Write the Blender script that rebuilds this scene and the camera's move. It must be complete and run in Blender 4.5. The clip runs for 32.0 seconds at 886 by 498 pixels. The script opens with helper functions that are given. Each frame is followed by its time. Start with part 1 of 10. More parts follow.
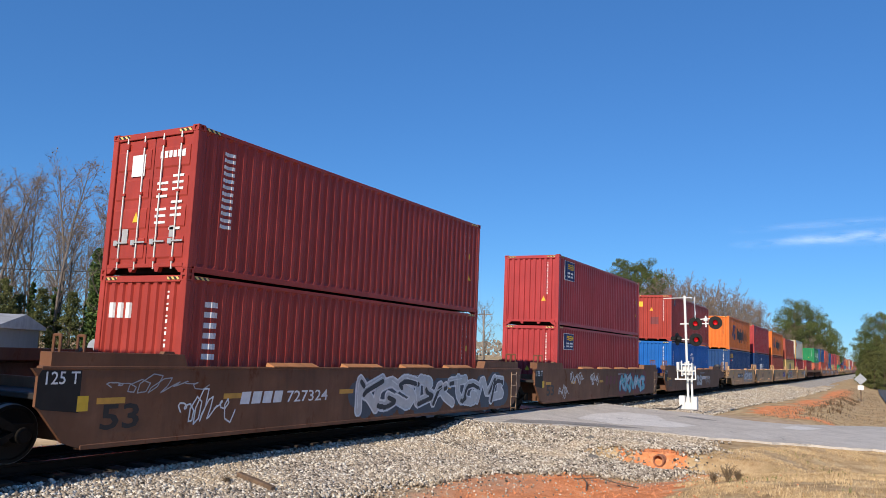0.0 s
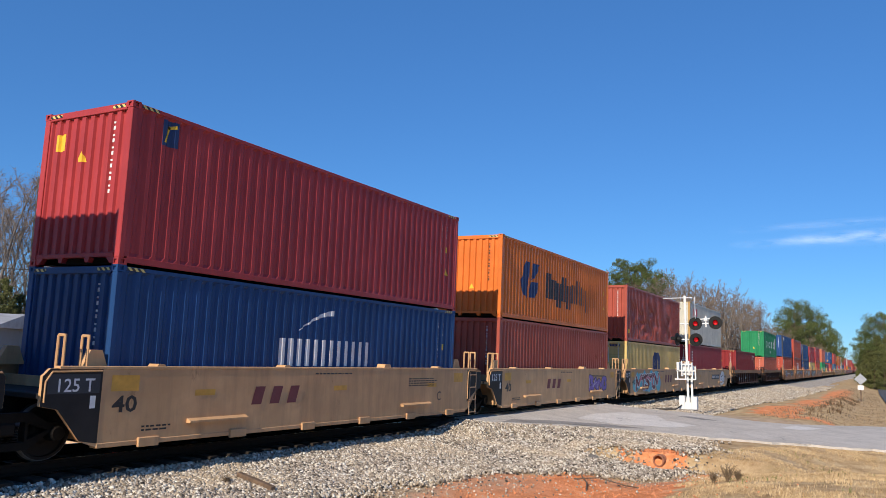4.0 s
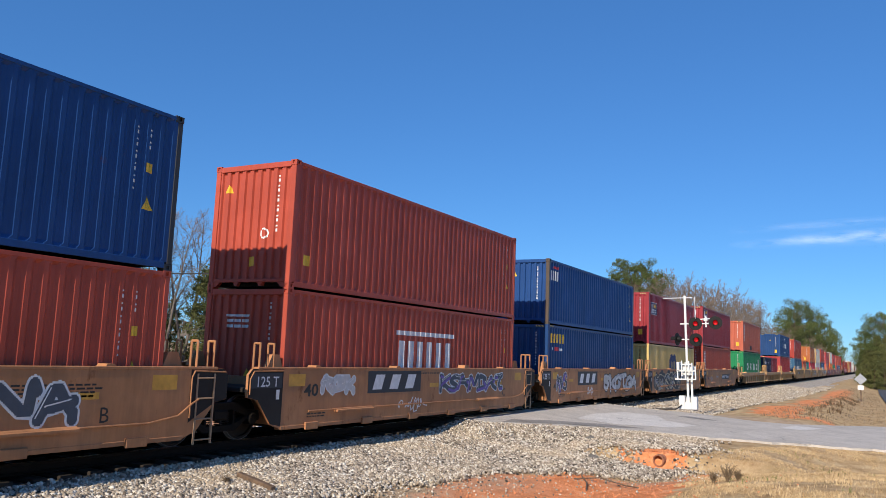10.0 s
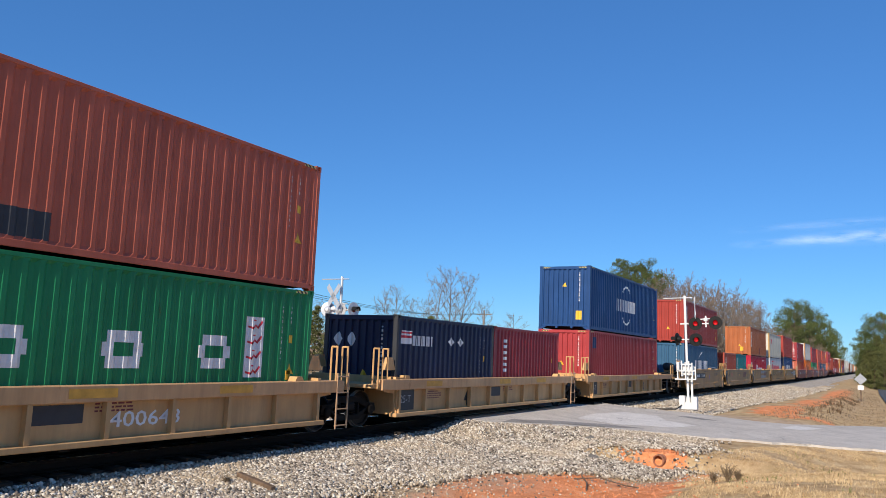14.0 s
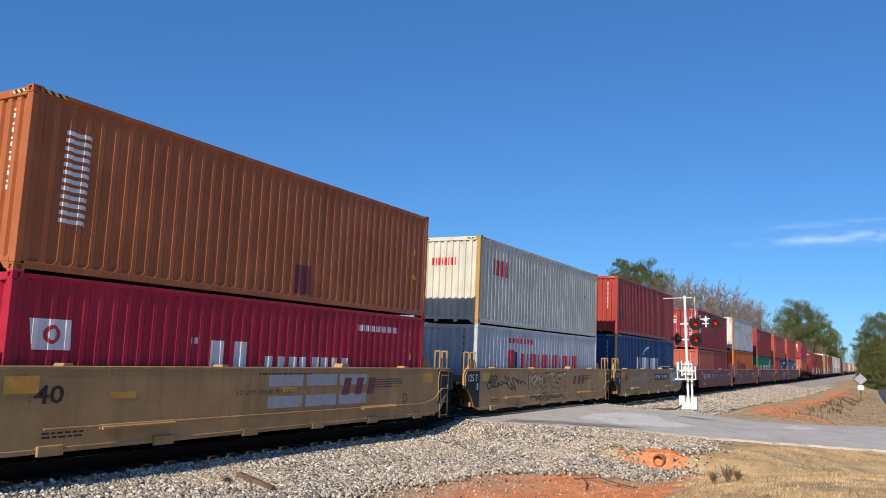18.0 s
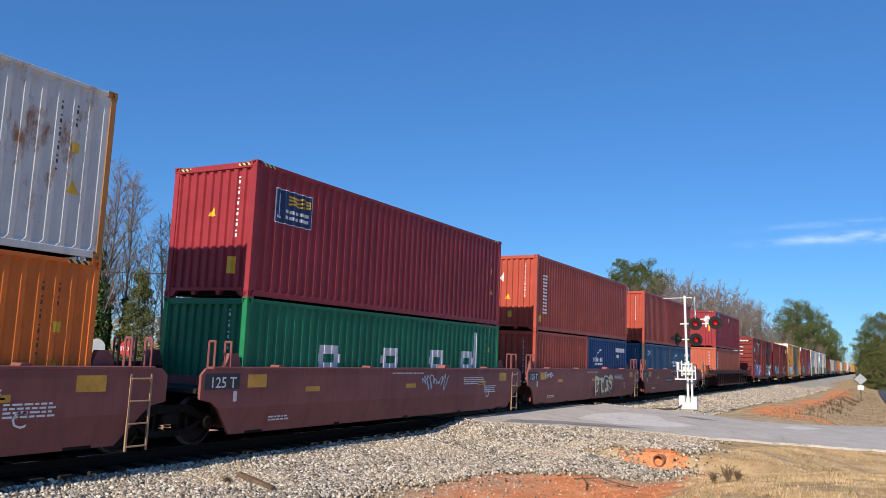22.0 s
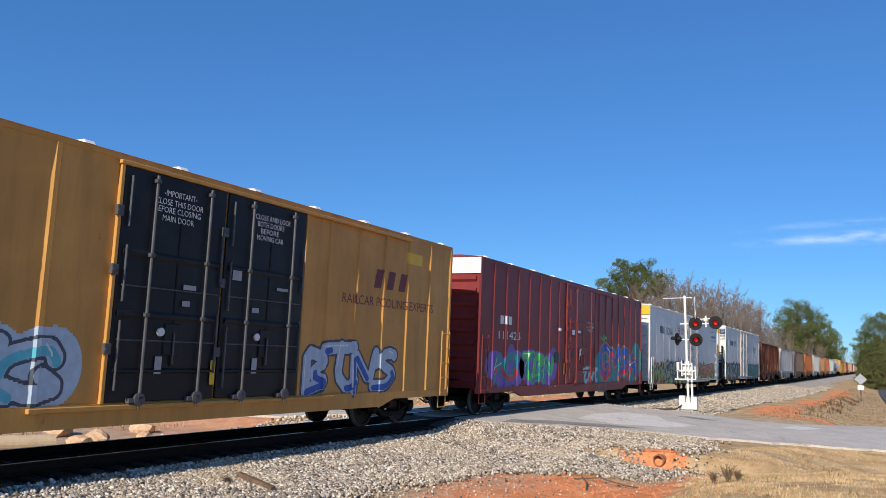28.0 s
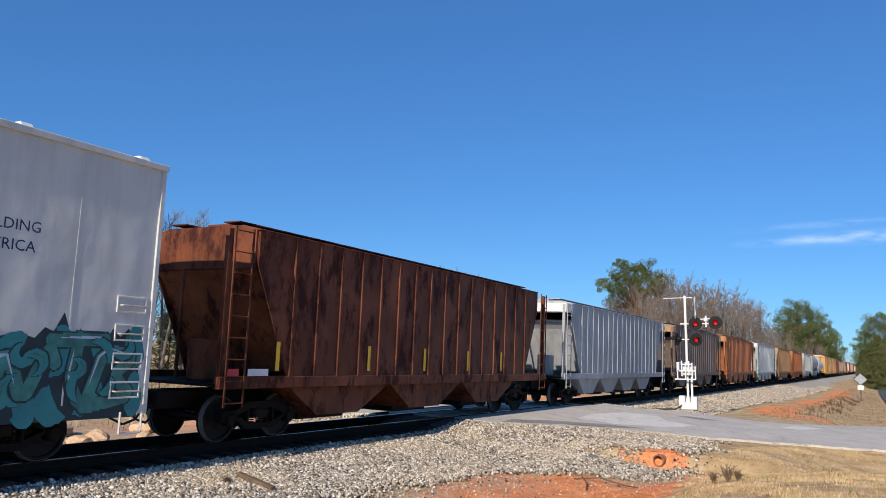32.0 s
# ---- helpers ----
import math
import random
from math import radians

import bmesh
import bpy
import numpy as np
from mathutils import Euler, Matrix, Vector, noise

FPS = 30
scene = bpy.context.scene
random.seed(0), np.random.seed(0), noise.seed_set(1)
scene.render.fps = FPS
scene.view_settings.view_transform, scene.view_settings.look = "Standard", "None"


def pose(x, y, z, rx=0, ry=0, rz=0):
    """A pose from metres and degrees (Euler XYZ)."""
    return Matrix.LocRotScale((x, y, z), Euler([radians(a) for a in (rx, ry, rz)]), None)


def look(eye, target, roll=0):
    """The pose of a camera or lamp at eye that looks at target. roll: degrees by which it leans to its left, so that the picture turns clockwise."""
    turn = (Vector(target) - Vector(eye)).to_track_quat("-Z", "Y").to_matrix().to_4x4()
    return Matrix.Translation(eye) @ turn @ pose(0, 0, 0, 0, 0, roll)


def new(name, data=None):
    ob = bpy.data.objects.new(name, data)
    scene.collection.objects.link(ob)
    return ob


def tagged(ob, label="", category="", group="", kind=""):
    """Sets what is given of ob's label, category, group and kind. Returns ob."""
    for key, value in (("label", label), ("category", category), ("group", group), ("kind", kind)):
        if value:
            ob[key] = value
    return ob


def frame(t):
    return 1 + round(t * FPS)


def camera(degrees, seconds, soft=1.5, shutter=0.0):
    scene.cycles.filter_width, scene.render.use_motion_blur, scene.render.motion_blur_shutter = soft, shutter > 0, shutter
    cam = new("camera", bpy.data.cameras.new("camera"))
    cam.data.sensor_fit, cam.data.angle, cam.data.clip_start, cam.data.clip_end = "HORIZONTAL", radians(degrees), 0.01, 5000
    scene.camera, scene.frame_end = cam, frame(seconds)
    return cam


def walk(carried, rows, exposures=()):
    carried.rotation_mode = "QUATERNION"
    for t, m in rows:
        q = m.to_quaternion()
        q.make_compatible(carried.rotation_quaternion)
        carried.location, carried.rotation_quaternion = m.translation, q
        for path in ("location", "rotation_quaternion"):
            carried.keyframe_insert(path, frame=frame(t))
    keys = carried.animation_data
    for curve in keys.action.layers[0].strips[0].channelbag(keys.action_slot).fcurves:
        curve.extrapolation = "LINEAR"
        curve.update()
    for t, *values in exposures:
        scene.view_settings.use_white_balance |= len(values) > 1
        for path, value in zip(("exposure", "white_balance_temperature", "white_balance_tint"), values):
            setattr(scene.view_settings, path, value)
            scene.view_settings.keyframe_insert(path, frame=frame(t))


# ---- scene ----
# camera: it stands still beside the line
# world: x across the track (camera side positive), y along it, z = 0 at the rail head
EYE = Vector((12.492, 0.0, 1.968))
YAW, PITCH, ROLL = radians(29.307), radians(7.558), 2.335
AHEAD = Vector((-math.sin(YAW) * math.cos(PITCH), math.cos(YAW) * math.cos(PITCH), math.sin(PITCH)))
cam = camera(59.23, 32.0, 0.6)
walk(cam, [(0.0, look(EYE, EYE + AHEAD * 10, ROLL)), (32.0, look(EYE, EYE + AHEAD * 10, ROLL))], [(0.0, 0.15), (4.0, 0.15), (14.0, 0.18), (18.0, 0.11), (21.0, 0.14), (23.0, 0.18), (25.5, 0.17), (29.0, 0.16), (30.0, 0.04), (31.0, 0.03), (32.0, 0.12)])

# daylight
SUN_WAY = Vector((0.035, -1.0, 0.59)).normalized()
world = bpy.data.worlds.new("sky")
scene.world = world
world.use_nodes = True
wn, wl = world.node_tree.nodes, world.node_tree.links
sky = wn.new("ShaderNodeTexSky")
sky.sky_type, sky.sun_disc = "NISHITA", False
sky.sun_elevation = math.asin(SUN_WAY.z)
sky.sun_rotation = math.atan2(SUN_WAY.x, SUN_WAY.y)
sky.altitude, sky.air_density, sky.dust_density, sky.ozone_density = 300, 1.0, 0.0, 5.0
tint = wn.new("ShaderNodeMix")
tint.data_type, tint.blend_type = "RGBA", "MULTIPLY"
tint.inputs[0].default_value = 1.0
tint.inputs[7].default_value = (0.575, 0.935, 1.25, 1)
wl.new(sky.outputs[0], tint.inputs[6])
veil_ = wn.new("ShaderNodeMix")
veil_.data_type = "RGBA"
veil_.inputs[0].default_value = 0.30
veil_.inputs[7].default_value = (0.72, 2.65, 7.0, 1)
wl.new(tint.outputs[2], veil_.inputs[6])
wl.new(veil_.outputs[2], wn["Background"].inputs[0])
wn["Background"].inputs[1].default_value = 0.090
sun = new("sun", bpy.data.lights.new("sun", "SUN"))
sun.data.energy, sun.data.angle, sun.data.color = 5.0, radians(0.53), (1.0, 0.885, 0.735)
sun.matrix_basis = look(SUN_WAY * 200, (0, 0, 0))


# ---- materials ----
def nodes_of(name):
    m = bpy.data.materials.new(name)
    m.use_nodes = True
    nt = m.node_tree
    return m, nt, nt.nodes["Principled BSDF"]


def link(nt, a, b):
    nt.links.new(a, b)


def noise_node(nt, coord, scale, detail=4, rough=0.6, stretch=(1, 1, 1)):
    mp = nt.nodes.new("ShaderNodeMapping")
    mp.inputs["Scale"].default_value = stretch
    link(nt, coord, mp.inputs["Vector"])
    n = nt.nodes.new("ShaderNodeTexNoise")
    n.inputs["Scale"].default_value, n.inputs["Detail"].default_value, n.inputs["Roughness"].default_value = scale, detail, rough
    link(nt, mp.outputs[0], n.inputs["Vector"])
    return n.outputs["Fac"]


def ramp(nt, fac, stops):
    r = nt.nodes.new("ShaderNodeValToRGB")
    while len(r.color_ramp.elements) < len(stops):
        r.color_ramp.elements.new(0.5)
    for e, (p, c) in zip(r.color_ramp.elements, stops):
        e.position, e.color = p, (*c, 1) if len(c) == 3 else c
    link(nt, fac, r.inputs[0])
    return r.outputs[0]


def grey(a):
    return (a, a, a)


def mix(nt, fac, a, b, kind="MIX"):
    n = nt.nodes.new("ShaderNodeMix")
    n.data_type, n.blend_type = "RGBA", kind
    for sock, v in ((n.inputs[0], fac), (n.inputs[6], a), (n.inputs[7], b)):
        if hasattr(v, "node"):
            link(nt, v, sock)
        else:
            sock.default_value = v if isinstance(v, float) else (*v, 1)
    return n.outputs[2]


def bump(nt, height, strength, dist, bsdf):
    b = nt.nodes.new("ShaderNodeBump")
    b.inputs["Strength"].default_value, b.inputs["Distance"].default_value = strength, dist
    link(nt, height, b.inputs["Height"])
    link(nt, b.outputs[0], bsdf.inputs["Normal"])


def coords(nt):
    return nt.nodes.new("ShaderNodeTexCoord").outputs["Object"]


RUST = (0.12, 0.035, 0.012)


def paint(name, rgb, rust=0.12, fade=0.25, rough=0.5, dirt=0.3, rust_rgb=RUST, spec=0.22, dents=0.0):
    """Weathered paint on steel: faded patches, dirt streaks running down, rust spots, dents."""
    m, nt, b = nodes_of(name)
    c = coords(nt)
    pale = tuple(min(1, v * (1 + fade) + 0.02 * fade) for v in rgb)
    dull = tuple(v * (1 - fade * 0.6) for v in rgb)
    col = ramp(nt, noise_node(nt, c, 0.7, 5), [(0.3, dull), (0.5, rgb), (0.72, pale)])
    streak = ramp(nt, noise_node(nt, c, 3.0, 5, 0.65, (1, 1, 0.12)), [(0.45, grey(0)), (0.75, grey(dirt))])
    col = mix(nt, streak, col, tuple(v * 0.35 + 0.012 for v in rgb))
    if rust > 0:
        n1 = noise_node(nt, c, 2.2, 8, 0.72, (1, 1, 0.45))
        spots = ramp(nt, n1, [(0.66 - 0.25 * rust, grey(0)), (0.74 - 0.2 * rust, grey(min(1, 0.45 + rust)))])
        col = mix(nt, spots, col, rust_rgb)
        rr = ramp(nt, spots, [(0.0, grey(rough)), (1.0, grey(0.85))])
        link(nt, rr, b.inputs["Roughness"])
    else:
        b.inputs["Roughness"].default_value = rough
    b.inputs["Specular IOR Level"].default_value = spec
    link(nt, col, b.inputs["Base Color"])
    fine = noise_node(nt, c, 4.0, 6, 0.7)
    if dents:
        big = nt.nodes.new("ShaderNodeMath"); big.operation = "MULTIPLY_ADD"
        big.inputs[1].default_value = dents
        link(nt, noise_node(nt, c, 1.0, 2, 0.45, (1, 1, 0.7)), big.inputs[0])
        link(nt, fine, big.inputs[2])
        fine = big.outputs[0]
    bump(nt, fine, 0.35, 0.014, b)
    return m


def plain(name, rgb, rough=0.6, metal=0.0, vary=0.12, scale=6.0, spec=0.5):
    m, nt, b = nodes_of(name)
    c = coords(nt)
    col = ramp(nt, noise_node(nt, c, scale, 5), [(0.3, tuple(v * (1 - vary) for v in rgb)), (0.7, tuple(min(1, v * (1 + vary)) for v in rgb))])
    link(nt, col, b.inputs["Base Color"])
    b.inputs["Roughness"].default_value, b.inputs["Metallic"].default_value = rough, metal
    b.inputs["Specular IOR Level"].default_value = spec
    return m


def stripes(name, a, b_, period):
    """Slanted warning stripes."""
    m, nt, b = nodes_of(name)
    sep = nt.nodes.new("ShaderNodeSeparateXYZ")
    link(nt, coords(nt), sep.inputs[0])
    s1 = nt.nodes.new("ShaderNodeMath"); s1.operation = "ADD"
    link(nt, sep.outputs[0], s1.inputs[0]); link(nt, sep.outputs[1], s1.inputs[1])
    s2 = nt.nodes.new("ShaderNodeMath"); s2.operation = "ADD"
    link(nt, s1.outputs[0], s2.inputs[0]); link(nt, sep.outputs[2], s2.inputs[1])
    s3 = nt.nodes.new("ShaderNodeMath"); s3.operation = "MULTIPLY"; s3.inputs[1].default_value = 1 / period
    link(nt, s2.outputs[0], s3.inputs[0])
    s4 = nt.nodes.new("ShaderNodeMath"); s4.operation = "FRACT"
    link(nt, s3.outputs[0], s4.inputs[0])
    link(nt, ramp(nt, s4.outputs[0], [(0.49, a), (0.51, b_)]), b.inputs["Base Color"])
    return m


MATS = {}


def mat(key, make):
    if key not in MATS:
        MATS[key] = make()
    return MATS[key]


# base colours of the boxes
PAINTS = dict(
    oxide=((0.34, 0.048, 0.036), 0.05), maroon=((0.30, 0.035, 0.044), 0.04), crimson=((0.37, 0.046, 0.048), 0.04), brick=((0.42, 0.078, 0.048), 0.06),
    rusty=((0.36, 0.078, 0.052), 0.20), redorange=((0.47, 0.122, 0.072), 0.05), orange=((0.66, 0.165, 0.030), 0.05), amber=((0.40, 0.125, 0.045), 0.08),
    blue=((0.015, 0.058, 0.175), 0.03), royal=((0.015, 0.062, 0.205), 0.06), azure=((0.010, 0.12, 0.42), 0.02), navy=((0.014, 0.022, 0.060), 0.03),
    marine=((0.040, 0.115, 0.205), 0.06), green=((0.018, 0.22, 0.085), 0.03), bottle=((0.012, 0.17, 0.085), 0.05), teal=((0.02, 0.22, 0.23), 0.05),
    white=((0.58, 0.56, 0.47), 0.22), silver=((0.50, 0.52, 0.54), 0.10), rustwhite=((0.62, 0.62, 0.60), 0.42), yellow=((0.63, 0.46, 0.17), 0.06), cerise=((0.42, 0.018, 0.045), 0.02), scarlet=((0.24, 0.024, 0.026), 0.05),
    purple=((0.085, 0.02, 0.045), 0.05), brown=((0.20, 0.070, 0.045), 0.15), dark=((0.045, 0.047, 0.052), 0.06), ochre=((0.44, 0.27, 0.10), 0.2), umber=((0.10, 0.075, 0.06), 0.12), rustpost=((0.45, 0.20, 0.06), 0.35))


def box_paint(c):
    rgb, rust = PAINTS[c]
    stain = (0.30, 0.115, 0.035) if c in ("white", "rustwhite", "silver") else RUST
    return mat("box_" + c, lambda: paint("painted_steel_" + c, rgb, rust, 0.22, 0.42, 0.3, stain))


M_STEEL_DARK = plain("dark_greasy_steel", (0.013, 0.0105, 0.009), 0.7, spec=0.15)
def wheel_material():
    """Dark steel with a narrow polished ring where the tread runs."""
    m, nt, b = nodes_of("wheel_steel")
    c = coords(nt)
    flat = nt.nodes.new("ShaderNodeVectorMath"); flat.operation = "MULTIPLY"
    flat.inputs[1].default_value = (0, 1, 1)
    link(nt, c, flat.inputs[0])
    ln = nt.nodes.new("ShaderNodeVectorMath"); ln.operation = "LENGTH"
    link(nt, flat.outputs[0], ln.inputs[0])
    ring_ = ramp(nt, ln.outputs["Value"], [(0.440, grey(0)), (0.446, grey(1)), (0.462, grey(1)), (0.468, grey(0))])
    link(nt, mix(nt, ring_, (0.013, 0.011, 0.010), (0.20, 0.19, 0.18)), b.inputs["Base Color"])
    b.inputs["Roughness"].default_value = 0.6
    b.inputs["Specular IOR Level"].default_value = 0.2
    return m


M_WHEEL = wheel_material()
M_BLACK = plain("black_rubber_paint", (0.012, 0.012, 0.013), 0.5)
M_WHITE = plain("white_marking", (0.72, 0.72, 0.72), 0.6)
M_YELLOW = plain("yellow_sticker", (0.75, 0.46, 0.03), 0.5)
M_GALV = plain("galvanised_steel", (0.55, 0.55, 0.53), 0.45, 0.6)
M_STRIPE = stripes("warning_stripes", (0.62, 0.50, 0.16), (0.02, 0.018, 0.016), 0.13)
M_REDDOT = plain("red_marking", (0.55, 0.03, 0.05), 0.5)
INK = {"safety": plain("faded_safety_yellow", (0.60, 0.31, 0.045), 0.55, 0, 0.25, 3), "white": M_WHITE, "yellow": M_YELLOW, "black": M_BLACK, "red": M_REDDOT,
       "navy": plain("navy_marking", (0.012, 0.03, 0.11), 0.5), "blue": plain("blue_marking", (0.02, 0.09, 0.40), 0.5),
       "maroon": plain("maroon_marking", (0.16, 0.03, 0.035), 0.6), "grey": plain("grey_marking", (0.35, 0.36, 0.38), 0.6), "brand_yellow": plain("golden_marking", (0.80, 0.48, 0.02), 0.5),
       "green": plain("green_marking", (0.06, 0.45, 0.10), 0.5), "charcoal": plain("charcoal_marking", (0.03, 0.033, 0.04), 0.6),
       "teal": plain("teal_spray", (0.02, 0.22, 0.24), 0.5), "cyan": plain("cyan_spray", (0.10, 0.45, 0.55), 0.5), "violet": plain("violet_spray", (0.16, 0.09, 0.38), 0.5),
       "pale": plain("pale_blue_spray", (0.42, 0.52, 0.62), 0.5), "lime": plain("lime_spray", (0.30, 0.42, 0.06), 0.5), "tangerine": plain("tangerine_spray", (0.55, 0.16, 0.05), 0.5),
       "pink": plain("pink_spray", (0.60, 0.20, 0.25), 0.5), "cream": plain("cream_spray", (0.68, 0.60, 0.38), 0.5), "slate": plain("slate_spray", (0.06, 0.075, 0.10), 0.6), "silver": plain("silver_spray", (0.50, 0.50, 0.52), 0.4, 0.3)}


# ---- geometry helpers ----
class Geo:
    """Gathers vertices and faces of one mesh."""

    def __init__(self):
        self.v, self.f = [], []

    def add(self, vs, fs):
        n = len(self.v)
        self.v.extend(vs)
        self.f.extend([tuple(i + n for i in f) for f in fs])
        return self

    def box(self, x0, x1, y0, y1, z0, z1):
        return self.add([(x0, y0, z0), (x1, y0, z0), (x1, y1, z0), (x0, y1, z0), (x0, y0, z1), (x1, y0, z1), (x1, y1, z1), (x0, y1, z1)],
                        [(3, 2, 1, 0), (4, 5, 6, 7), (0, 1, 5, 4), (1, 2, 6, 5), (2, 3, 7, 6), (3, 0, 4, 7)])

    def cbox(self, x0, x1, y0, y1, z0, z1, c=0.012):
        """Box with chamfered edges."""
        lo, hi = (x0, y0, z0), (x1, y1, z1)
        idx, vs = {}, []
        for sx in (0, 1):
            for sy in (0, 1):
                for sz in (0, 1):
                    s = (sx, sy, sz)
                    for a in range(3):
                        p = [0, 0, 0]
                        for k in range(3):
                            p[k] = (hi[k] if s[k] else lo[k]) + (0 if k == a else (-c if s[k] else c))
                        idx[(s, a)] = len(vs)
                        vs.append(tuple(p))
        fs = []
        for a in range(3):
            u, w = (a + 1) % 3, (a + 2) % 3
            for sd in (0, 1):
                q = []
                for cu, cw in ((0, 0), (1, 0), (1, 1), (0, 1)):
                    s = [0, 0, 0]
                    s[a], s[u], s[w] = sd, cu, cw
                    q.append(idx[(tuple(s), a)])
                fs.append(tuple(q) if sd else tuple(reversed(q)))
        for a in range(3):
            u, w = (a + 1) % 3, (a + 2) % 3
            for su in (0, 1):
                for sw in (0, 1):
                    s0, s1 = [0, 0, 0], [0, 0, 0]
                    s0[u] = s1[u] = su
                    s0[w] = s1[w] = sw
                    s0[a], s1[a] = 0, 1
                    q = [idx[(tuple(s0), u)], idx[(tuple(s1), u)], idx[(tuple(s1), w)], idx[(tuple(s0), w)]]
                    fs.append(tuple(q) if su != sw else tuple(reversed(q)))
        for sx in (0, 1):
            for sy in (0, 1):
                for sz in (0, 1):
                    s = (sx, sy, sz)
                    q = (idx[(s, 0)], idx[(s, 1)], idx[(s, 2)])
                    fs.append(q if (sx + sy + sz) % 2 else tuple(reversed(q)))
        return self.add(vs, fs)

    def prism(self, pts, a, b, axis="x"):
        """A polygon drawn out along an axis: (y, z) along x, (x, z) along y, (x, y) along z."""
        n = len(pts)
        at = {"x": lambda p, t: (t, p[0], p[1]), "y": lambda p, t: (p[0], t, p[1]), "z": lambda p, t: (p[0], p[1], t)}[axis]
        vs = [at(p, a) for p in pts] + [at(p, b) for p in pts]
        fs = [tuple(range(n)), tuple(range(2 * n - 1, n - 1, -1))] + [(i, i + n, (i + 1) % n + n, (i + 1) % n) for i in range(n)]
        return self.add(vs, fs)

    def tube(self, p, q, r, n=8, r2=None, caps=True):
        p, q = Vector(p), Vector(q)
        d = (q - p).normalized()
        a = d.orthogonal().normalized()
        b = d.cross(a)
        r2 = r if r2 is None else r2
        ring = [a * math.cos(2 * math.pi * i / n) + b * math.sin(2 * math.pi * i / n) for i in range(n)]
        vs = [tuple(p + k * r) for k in ring] + [tuple(q + k * r2) for k in ring]
        fs = [(i, (i + 1) % n, (i + 1) % n + n, i + n) for i in range(n)]
        if caps:
            fs += [tuple(range(n - 1, -1, -1)), tuple(range(n, 2 * n))]
        return self.add(vs, fs)

    def path(self, pts, r, n=6):
        for p, q in zip(pts, pts[1:]):
            self.tube(p, q, r, n)
        return self

    def lathe(self, c, axis, prof, n=20):
        """Rings of (offset along the axis, radius)."""
        at = {"x": lambda t, a, r: (c[0] + t, c[1] + r * math.cos(a), c[2] + r * math.sin(a)),
              "y": lambda t, a, r: (c[0] + r * math.cos(a), c[1] + t, c[2] + r * math.sin(a)),
              "z": lambda t, a, r: (c[0] + r * math.cos(a), c[1] + r * math.sin(a), c[2] + t)}[axis]
        vs = [at(t, 2 * math.pi * i / n, r) for t, r in prof for i in range(n)]
        fs = [(k * n + i, k * n + (i + 1) % n, (k + 1) * n + (i + 1) % n, (k + 1) * n + i) for k in range(len(prof) - 1) for i in range(n)]
        fs += [tuple(range(n - 1, -1, -1)), tuple(range((len(prof) - 1) * n, len(prof) * n))]
        return self.add(vs, fs)


def mesh(name, geo, material, smooth=False):
    me = bpy.data.meshes.new(name)
    me.from_pydata(geo.v, [], geo.f)
    me.materials.append(material)
    if smooth:
        me.shade_smooth()
    me.update()
    return me


def recalc(me):
    bm = bmesh.new()
    bm.from_mesh(me)
    bmesh.ops.recalc_face_normals(bm, faces=bm.faces)
    bm.to_mesh(me)
    bm.free()
    return me


CACHE = {}


def part(name, shape, material, parent, label="", m=None, key=None, smooth=False, fix=True):
    """One mesh object under a thing or a part. A function with a key is built once and its mesh is shared."""
    if key is not None:
        k = (key, material.name)
        if k not in CACHE:
            CACHE[k] = mesh(name, shape() if callable(shape) else shape, material, smooth)
            if fix:
                recalc(CACHE[k])
        me = CACHE[k]
    else:
        me = mesh(name, shape() if callable(shape) else shape, material, smooth)
        if fix:
            recalc(me)
    ob = new(name, me)
    if parent is not None:
        ob.parent = parent
    if m is not None:
        ob.matrix_basis = m
    if label:
        ob["label"] = label
    return ob


def thing(name, label, category, group="", kind=""):
    ob = new(name)
    ob.empty_display_size = 0.3
    return tagged(ob, label, category, group, kind)


def clip(poly, a, b):
    """The piece of a convex polygon between a and b of its first coordinate."""
    for lim, sgn in ((a, 1), (b, -1)):
        out = []
        for p, q in zip(poly, poly[1:] + poly[:1]):
            dp, dq = (p[0] - lim) * sgn, (q[0] - lim) * sgn
            if dp >= 0:
                out.append(p)
            if (dp > 0 > dq) or (dp < 0 < dq):
                t = dp / (dp - dq)
                out.append((lim, p[1] + (q[1] - p[1]) * t))
        poly = out
        if len(poly) < 3:
            return []
    return poly


def drape(polys, prof, place, lift=0.004):
    """Thin paint on a folded sheet: polygons (along, up) laid on the profile [(along, out)...]."""
    g = Geo()
    for poly in polys:
        lo, hi = min(p[0] for p in poly), max(p[0] for p in poly)
        for (a, oa), (b, ob_) in zip(prof, prof[1:]):
            if b <= lo or a >= hi or b - a < 1e-6:
                continue
            c = clip(list(poly), a, b)
            if c:
                vs = [place(p[0], p[1], oa + (ob_ - oa) * (p[0] - a) / (b - a) + lift) for p in c]
                g.add(vs, [tuple(range(len(vs)))])
    return g


TEXTS = {}


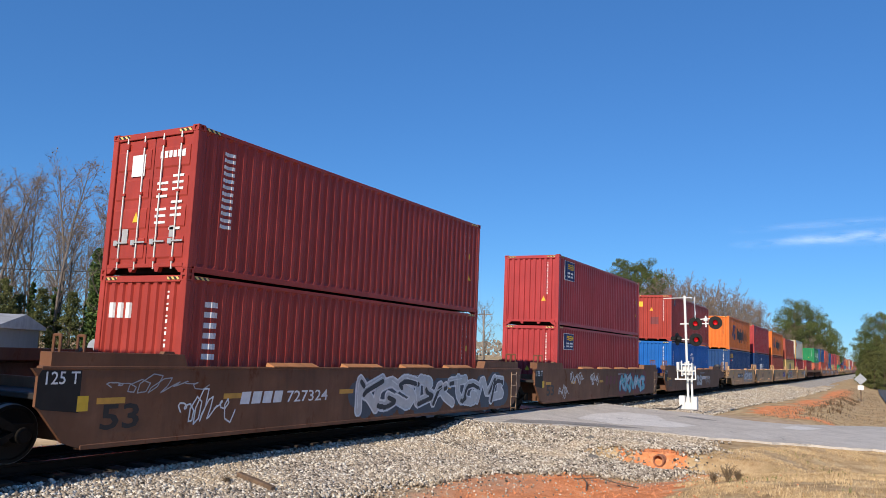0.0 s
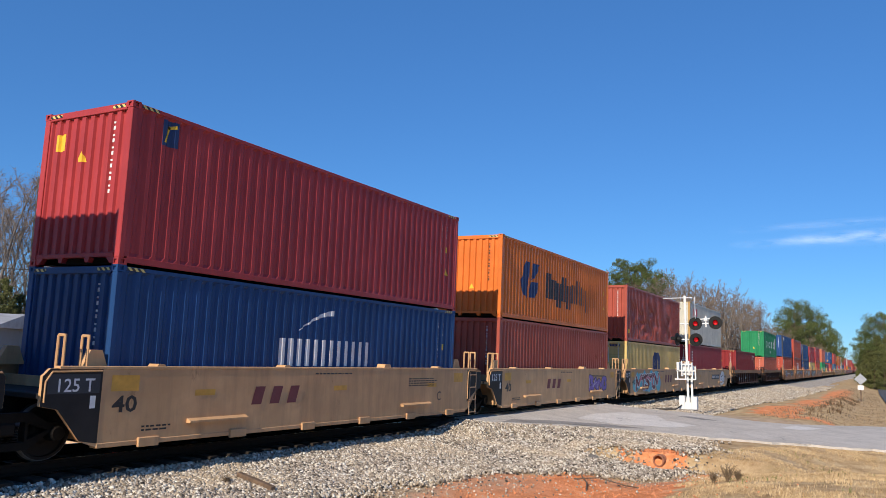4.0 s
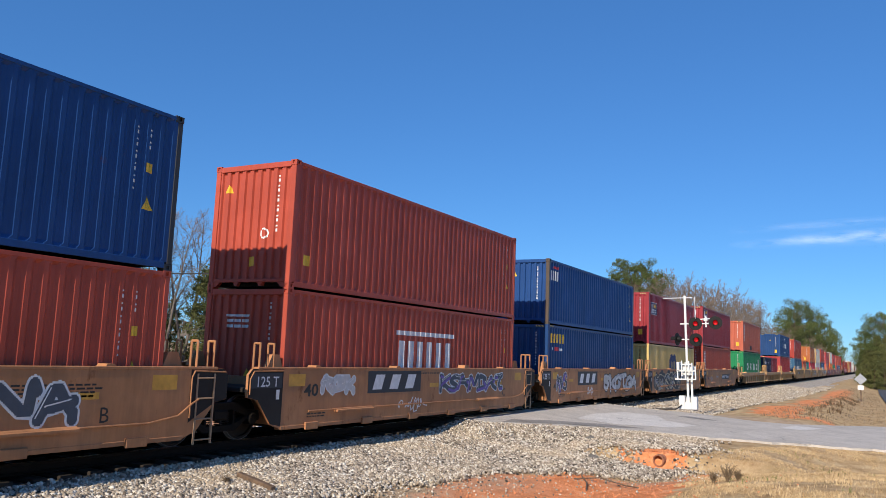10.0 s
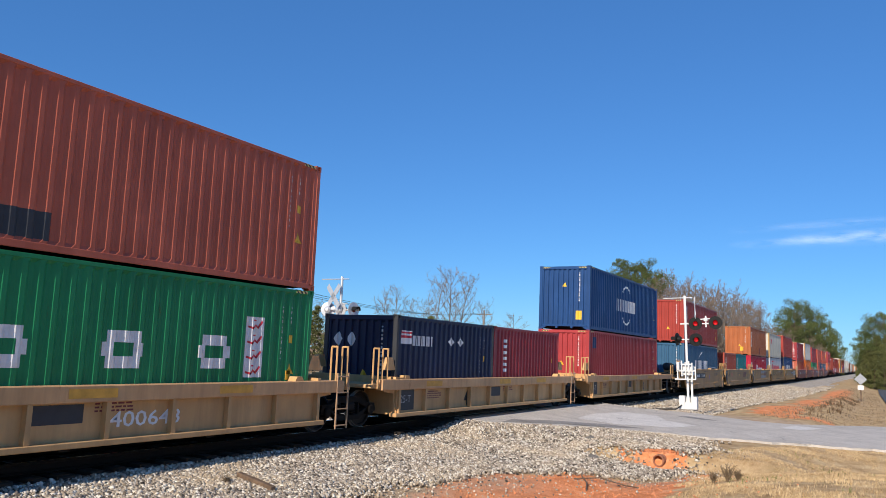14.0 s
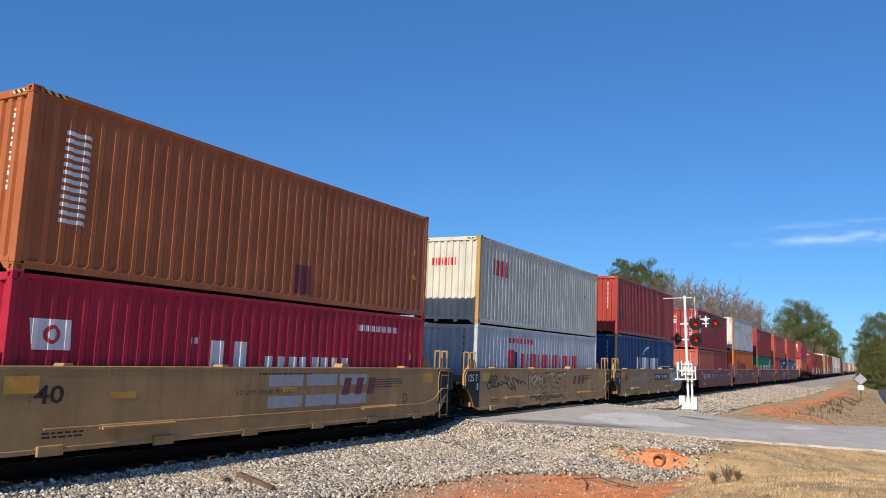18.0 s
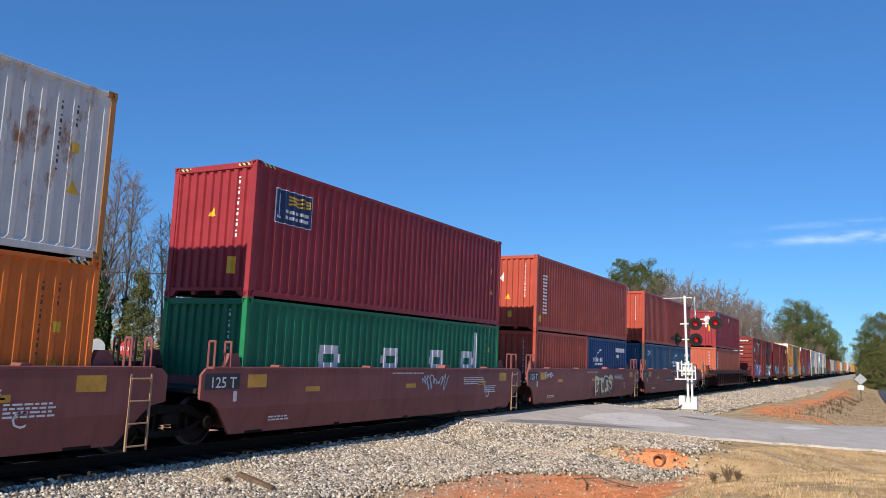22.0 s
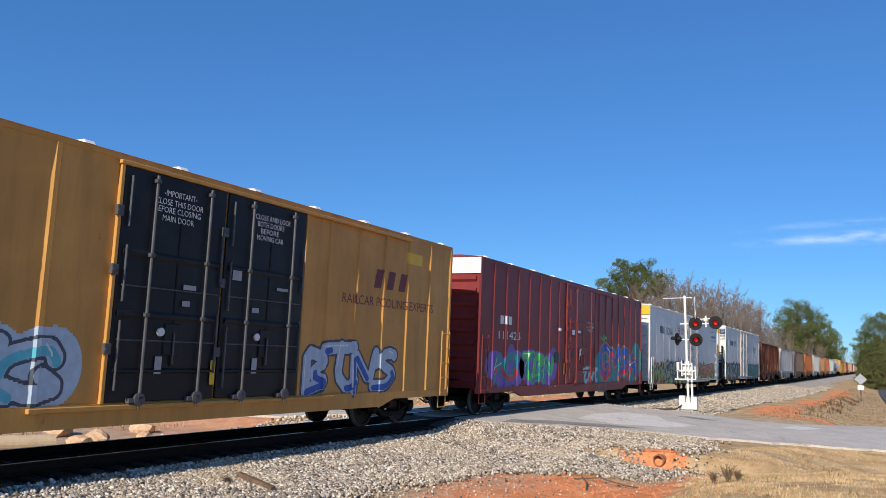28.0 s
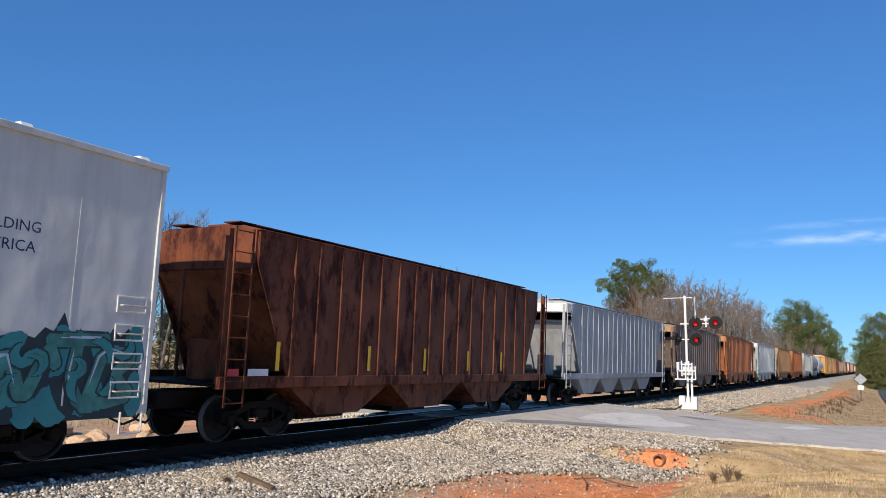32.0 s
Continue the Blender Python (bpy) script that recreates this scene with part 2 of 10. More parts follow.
def text_polys(word, y, z, h, width=None, heavy=0.0, right=True, slant=0.0):
    """Triangles of a word set in the built-in font: lower left corner, capital height, wanted width."""
    k = (word, heavy)
    if k not in TEXTS:
        cu = bpy.data.curves.new("word", "FONT")
        cu.body, cu.size, cu.offset, cu.resolution_u = word, 1.0, heavy, 2
        ob = new("word", cu)
        dg = bpy.context.evaluated_depsgraph_get()
        dg.update()
        me = bpy.data.meshes.new_from_object(ob.evaluated_get(dg))
        me.calc_loop_triangles()
        co = [(v.co.x, v.co.y) for v in me.vertices]
        tris = [[co[i] for i in t.vertices] for t in me.loop_triangles]
        bpy.data.objects.remove(ob)
        bpy.data.meshes.remove(me)
        bpy.data.curves.remove(cu)
        x0, x1 = min(p[0] for t in tris for p in t), max(p[0] for t in tris for p in t)
        TEXTS[k] = [[(p[0] - x0, p[1]) for p in t] for t in tris], x1 - x0
    tris, w = TEXTS[k]
    sz = h / 0.72
    sx = sz if width is None else width / w
    return [[(y + p[0] * sx + slant * p[1] * sz, z + p[1] * sz) for p in t] for t in tris]


def rect(y, z, w, h, slant=0.0):
    return [(y, z), (y + w, z), (y + w + slant, z + h), (y + slant, z + h)]


def disc(y, z, r, n=14, ry=None):
    return [(y + r * math.cos(2 * math.pi * i / n), z + (ry or r) * math.sin(2 * math.pi * i / n)) for i in range(n)]


def ring(y, z, r, w, n=18, a0=0.0, a1=2 * math.pi, ry=1.0):
    out = []
    for i in range(n):
        p, q = a0 + (a1 - a0) * i / n, a0 + (a1 - a0) * (i + 1) / n
        out.append([(y + (r - w) * math.cos(p), z + ry * (r - w) * math.sin(p)), (y + r * math.cos(p), z + ry * r * math.sin(p)),
                    (y + r * math.cos(q), z + ry * r * math.sin(q)), (y + (r - w) * math.cos(q), z + ry * (r - w) * math.sin(q))])
    return out


def stroke(pts, w):
    out = []
    for (a, b), (c, d) in zip(pts, pts[1:]):
        l = math.hypot(c - a, d - b) or 1
        nx, ny = -(d - b) / l * w / 2, (c - a) / l * w / 2
        ex, ey = (c - a) / l * w * 0.4, (d - b) / l * w * 0.4
        out.append([(a + nx - ex, b + ny - ey), (a - nx - ex, b - ny - ey), (c - nx + ex, d - ny + ey), (c + nx + ex, d + ny + ey)])
    return out

# ---- the ground ----
def smooth(a, b, t):
    t = np.clip((t - a) / (b - a), 0, 1)
    return t * t * (3 - 2 * t)


def road_near(x):
    """The y of the crossing road's near edge, by x."""
    return np.interp(x, [-60, -20, -3, 2.2, 3.3, 4.7, 8.4, 12.6, 20, 60], [17, 18.5, 21.0, 21.8, 23.6, 25.2, 27.2, 28.6, 30, 36])


def road_far(x):
    return np.interp(x, [-60, -20, -3, 1.6, 3.6, 5.0, 7.6, 9.2, 12.7, 20, 60], [25, 26.5, 30.5, 34.8, 35.6, 36.6, 36.4, 36.6, 40.4, 52, 80])


def road_z(x):
    return np.interp(x, [-60, -14, -5, -1.6, 1.6, 4.0, 8.0, 12.6, 20, 60], [-0.7, -0.65, -0.35, -0.02, -0.02, -0.2, -0.42, -0.5, -0.55, -0.6])


def lumps(x, y, k, seed):
    return (np.sin(x * k + seed) * np.cos(y * k * 1.13 + seed * 2.1) + 0.6 * np.sin(x * k * 2.3 + y * k * 1.7 + seed * 3.3) + 0.4 * np.cos(x * k * 4.1 - y * k * 3.7 + seed)) / 2


def ground_z(x, y):
    x, y = np.broadcast_arrays(np.asarray(x, float), np.asarray(y, float))
    ax = np.abs(x)
    bank = np.interp(ax, [0, 1.25, 1.55, 3.2, 4.6, 6.0], [-0.28, -0.28, -0.42, -0.58, -0.72, -0.80])
    right = np.interp(x, [4.6, 6.2, 7.4, 8.6, 10.2, 11.5, 13, 30, 3000], [-0.66, -0.70, -0.80, -0.62, -0.25, 0.0, 0.1, -0.3, -1.0])
    z = np.where(x > 4.6, np.minimum(right, 99), bank)
    # the grass bank dies away towards the road and beyond it
    t = smooth(15, 26, y)
    beyond = np.interp(x, [4.6, 6, 8, 12, 30, 3000], [-0.72, -0.85, -0.95, -0.9, -0.8, -1.0])
    z = np.where(x > 4.6, z * (1 - t) + beyond * t, z)
    # the clay pit before the culvert
    pit = np.exp(-((x - 7.1) / 1.0) ** 2 - ((y - 15.0) / 3.0) ** 2)
    z = z - 0.10 * pit
    # the road's shoulder, through which the culvert comes
    emb = smooth(21.45, 21.85, y) * smooth(4.4, 6.0, x) * (1 - smooth(9.5, 11.5, x))
    z = z * (1 - emb) - 0.42 * emb
    # far side: a low flat
    z = np.where(x < -3.2, np.interp(x, [-3000, -60, -14, -6, -3.2], [-1.0, -0.6, -0.7, -0.75, -0.58]), z)
    z = z + np.where(ax > 2.0, 0.03, 0.0) * lumps(x, y, 1.1, 1.0) + np.where(ax > 6, 0.05, 0) * lumps(x, y, 0.31, 2.0)
    # under the road the ground keeps below its slab
    n, f = road_near(x), road_far(x)
    reach = np.where(x > 4.5, 4.6, 2.2)
    inside = smooth(-1.0, 0.0, (y - n) / reach) * (1 - smooth(0.0, 2.2, y - f))
    z = z * (1 - inside) + (road_z(x) - 0.07) * inside
    return z


def grid_axis(lo, a, b, hi, step, grow=1.22):
    v = list(np.arange(a, b + 1e-6, step))
    s = step
    while v[-1] < hi:
        s *= grow
        v.append(v[-1] + s)
    s = step
    while v[0] > lo:
        s *= grow
        v.insert(0, v[0] - s)
    return np.array(v)


def sheet_mesh(name, xs, ys, zf, material):
    X, Y = np.meshgrid(xs, ys)
    Z = zf(X, Y)
    co = np.stack([X, Y, Z], -1).reshape(-1, 3)
    n, k = len(xs), len(ys)
    i = (np.arange(k - 1)[:, None] * n + np.arange(n - 1)[None, :]).reshape(-1)
    return fast_mesh(name, co, np.stack([i, i + 1, i + 1 + n, i + n], -1), material)


def fast_mesh(name, co, faces, material, smooth_=False):
    me = bpy.data.meshes.new(name)
    nf, k = faces.shape
    me.vertices.add(len(co))
    me.vertices.foreach_set("co", np.ascontiguousarray(co, dtype=np.float32).ravel())
    me.loops.add(nf * k)
    me.loops.foreach_set("vertex_index", np.ascontiguousarray(faces, dtype=np.int32).ravel())
    me.polygons.add(nf)
    me.polygons.foreach_set("loop_start", np.arange(0, nf * k, k, dtype=np.int32))
    me.materials.append(material)
    me.update(calc_edges=True)
    if smooth_:
        me.shade_smooth()
    return me


def earth_material():
    """Dry grass, red clay and pale soil, laid by where they lie."""
    m, nt, b = nodes_of("earth")
    c = coords(nt)
    grass = ramp(nt, noise_node(nt, c, 1.6, 8, 0.7), [(0.3, (0.25, 0.155, 0.075)), (0.5, (0.46, 0.32, 0.17)), (0.7, (0.62, 0.48, 0.29))])
    green = ramp(nt, noise_node(nt, c, 0.35, 4), [(0.58, grey(0)), (0.72, grey(0.35))])
    grass = mix(nt, green, grass, (0.10, 0.12, 0.035))
    clay = ramp(nt, noise_node(nt, c, 2.5, 8, 0.7), [(0.3, (0.50, 0.160, 0.055)), (0.52, (0.73, 0.275, 0.115)), (0.75, (0.82, 0.43, 0.24))])
    att = nt.nodes.new("ShaderNodeAttribute")
    att.attribute_name = "clay"
    edge = nt.nodes.new("ShaderNodeMath"); edge.operation = "ADD"
    link(nt, att.outputs["Fac"], edge.inputs[0])
    n2 = noise_node(nt, c, 1.3, 6, 0.7)
    sub = nt.nodes.new("ShaderNodeMath"); sub.operation = "SUBTRACT"; sub.inputs[1].default_value = 0.5
    link(nt, n2, sub.inputs[0])
    link(nt, sub.outputs[0], edge.inputs[1])
    col = mix(nt, ramp(nt, edge.outputs[0], [(0.42, grey(0)), (0.58, grey(1))]), grass, clay)
    att2 = nt.nodes.new("ShaderNodeAttribute")
    att2.attribute_name = "soil"
    soil = ramp(nt, noise_node(nt, c, 3, 8, 0.7), [(0.3, (0.30, 0.21, 0.14)), (0.7, (0.55, 0.43, 0.31))])
    col = mix(nt, att2.outputs["Fac"], col, soil)
    link(nt, col, b.inputs["Base Color"])
    b.inputs["Roughness"].default_value = 0.95
    b.inputs["Specular IOR Level"].default_value = 0.1
    bump(nt, noise_node(nt, c, 9.0, 8, 0.75), 0.7, 0.05, b)
    return m


xs = grid_axis(-2600, -12, 18, 2600, 0.25)
ys = grid_axis(-600, 4, 56, 3000, 0.25)
gme = sheet_mesh("ground", xs, ys, ground_z, earth_material())
GX, GY = np.meshgrid(xs, ys)
clay = np.zeros_like(GX)
for cx, cy, rx, ry, w in ((7.1, 15.4, 1.7, 2.5, 1.8), (6.3, 13.0, 1.3, 2.6, 1.5), (5.4, 14.9, 1.0, 2.2, 0.95), (8.4, 17.2, 0.9, 1.7, 1.2), (8.5, 19.6, 0.6, 1.6, 0.8), (6.25, 22.6, 0.35, 1.0, 1.4), (7.55, 22.8, 0.45, 1.1, 1.5), (8.6, 20.0, 0.5, 1.2, 0.75), (9.2, 42, 2.2, 2.5, 0.72), (7.6, 47, 1.7, 7, 0.85), (8.4, 60, 1.8, 11, 0.7), (10.0, 75, 1.6, 12, 0.5), (7.25, 21.8, 0.72, 0.72, 1.5), (9.5, 20, 0.6, 0.6, 0.6), (-7, 26, 3, 20, 0.9), (-5.5, 45, 2.0, 14, 1.2), (9, 85, 1.6, 30, 0.7), (-6.0, 13, 2.5, 5, 0.35)):
    clay = np.maximum(clay, w * np.exp(-((GX - cx) / rx) ** 2 - ((GY - cy) / ry) ** 2))
soil = np.zeros_like(GX)
for cx, cy, rx, ry, w in ((6.0, 38.2, 2.4, 1.4, 0.95), (8.6, 37.8, 2.2, 0.9, 0.9), (4.6, 13.0, 0.9, 2.6, 0.7), (5.3, 15.4, 0.9, 1.4, 0.6), (7.9, 18.2, 0.8, 0.9, 0.5), (11.5, 23, 3, 1.4, 0.3), (-7, 13, 4, 8, 0.95), (-14, 20, 8, 12, 0.5)):
    soil = np.maximum(soil, w * np.exp(-((GX - cx) / rx) ** 2 - ((GY - cy) / ry) ** 2))
for nm, arr in (("clay", clay), ("soil", soil)):
    at = gme.attributes.new(nm, "FLOAT", "POINT")
    at.data.foreach_set("value", arr.reshape(-1).astype(np.float32))
ground = tagged(new("ground", gme), "dry grass and red clay ground", "ground", kind="structure")


# ---- road over the crossing ----
def asphalt(name, base, pale):
    m, nt, b = nodes_of(name)
    c = coords(nt)
    col = ramp(nt, noise_node(nt, c, 0.8, 6, 0.65), [(0.3, base), (0.7, pale)])
    fine = ramp(nt, noise_node(nt, c, 60, 4, 0.7), [(0.3, grey(0.55)), (0.7, grey(1.25))])
    col = mix(nt, 1.0, col, fine, "MULTIPLY")
    crack = nt.nodes.new("ShaderNodeTexVoronoi")
    crack.feature = "DISTANCE_TO_EDGE"
    crack.inputs["Scale"].default_value = 0.33
    bend = nt.nodes.new("ShaderNodeTexNoise")
    bend.inputs["Scale"].default_value, bend.inputs["Detail"].default_value = 1.2, 5
    link(nt, c, bend.inputs["Vector"])
    warp = nt.nodes.new("ShaderNodeVectorMath"); warp.operation = "MULTIPLY_ADD"
    warp.inputs[1].default_value = (1.6, 1.6, 0)
    link(nt, bend.outputs["Color"], warp.inputs[0])
    link(nt, c, warp.inputs[2])
    link(nt, warp.outputs[0], crack.inputs["Vector"])
    line = ramp(nt, crack.outputs["Distance"], [(0.0, grey(0.8)), (0.006, grey(0))])
    gate = ramp(nt, noise_node(nt, c, 0.5, 3), [(0.48, grey(0)), (0.56, grey(1))])
    col = mix(nt, mix(nt, 1.0, line, gate, "MULTIPLY"), col, (0.05, 0.045, 0.04))
    dirt = ramp(nt, noise_node(nt, c, 2.2, 7, 0.7), [(0.52, grey(0)), (0.72, grey(0.45))])
    col = mix(nt, dirt, col, tuple(v * 0.55 for v in base))
    link(nt, col, b.inputs["Base Color"])
    b.inputs["Roughness"].default_value = 0.85
    bump(nt, noise_node(nt, c, 90, 3), 0.4, 0.01, b)
    return m


M_ROAD = asphalt("worn_asphalt", (0.45, 0.405, 0.35), (0.61, 0.555, 0.485))
M_ROADDARK = asphalt("fresh_asphalt", (0.060, 0.062, 0.066), (0.095, 0.097, 0.10))


def road_slab(name, x_list, near, far, z, material, label, n=24):
    g = Geo()
    k = len(x_list)
    for x in x_list:
        a, b = near(x), far(x)
        for j in range(n + 1):
            y = a + (b - a) * j / n
            g.v.append((x, y, z(x) + (0.03 * math.sin(math.pi * j / n))))
    for i in range(k - 1):
        for j in range(n):
            p = i * (n + 1) + j
            g.f.append((p, p + n + 1, p + n + 2, p + 1))
    # skirts, so that the slab has thickness
    base = len(g.v)
    for i, x in enumerate(x_list):
        g.v += [(x, near(x) - 0.05, z(x) - 0.18), (x, far(x) + 0.05, z(x) - 0.18)]
    for i in range(k - 1):
        g.f.append((i * (n + 1), base + 2 * i, base + 2 * i + 2, (i + 1) * (n + 1)))
        g.f.append((i * (n + 1) + n, (i + 1) * (n + 1) + n, base + 2 * i + 3, base + 2 * i + 1))
    return tagged(part(name, g, material, None), label, "road", kind="structure")


def ragged(f, seed, amp):
    return lambda x: float(f(x)) + amp * (math.sin(x * 3.1 + seed) + 0.6 * math.sin(x * 7.7 + seed * 2) + 0.4 * math.sin(x * 17 + seed))


xr = list(np.concatenate([np.arange(1.62, 14, 0.2), np.arange(14, 60, 2.0)]))
road = road_slab("road", xr, ragged(road_near, 1, 0.10), ragged(road_far, 2, 0.06), lambda x: float(road_z(x)), M_ROAD, "worn grey asphalt road over the railway crossing")
xl = list(np.concatenate([np.arange(-60, -10, 2.0), np.arange(-10, -1.6, 0.4), [-1.62]]))
road_l = road_slab("road", xl, ragged(road_near, 3, 0.06), ragged(road_far, 4, 0.06), lambda x: float(road_z(x)), M_ROAD, "worn grey asphalt road beyond the railway crossing")
# crossing panels between and beside the rails
for i, (a, b) in enumerate(((-1.60, -0.84), (-0.66, 0.66), (0.84, 1.60))):
    part("crossing_panel", Geo().cbox(a, b, 21.9, 33.2, -0.2, -0.015, 0.02), M_ROAD, road)
# patches and worn paint on the road
patch = asphalt("pale_patch_asphalt", (0.60, 0.56, 0.51), (0.74, 0.70, 0.64))
dark_patch = asphalt("dark_patch_asphalt", (0.22, 0.205, 0.185), (0.30, 0.28, 0.255))


def road_patch(pts, material, lift=0.006):
    g = Geo()
    cx, cy = sum(p[0] for p in pts) / len(pts), sum(p[1] for p in pts) / len(pts)

    def on(x, y):
        a, b = float(road_near(x)), float(road_far(x))
        t = min(1, max(0, (y - a) / (b - a)))
        return (x, y, float(road_z(x)) + 0.03 * math.sin(math.pi * t) + lift)
    steps = 5
    n = len(pts)
    for k in range(1, steps + 1):
        for p in pts:
            g.v.append(on(cx + (p[0] - cx) * k / steps, cy + (p[1] - cy) * k / steps))
    g.v.append(on(cx, cy))
    c = len(g.v) - 1
    for i in range(n):
        g.f.append((c, i, (i + 1) % n))
    for k in range(steps - 1):
        for i in range(n):
            g.f.append((k * n + i, (k + 1) * n + i, (k + 1) * n + (i + 1) % n, k * n + (i + 1) % n))
    return part("patch", g, material, road)


road_patch([(3.2, 26.5), (4.6, 26.6), (6.2, 28.2), (6.6, 30.0), (5.4, 30.4), (4.6, 32.2), (3.4, 31.8), (3.0, 29.0)], patch)
road_patch([(9.0, 33.4), (9.9, 33.2), (10.5, 35.2), (9.4, 35.6)], patch, 0.008)
road_patch([(2.3, 22.3), (3.5, 24.3), (4.9, 25.6), (5.6, 26.6), (4.4, 26.2), (2.9, 24.6), (2.2, 23.2)], dark_patch, 0.007)
road_patch([(5.2, 33.2), (6.3, 33.0), (6.7, 33.7), (5.5, 34.0)], dark_patch, 0.007)
# the side road that leaves to the north-east
def side_near(y):
    return float(np.interp(y, [36, 50, 60, 76, 110, 168, 292, 400], [16.5, 14.6, 13.6, 12.9, 12.3, 12.05, 14.2, 20]))


g = Geo()
yv = list(np.arange(36, 320, 4.0))
for y in yv:
    for j in range(7):
        x = side_near(y) + j * 1.1
        g.v.append((x, y, float(ground_z(x, y)) * 0.0 + float(np.interp(y, [36, 50, 80, 200], [-0.5, -0.62, -0.75, -0.8]))))
for i in range(len(yv) - 1):
    for j in range(6):
        p = i * 7 + j
        g.f.append((p, p + 1, p + 8, p + 7))
tagged(part("road", g, M_ROADDARK, None), "dark asphalt side road curving away", "road", kind="structure")

# ---- track ----
M_RAIL = plain("rail_steel", (0.022, 0.015, 0.011), 0.9, 0.0, spec=0.15)
M_HEAD = plain("polished_rail_head", (0.55, 0.55, 0.55), 0.22, 1.0)
M_TIE = plain("creosoted_timber", (0.035, 0.028, 0.022), 0.9, 0, 0.4, 9, 0.2)
track = tagged(new("track"), "single railway track on timber ties", "railway track", kind="structure")
RP = [(-0.07, -0.178), (0.07, -0.178), (0.07, -0.160), (0.012, -0.135), (0.010, -0.05), (0.034, -0.035), (0.034, -0.004), (-0.034, -0.004), (-0.034, -0.035), (-0.010, -0.05), (-0.012, -0.135), (-0.07, -0.160)]
for s in (-1, 1):
    part("rail", Geo().prism([(x + s * 0.755, z) for x, z in RP], -300, 1600, "y"), M_RAIL, track)
    part("rail_head", Geo().prism([(s * 0.755 - 0.030, -0.004), (s * 0.755 + 0.030, -0.004), (s * 0.755 + 0.026, 0.0), (s * 0.755 - 0.026, 0.0)], -300, 1600, "y"), M_HEAD, track)
tie = lambda: Geo().cbox(-1.295, 1.295, -0.115, 0.115, -0.36, -0.182, 0.012)
plate = lambda: Geo().box(-0.18, 0.18, -0.09, 0.09, -0.182, -0.170)
rng = random.Random(3)
for i in range(110):
    y = 2 + i * 0.52
    t_ = part("tie", tie, M_TIE, track, key="tie", m=pose(rng.uniform(-0.03, 0.03), y, rng.uniform(-0.008, 0.004), 0, 0, rng.uniform(-1.2, 1.2)))
    for s in (-1, 1):
        if y < 26:
            part("tie_plate", plate, M_RAIL, t_, key="tieplate", m=pose(s * 0.755, 0, 0))
g = Geo()
for i in range(700):
    y = 2 + (110 + i) * 0.52
    g.box(-1.295, 1.295, y - 0.115, y + 0.115, -0.36, -0.185)
tagged(part("far_ties", g, M_TIE, track, fix=False), "timber ties", kind="stuff")


# ---- ballast ----
def stone_material():
    m, nt, b = nodes_of("ballast_stone")
    geo = nt.nodes.new("ShaderNodeNewGeometry")
    col = ramp(nt, geo.outputs["Random Per Island"], [(0.0, (0.035, 0.029, 0.024)), (0.18, (0.17, 0.14, 0.112)), (0.42, (0.50, 0.43, 0.345)), (0.60, (0.27, 0.212, 0.155)), (0.82, (0.66, 0.595, 0.49)), (1.0, (0.80, 0.755, 0.67))])
    c = coords(nt)
    col = mix(nt, 0.5, col, ramp(nt, noise_node(nt, c, 25, 5), [(0.3, grey(0.45)), (0.7, grey(1.0))]), "MULTIPLY")
    dust = ramp(nt, noise_node(nt, c, 0.5, 4), [(0.45, grey(0)), (0.7, grey(0.5))])
    col = mix(nt, dust, col, (0.58, 0.46, 0.31))
    link(nt, col, b.inputs["Base Color"])
    b.inputs["Roughness"].default_value = 0.9
    return m


def gravel_material():
    """Gravel too far off to be told stone by stone."""
    m, nt, b = nodes_of("gravel")
    c = coords(nt)
    v = nt.nodes.new("ShaderNodeTexVoronoi")
    v.inputs["Scale"].default_value = 14
    link(nt, c, v.inputs["Vector"])
    sep = nt.nodes.new("ShaderNodeSeparateColor")
    link(nt, v.outputs["Color"], sep.inputs[0])
    col = ramp(nt, sep.outputs[0], [(0.0, (0.14, 0.125, 0.11)), (0.4, (0.42, 0.385, 0.335)), (0.7, (0.36, 0.315, 0.265)), (1.0, (0.70, 0.66, 0.60))])
    col = mix(nt, ramp(nt, noise_node(nt, c, 0.35, 5), [(0.45, grey(0)), (0.7, grey(0.35))]), col, (0.46, 0.36, 0.25))
    # train's shade and oil, both put in the colour between and beside the rails
    sep2 = nt.nodes.new("ShaderNodeSeparateXYZ")
    link(nt, c, sep2.inputs[0])
    ab = nt.nodes.new("ShaderNodeMath"); ab.operation = "ABSOLUTE"
    link(nt, sep2.outputs[0], ab.inputs[0])
    oil_shade = nt.nodes.new("ShaderNodeMapRange")
    for k_, v_ in (("From Min", 1.15), ("From Max", 1.75), ("To Min", 0.85), ("To Max", 0.0)):
        oil_shade.inputs[k_].default_value = v_
    link(nt, ab.outputs[0], oil_shade.inputs["Value"])
    col = mix(nt, oil_shade.outputs["Result"], col, (0.035, 0.028, 0.022))
    link(nt, col, b.inputs["Base Color"])
    b.inputs["Roughness"].default_value = 0.95
    bump(nt, v.outputs["Distance"], 1.0, 0.04, b)
    return m


M_STONE, M_GRAVEL = stone_material(), gravel_material()


def ballast_edge(y):
    """How far out the gravel reaches on the camera's side."""
    return np.interp(y, [-300, 13, 14.9, 16.7, 17.6, 18.4, 18.9, 19.9, 24, 27, 38, 48, 63, 106, 188, 1600], [4.1, 4.1, 4.4, 4.8, 6.0, 7.0, 7.8, 8.1, 8.0, 8.2, 5.0, 5.2, 6.6, 7.2, 6.5, 6.5]) + 0.12 * np.sin(y * 0.9) + 0.12 * np.sin(y * 2.7)


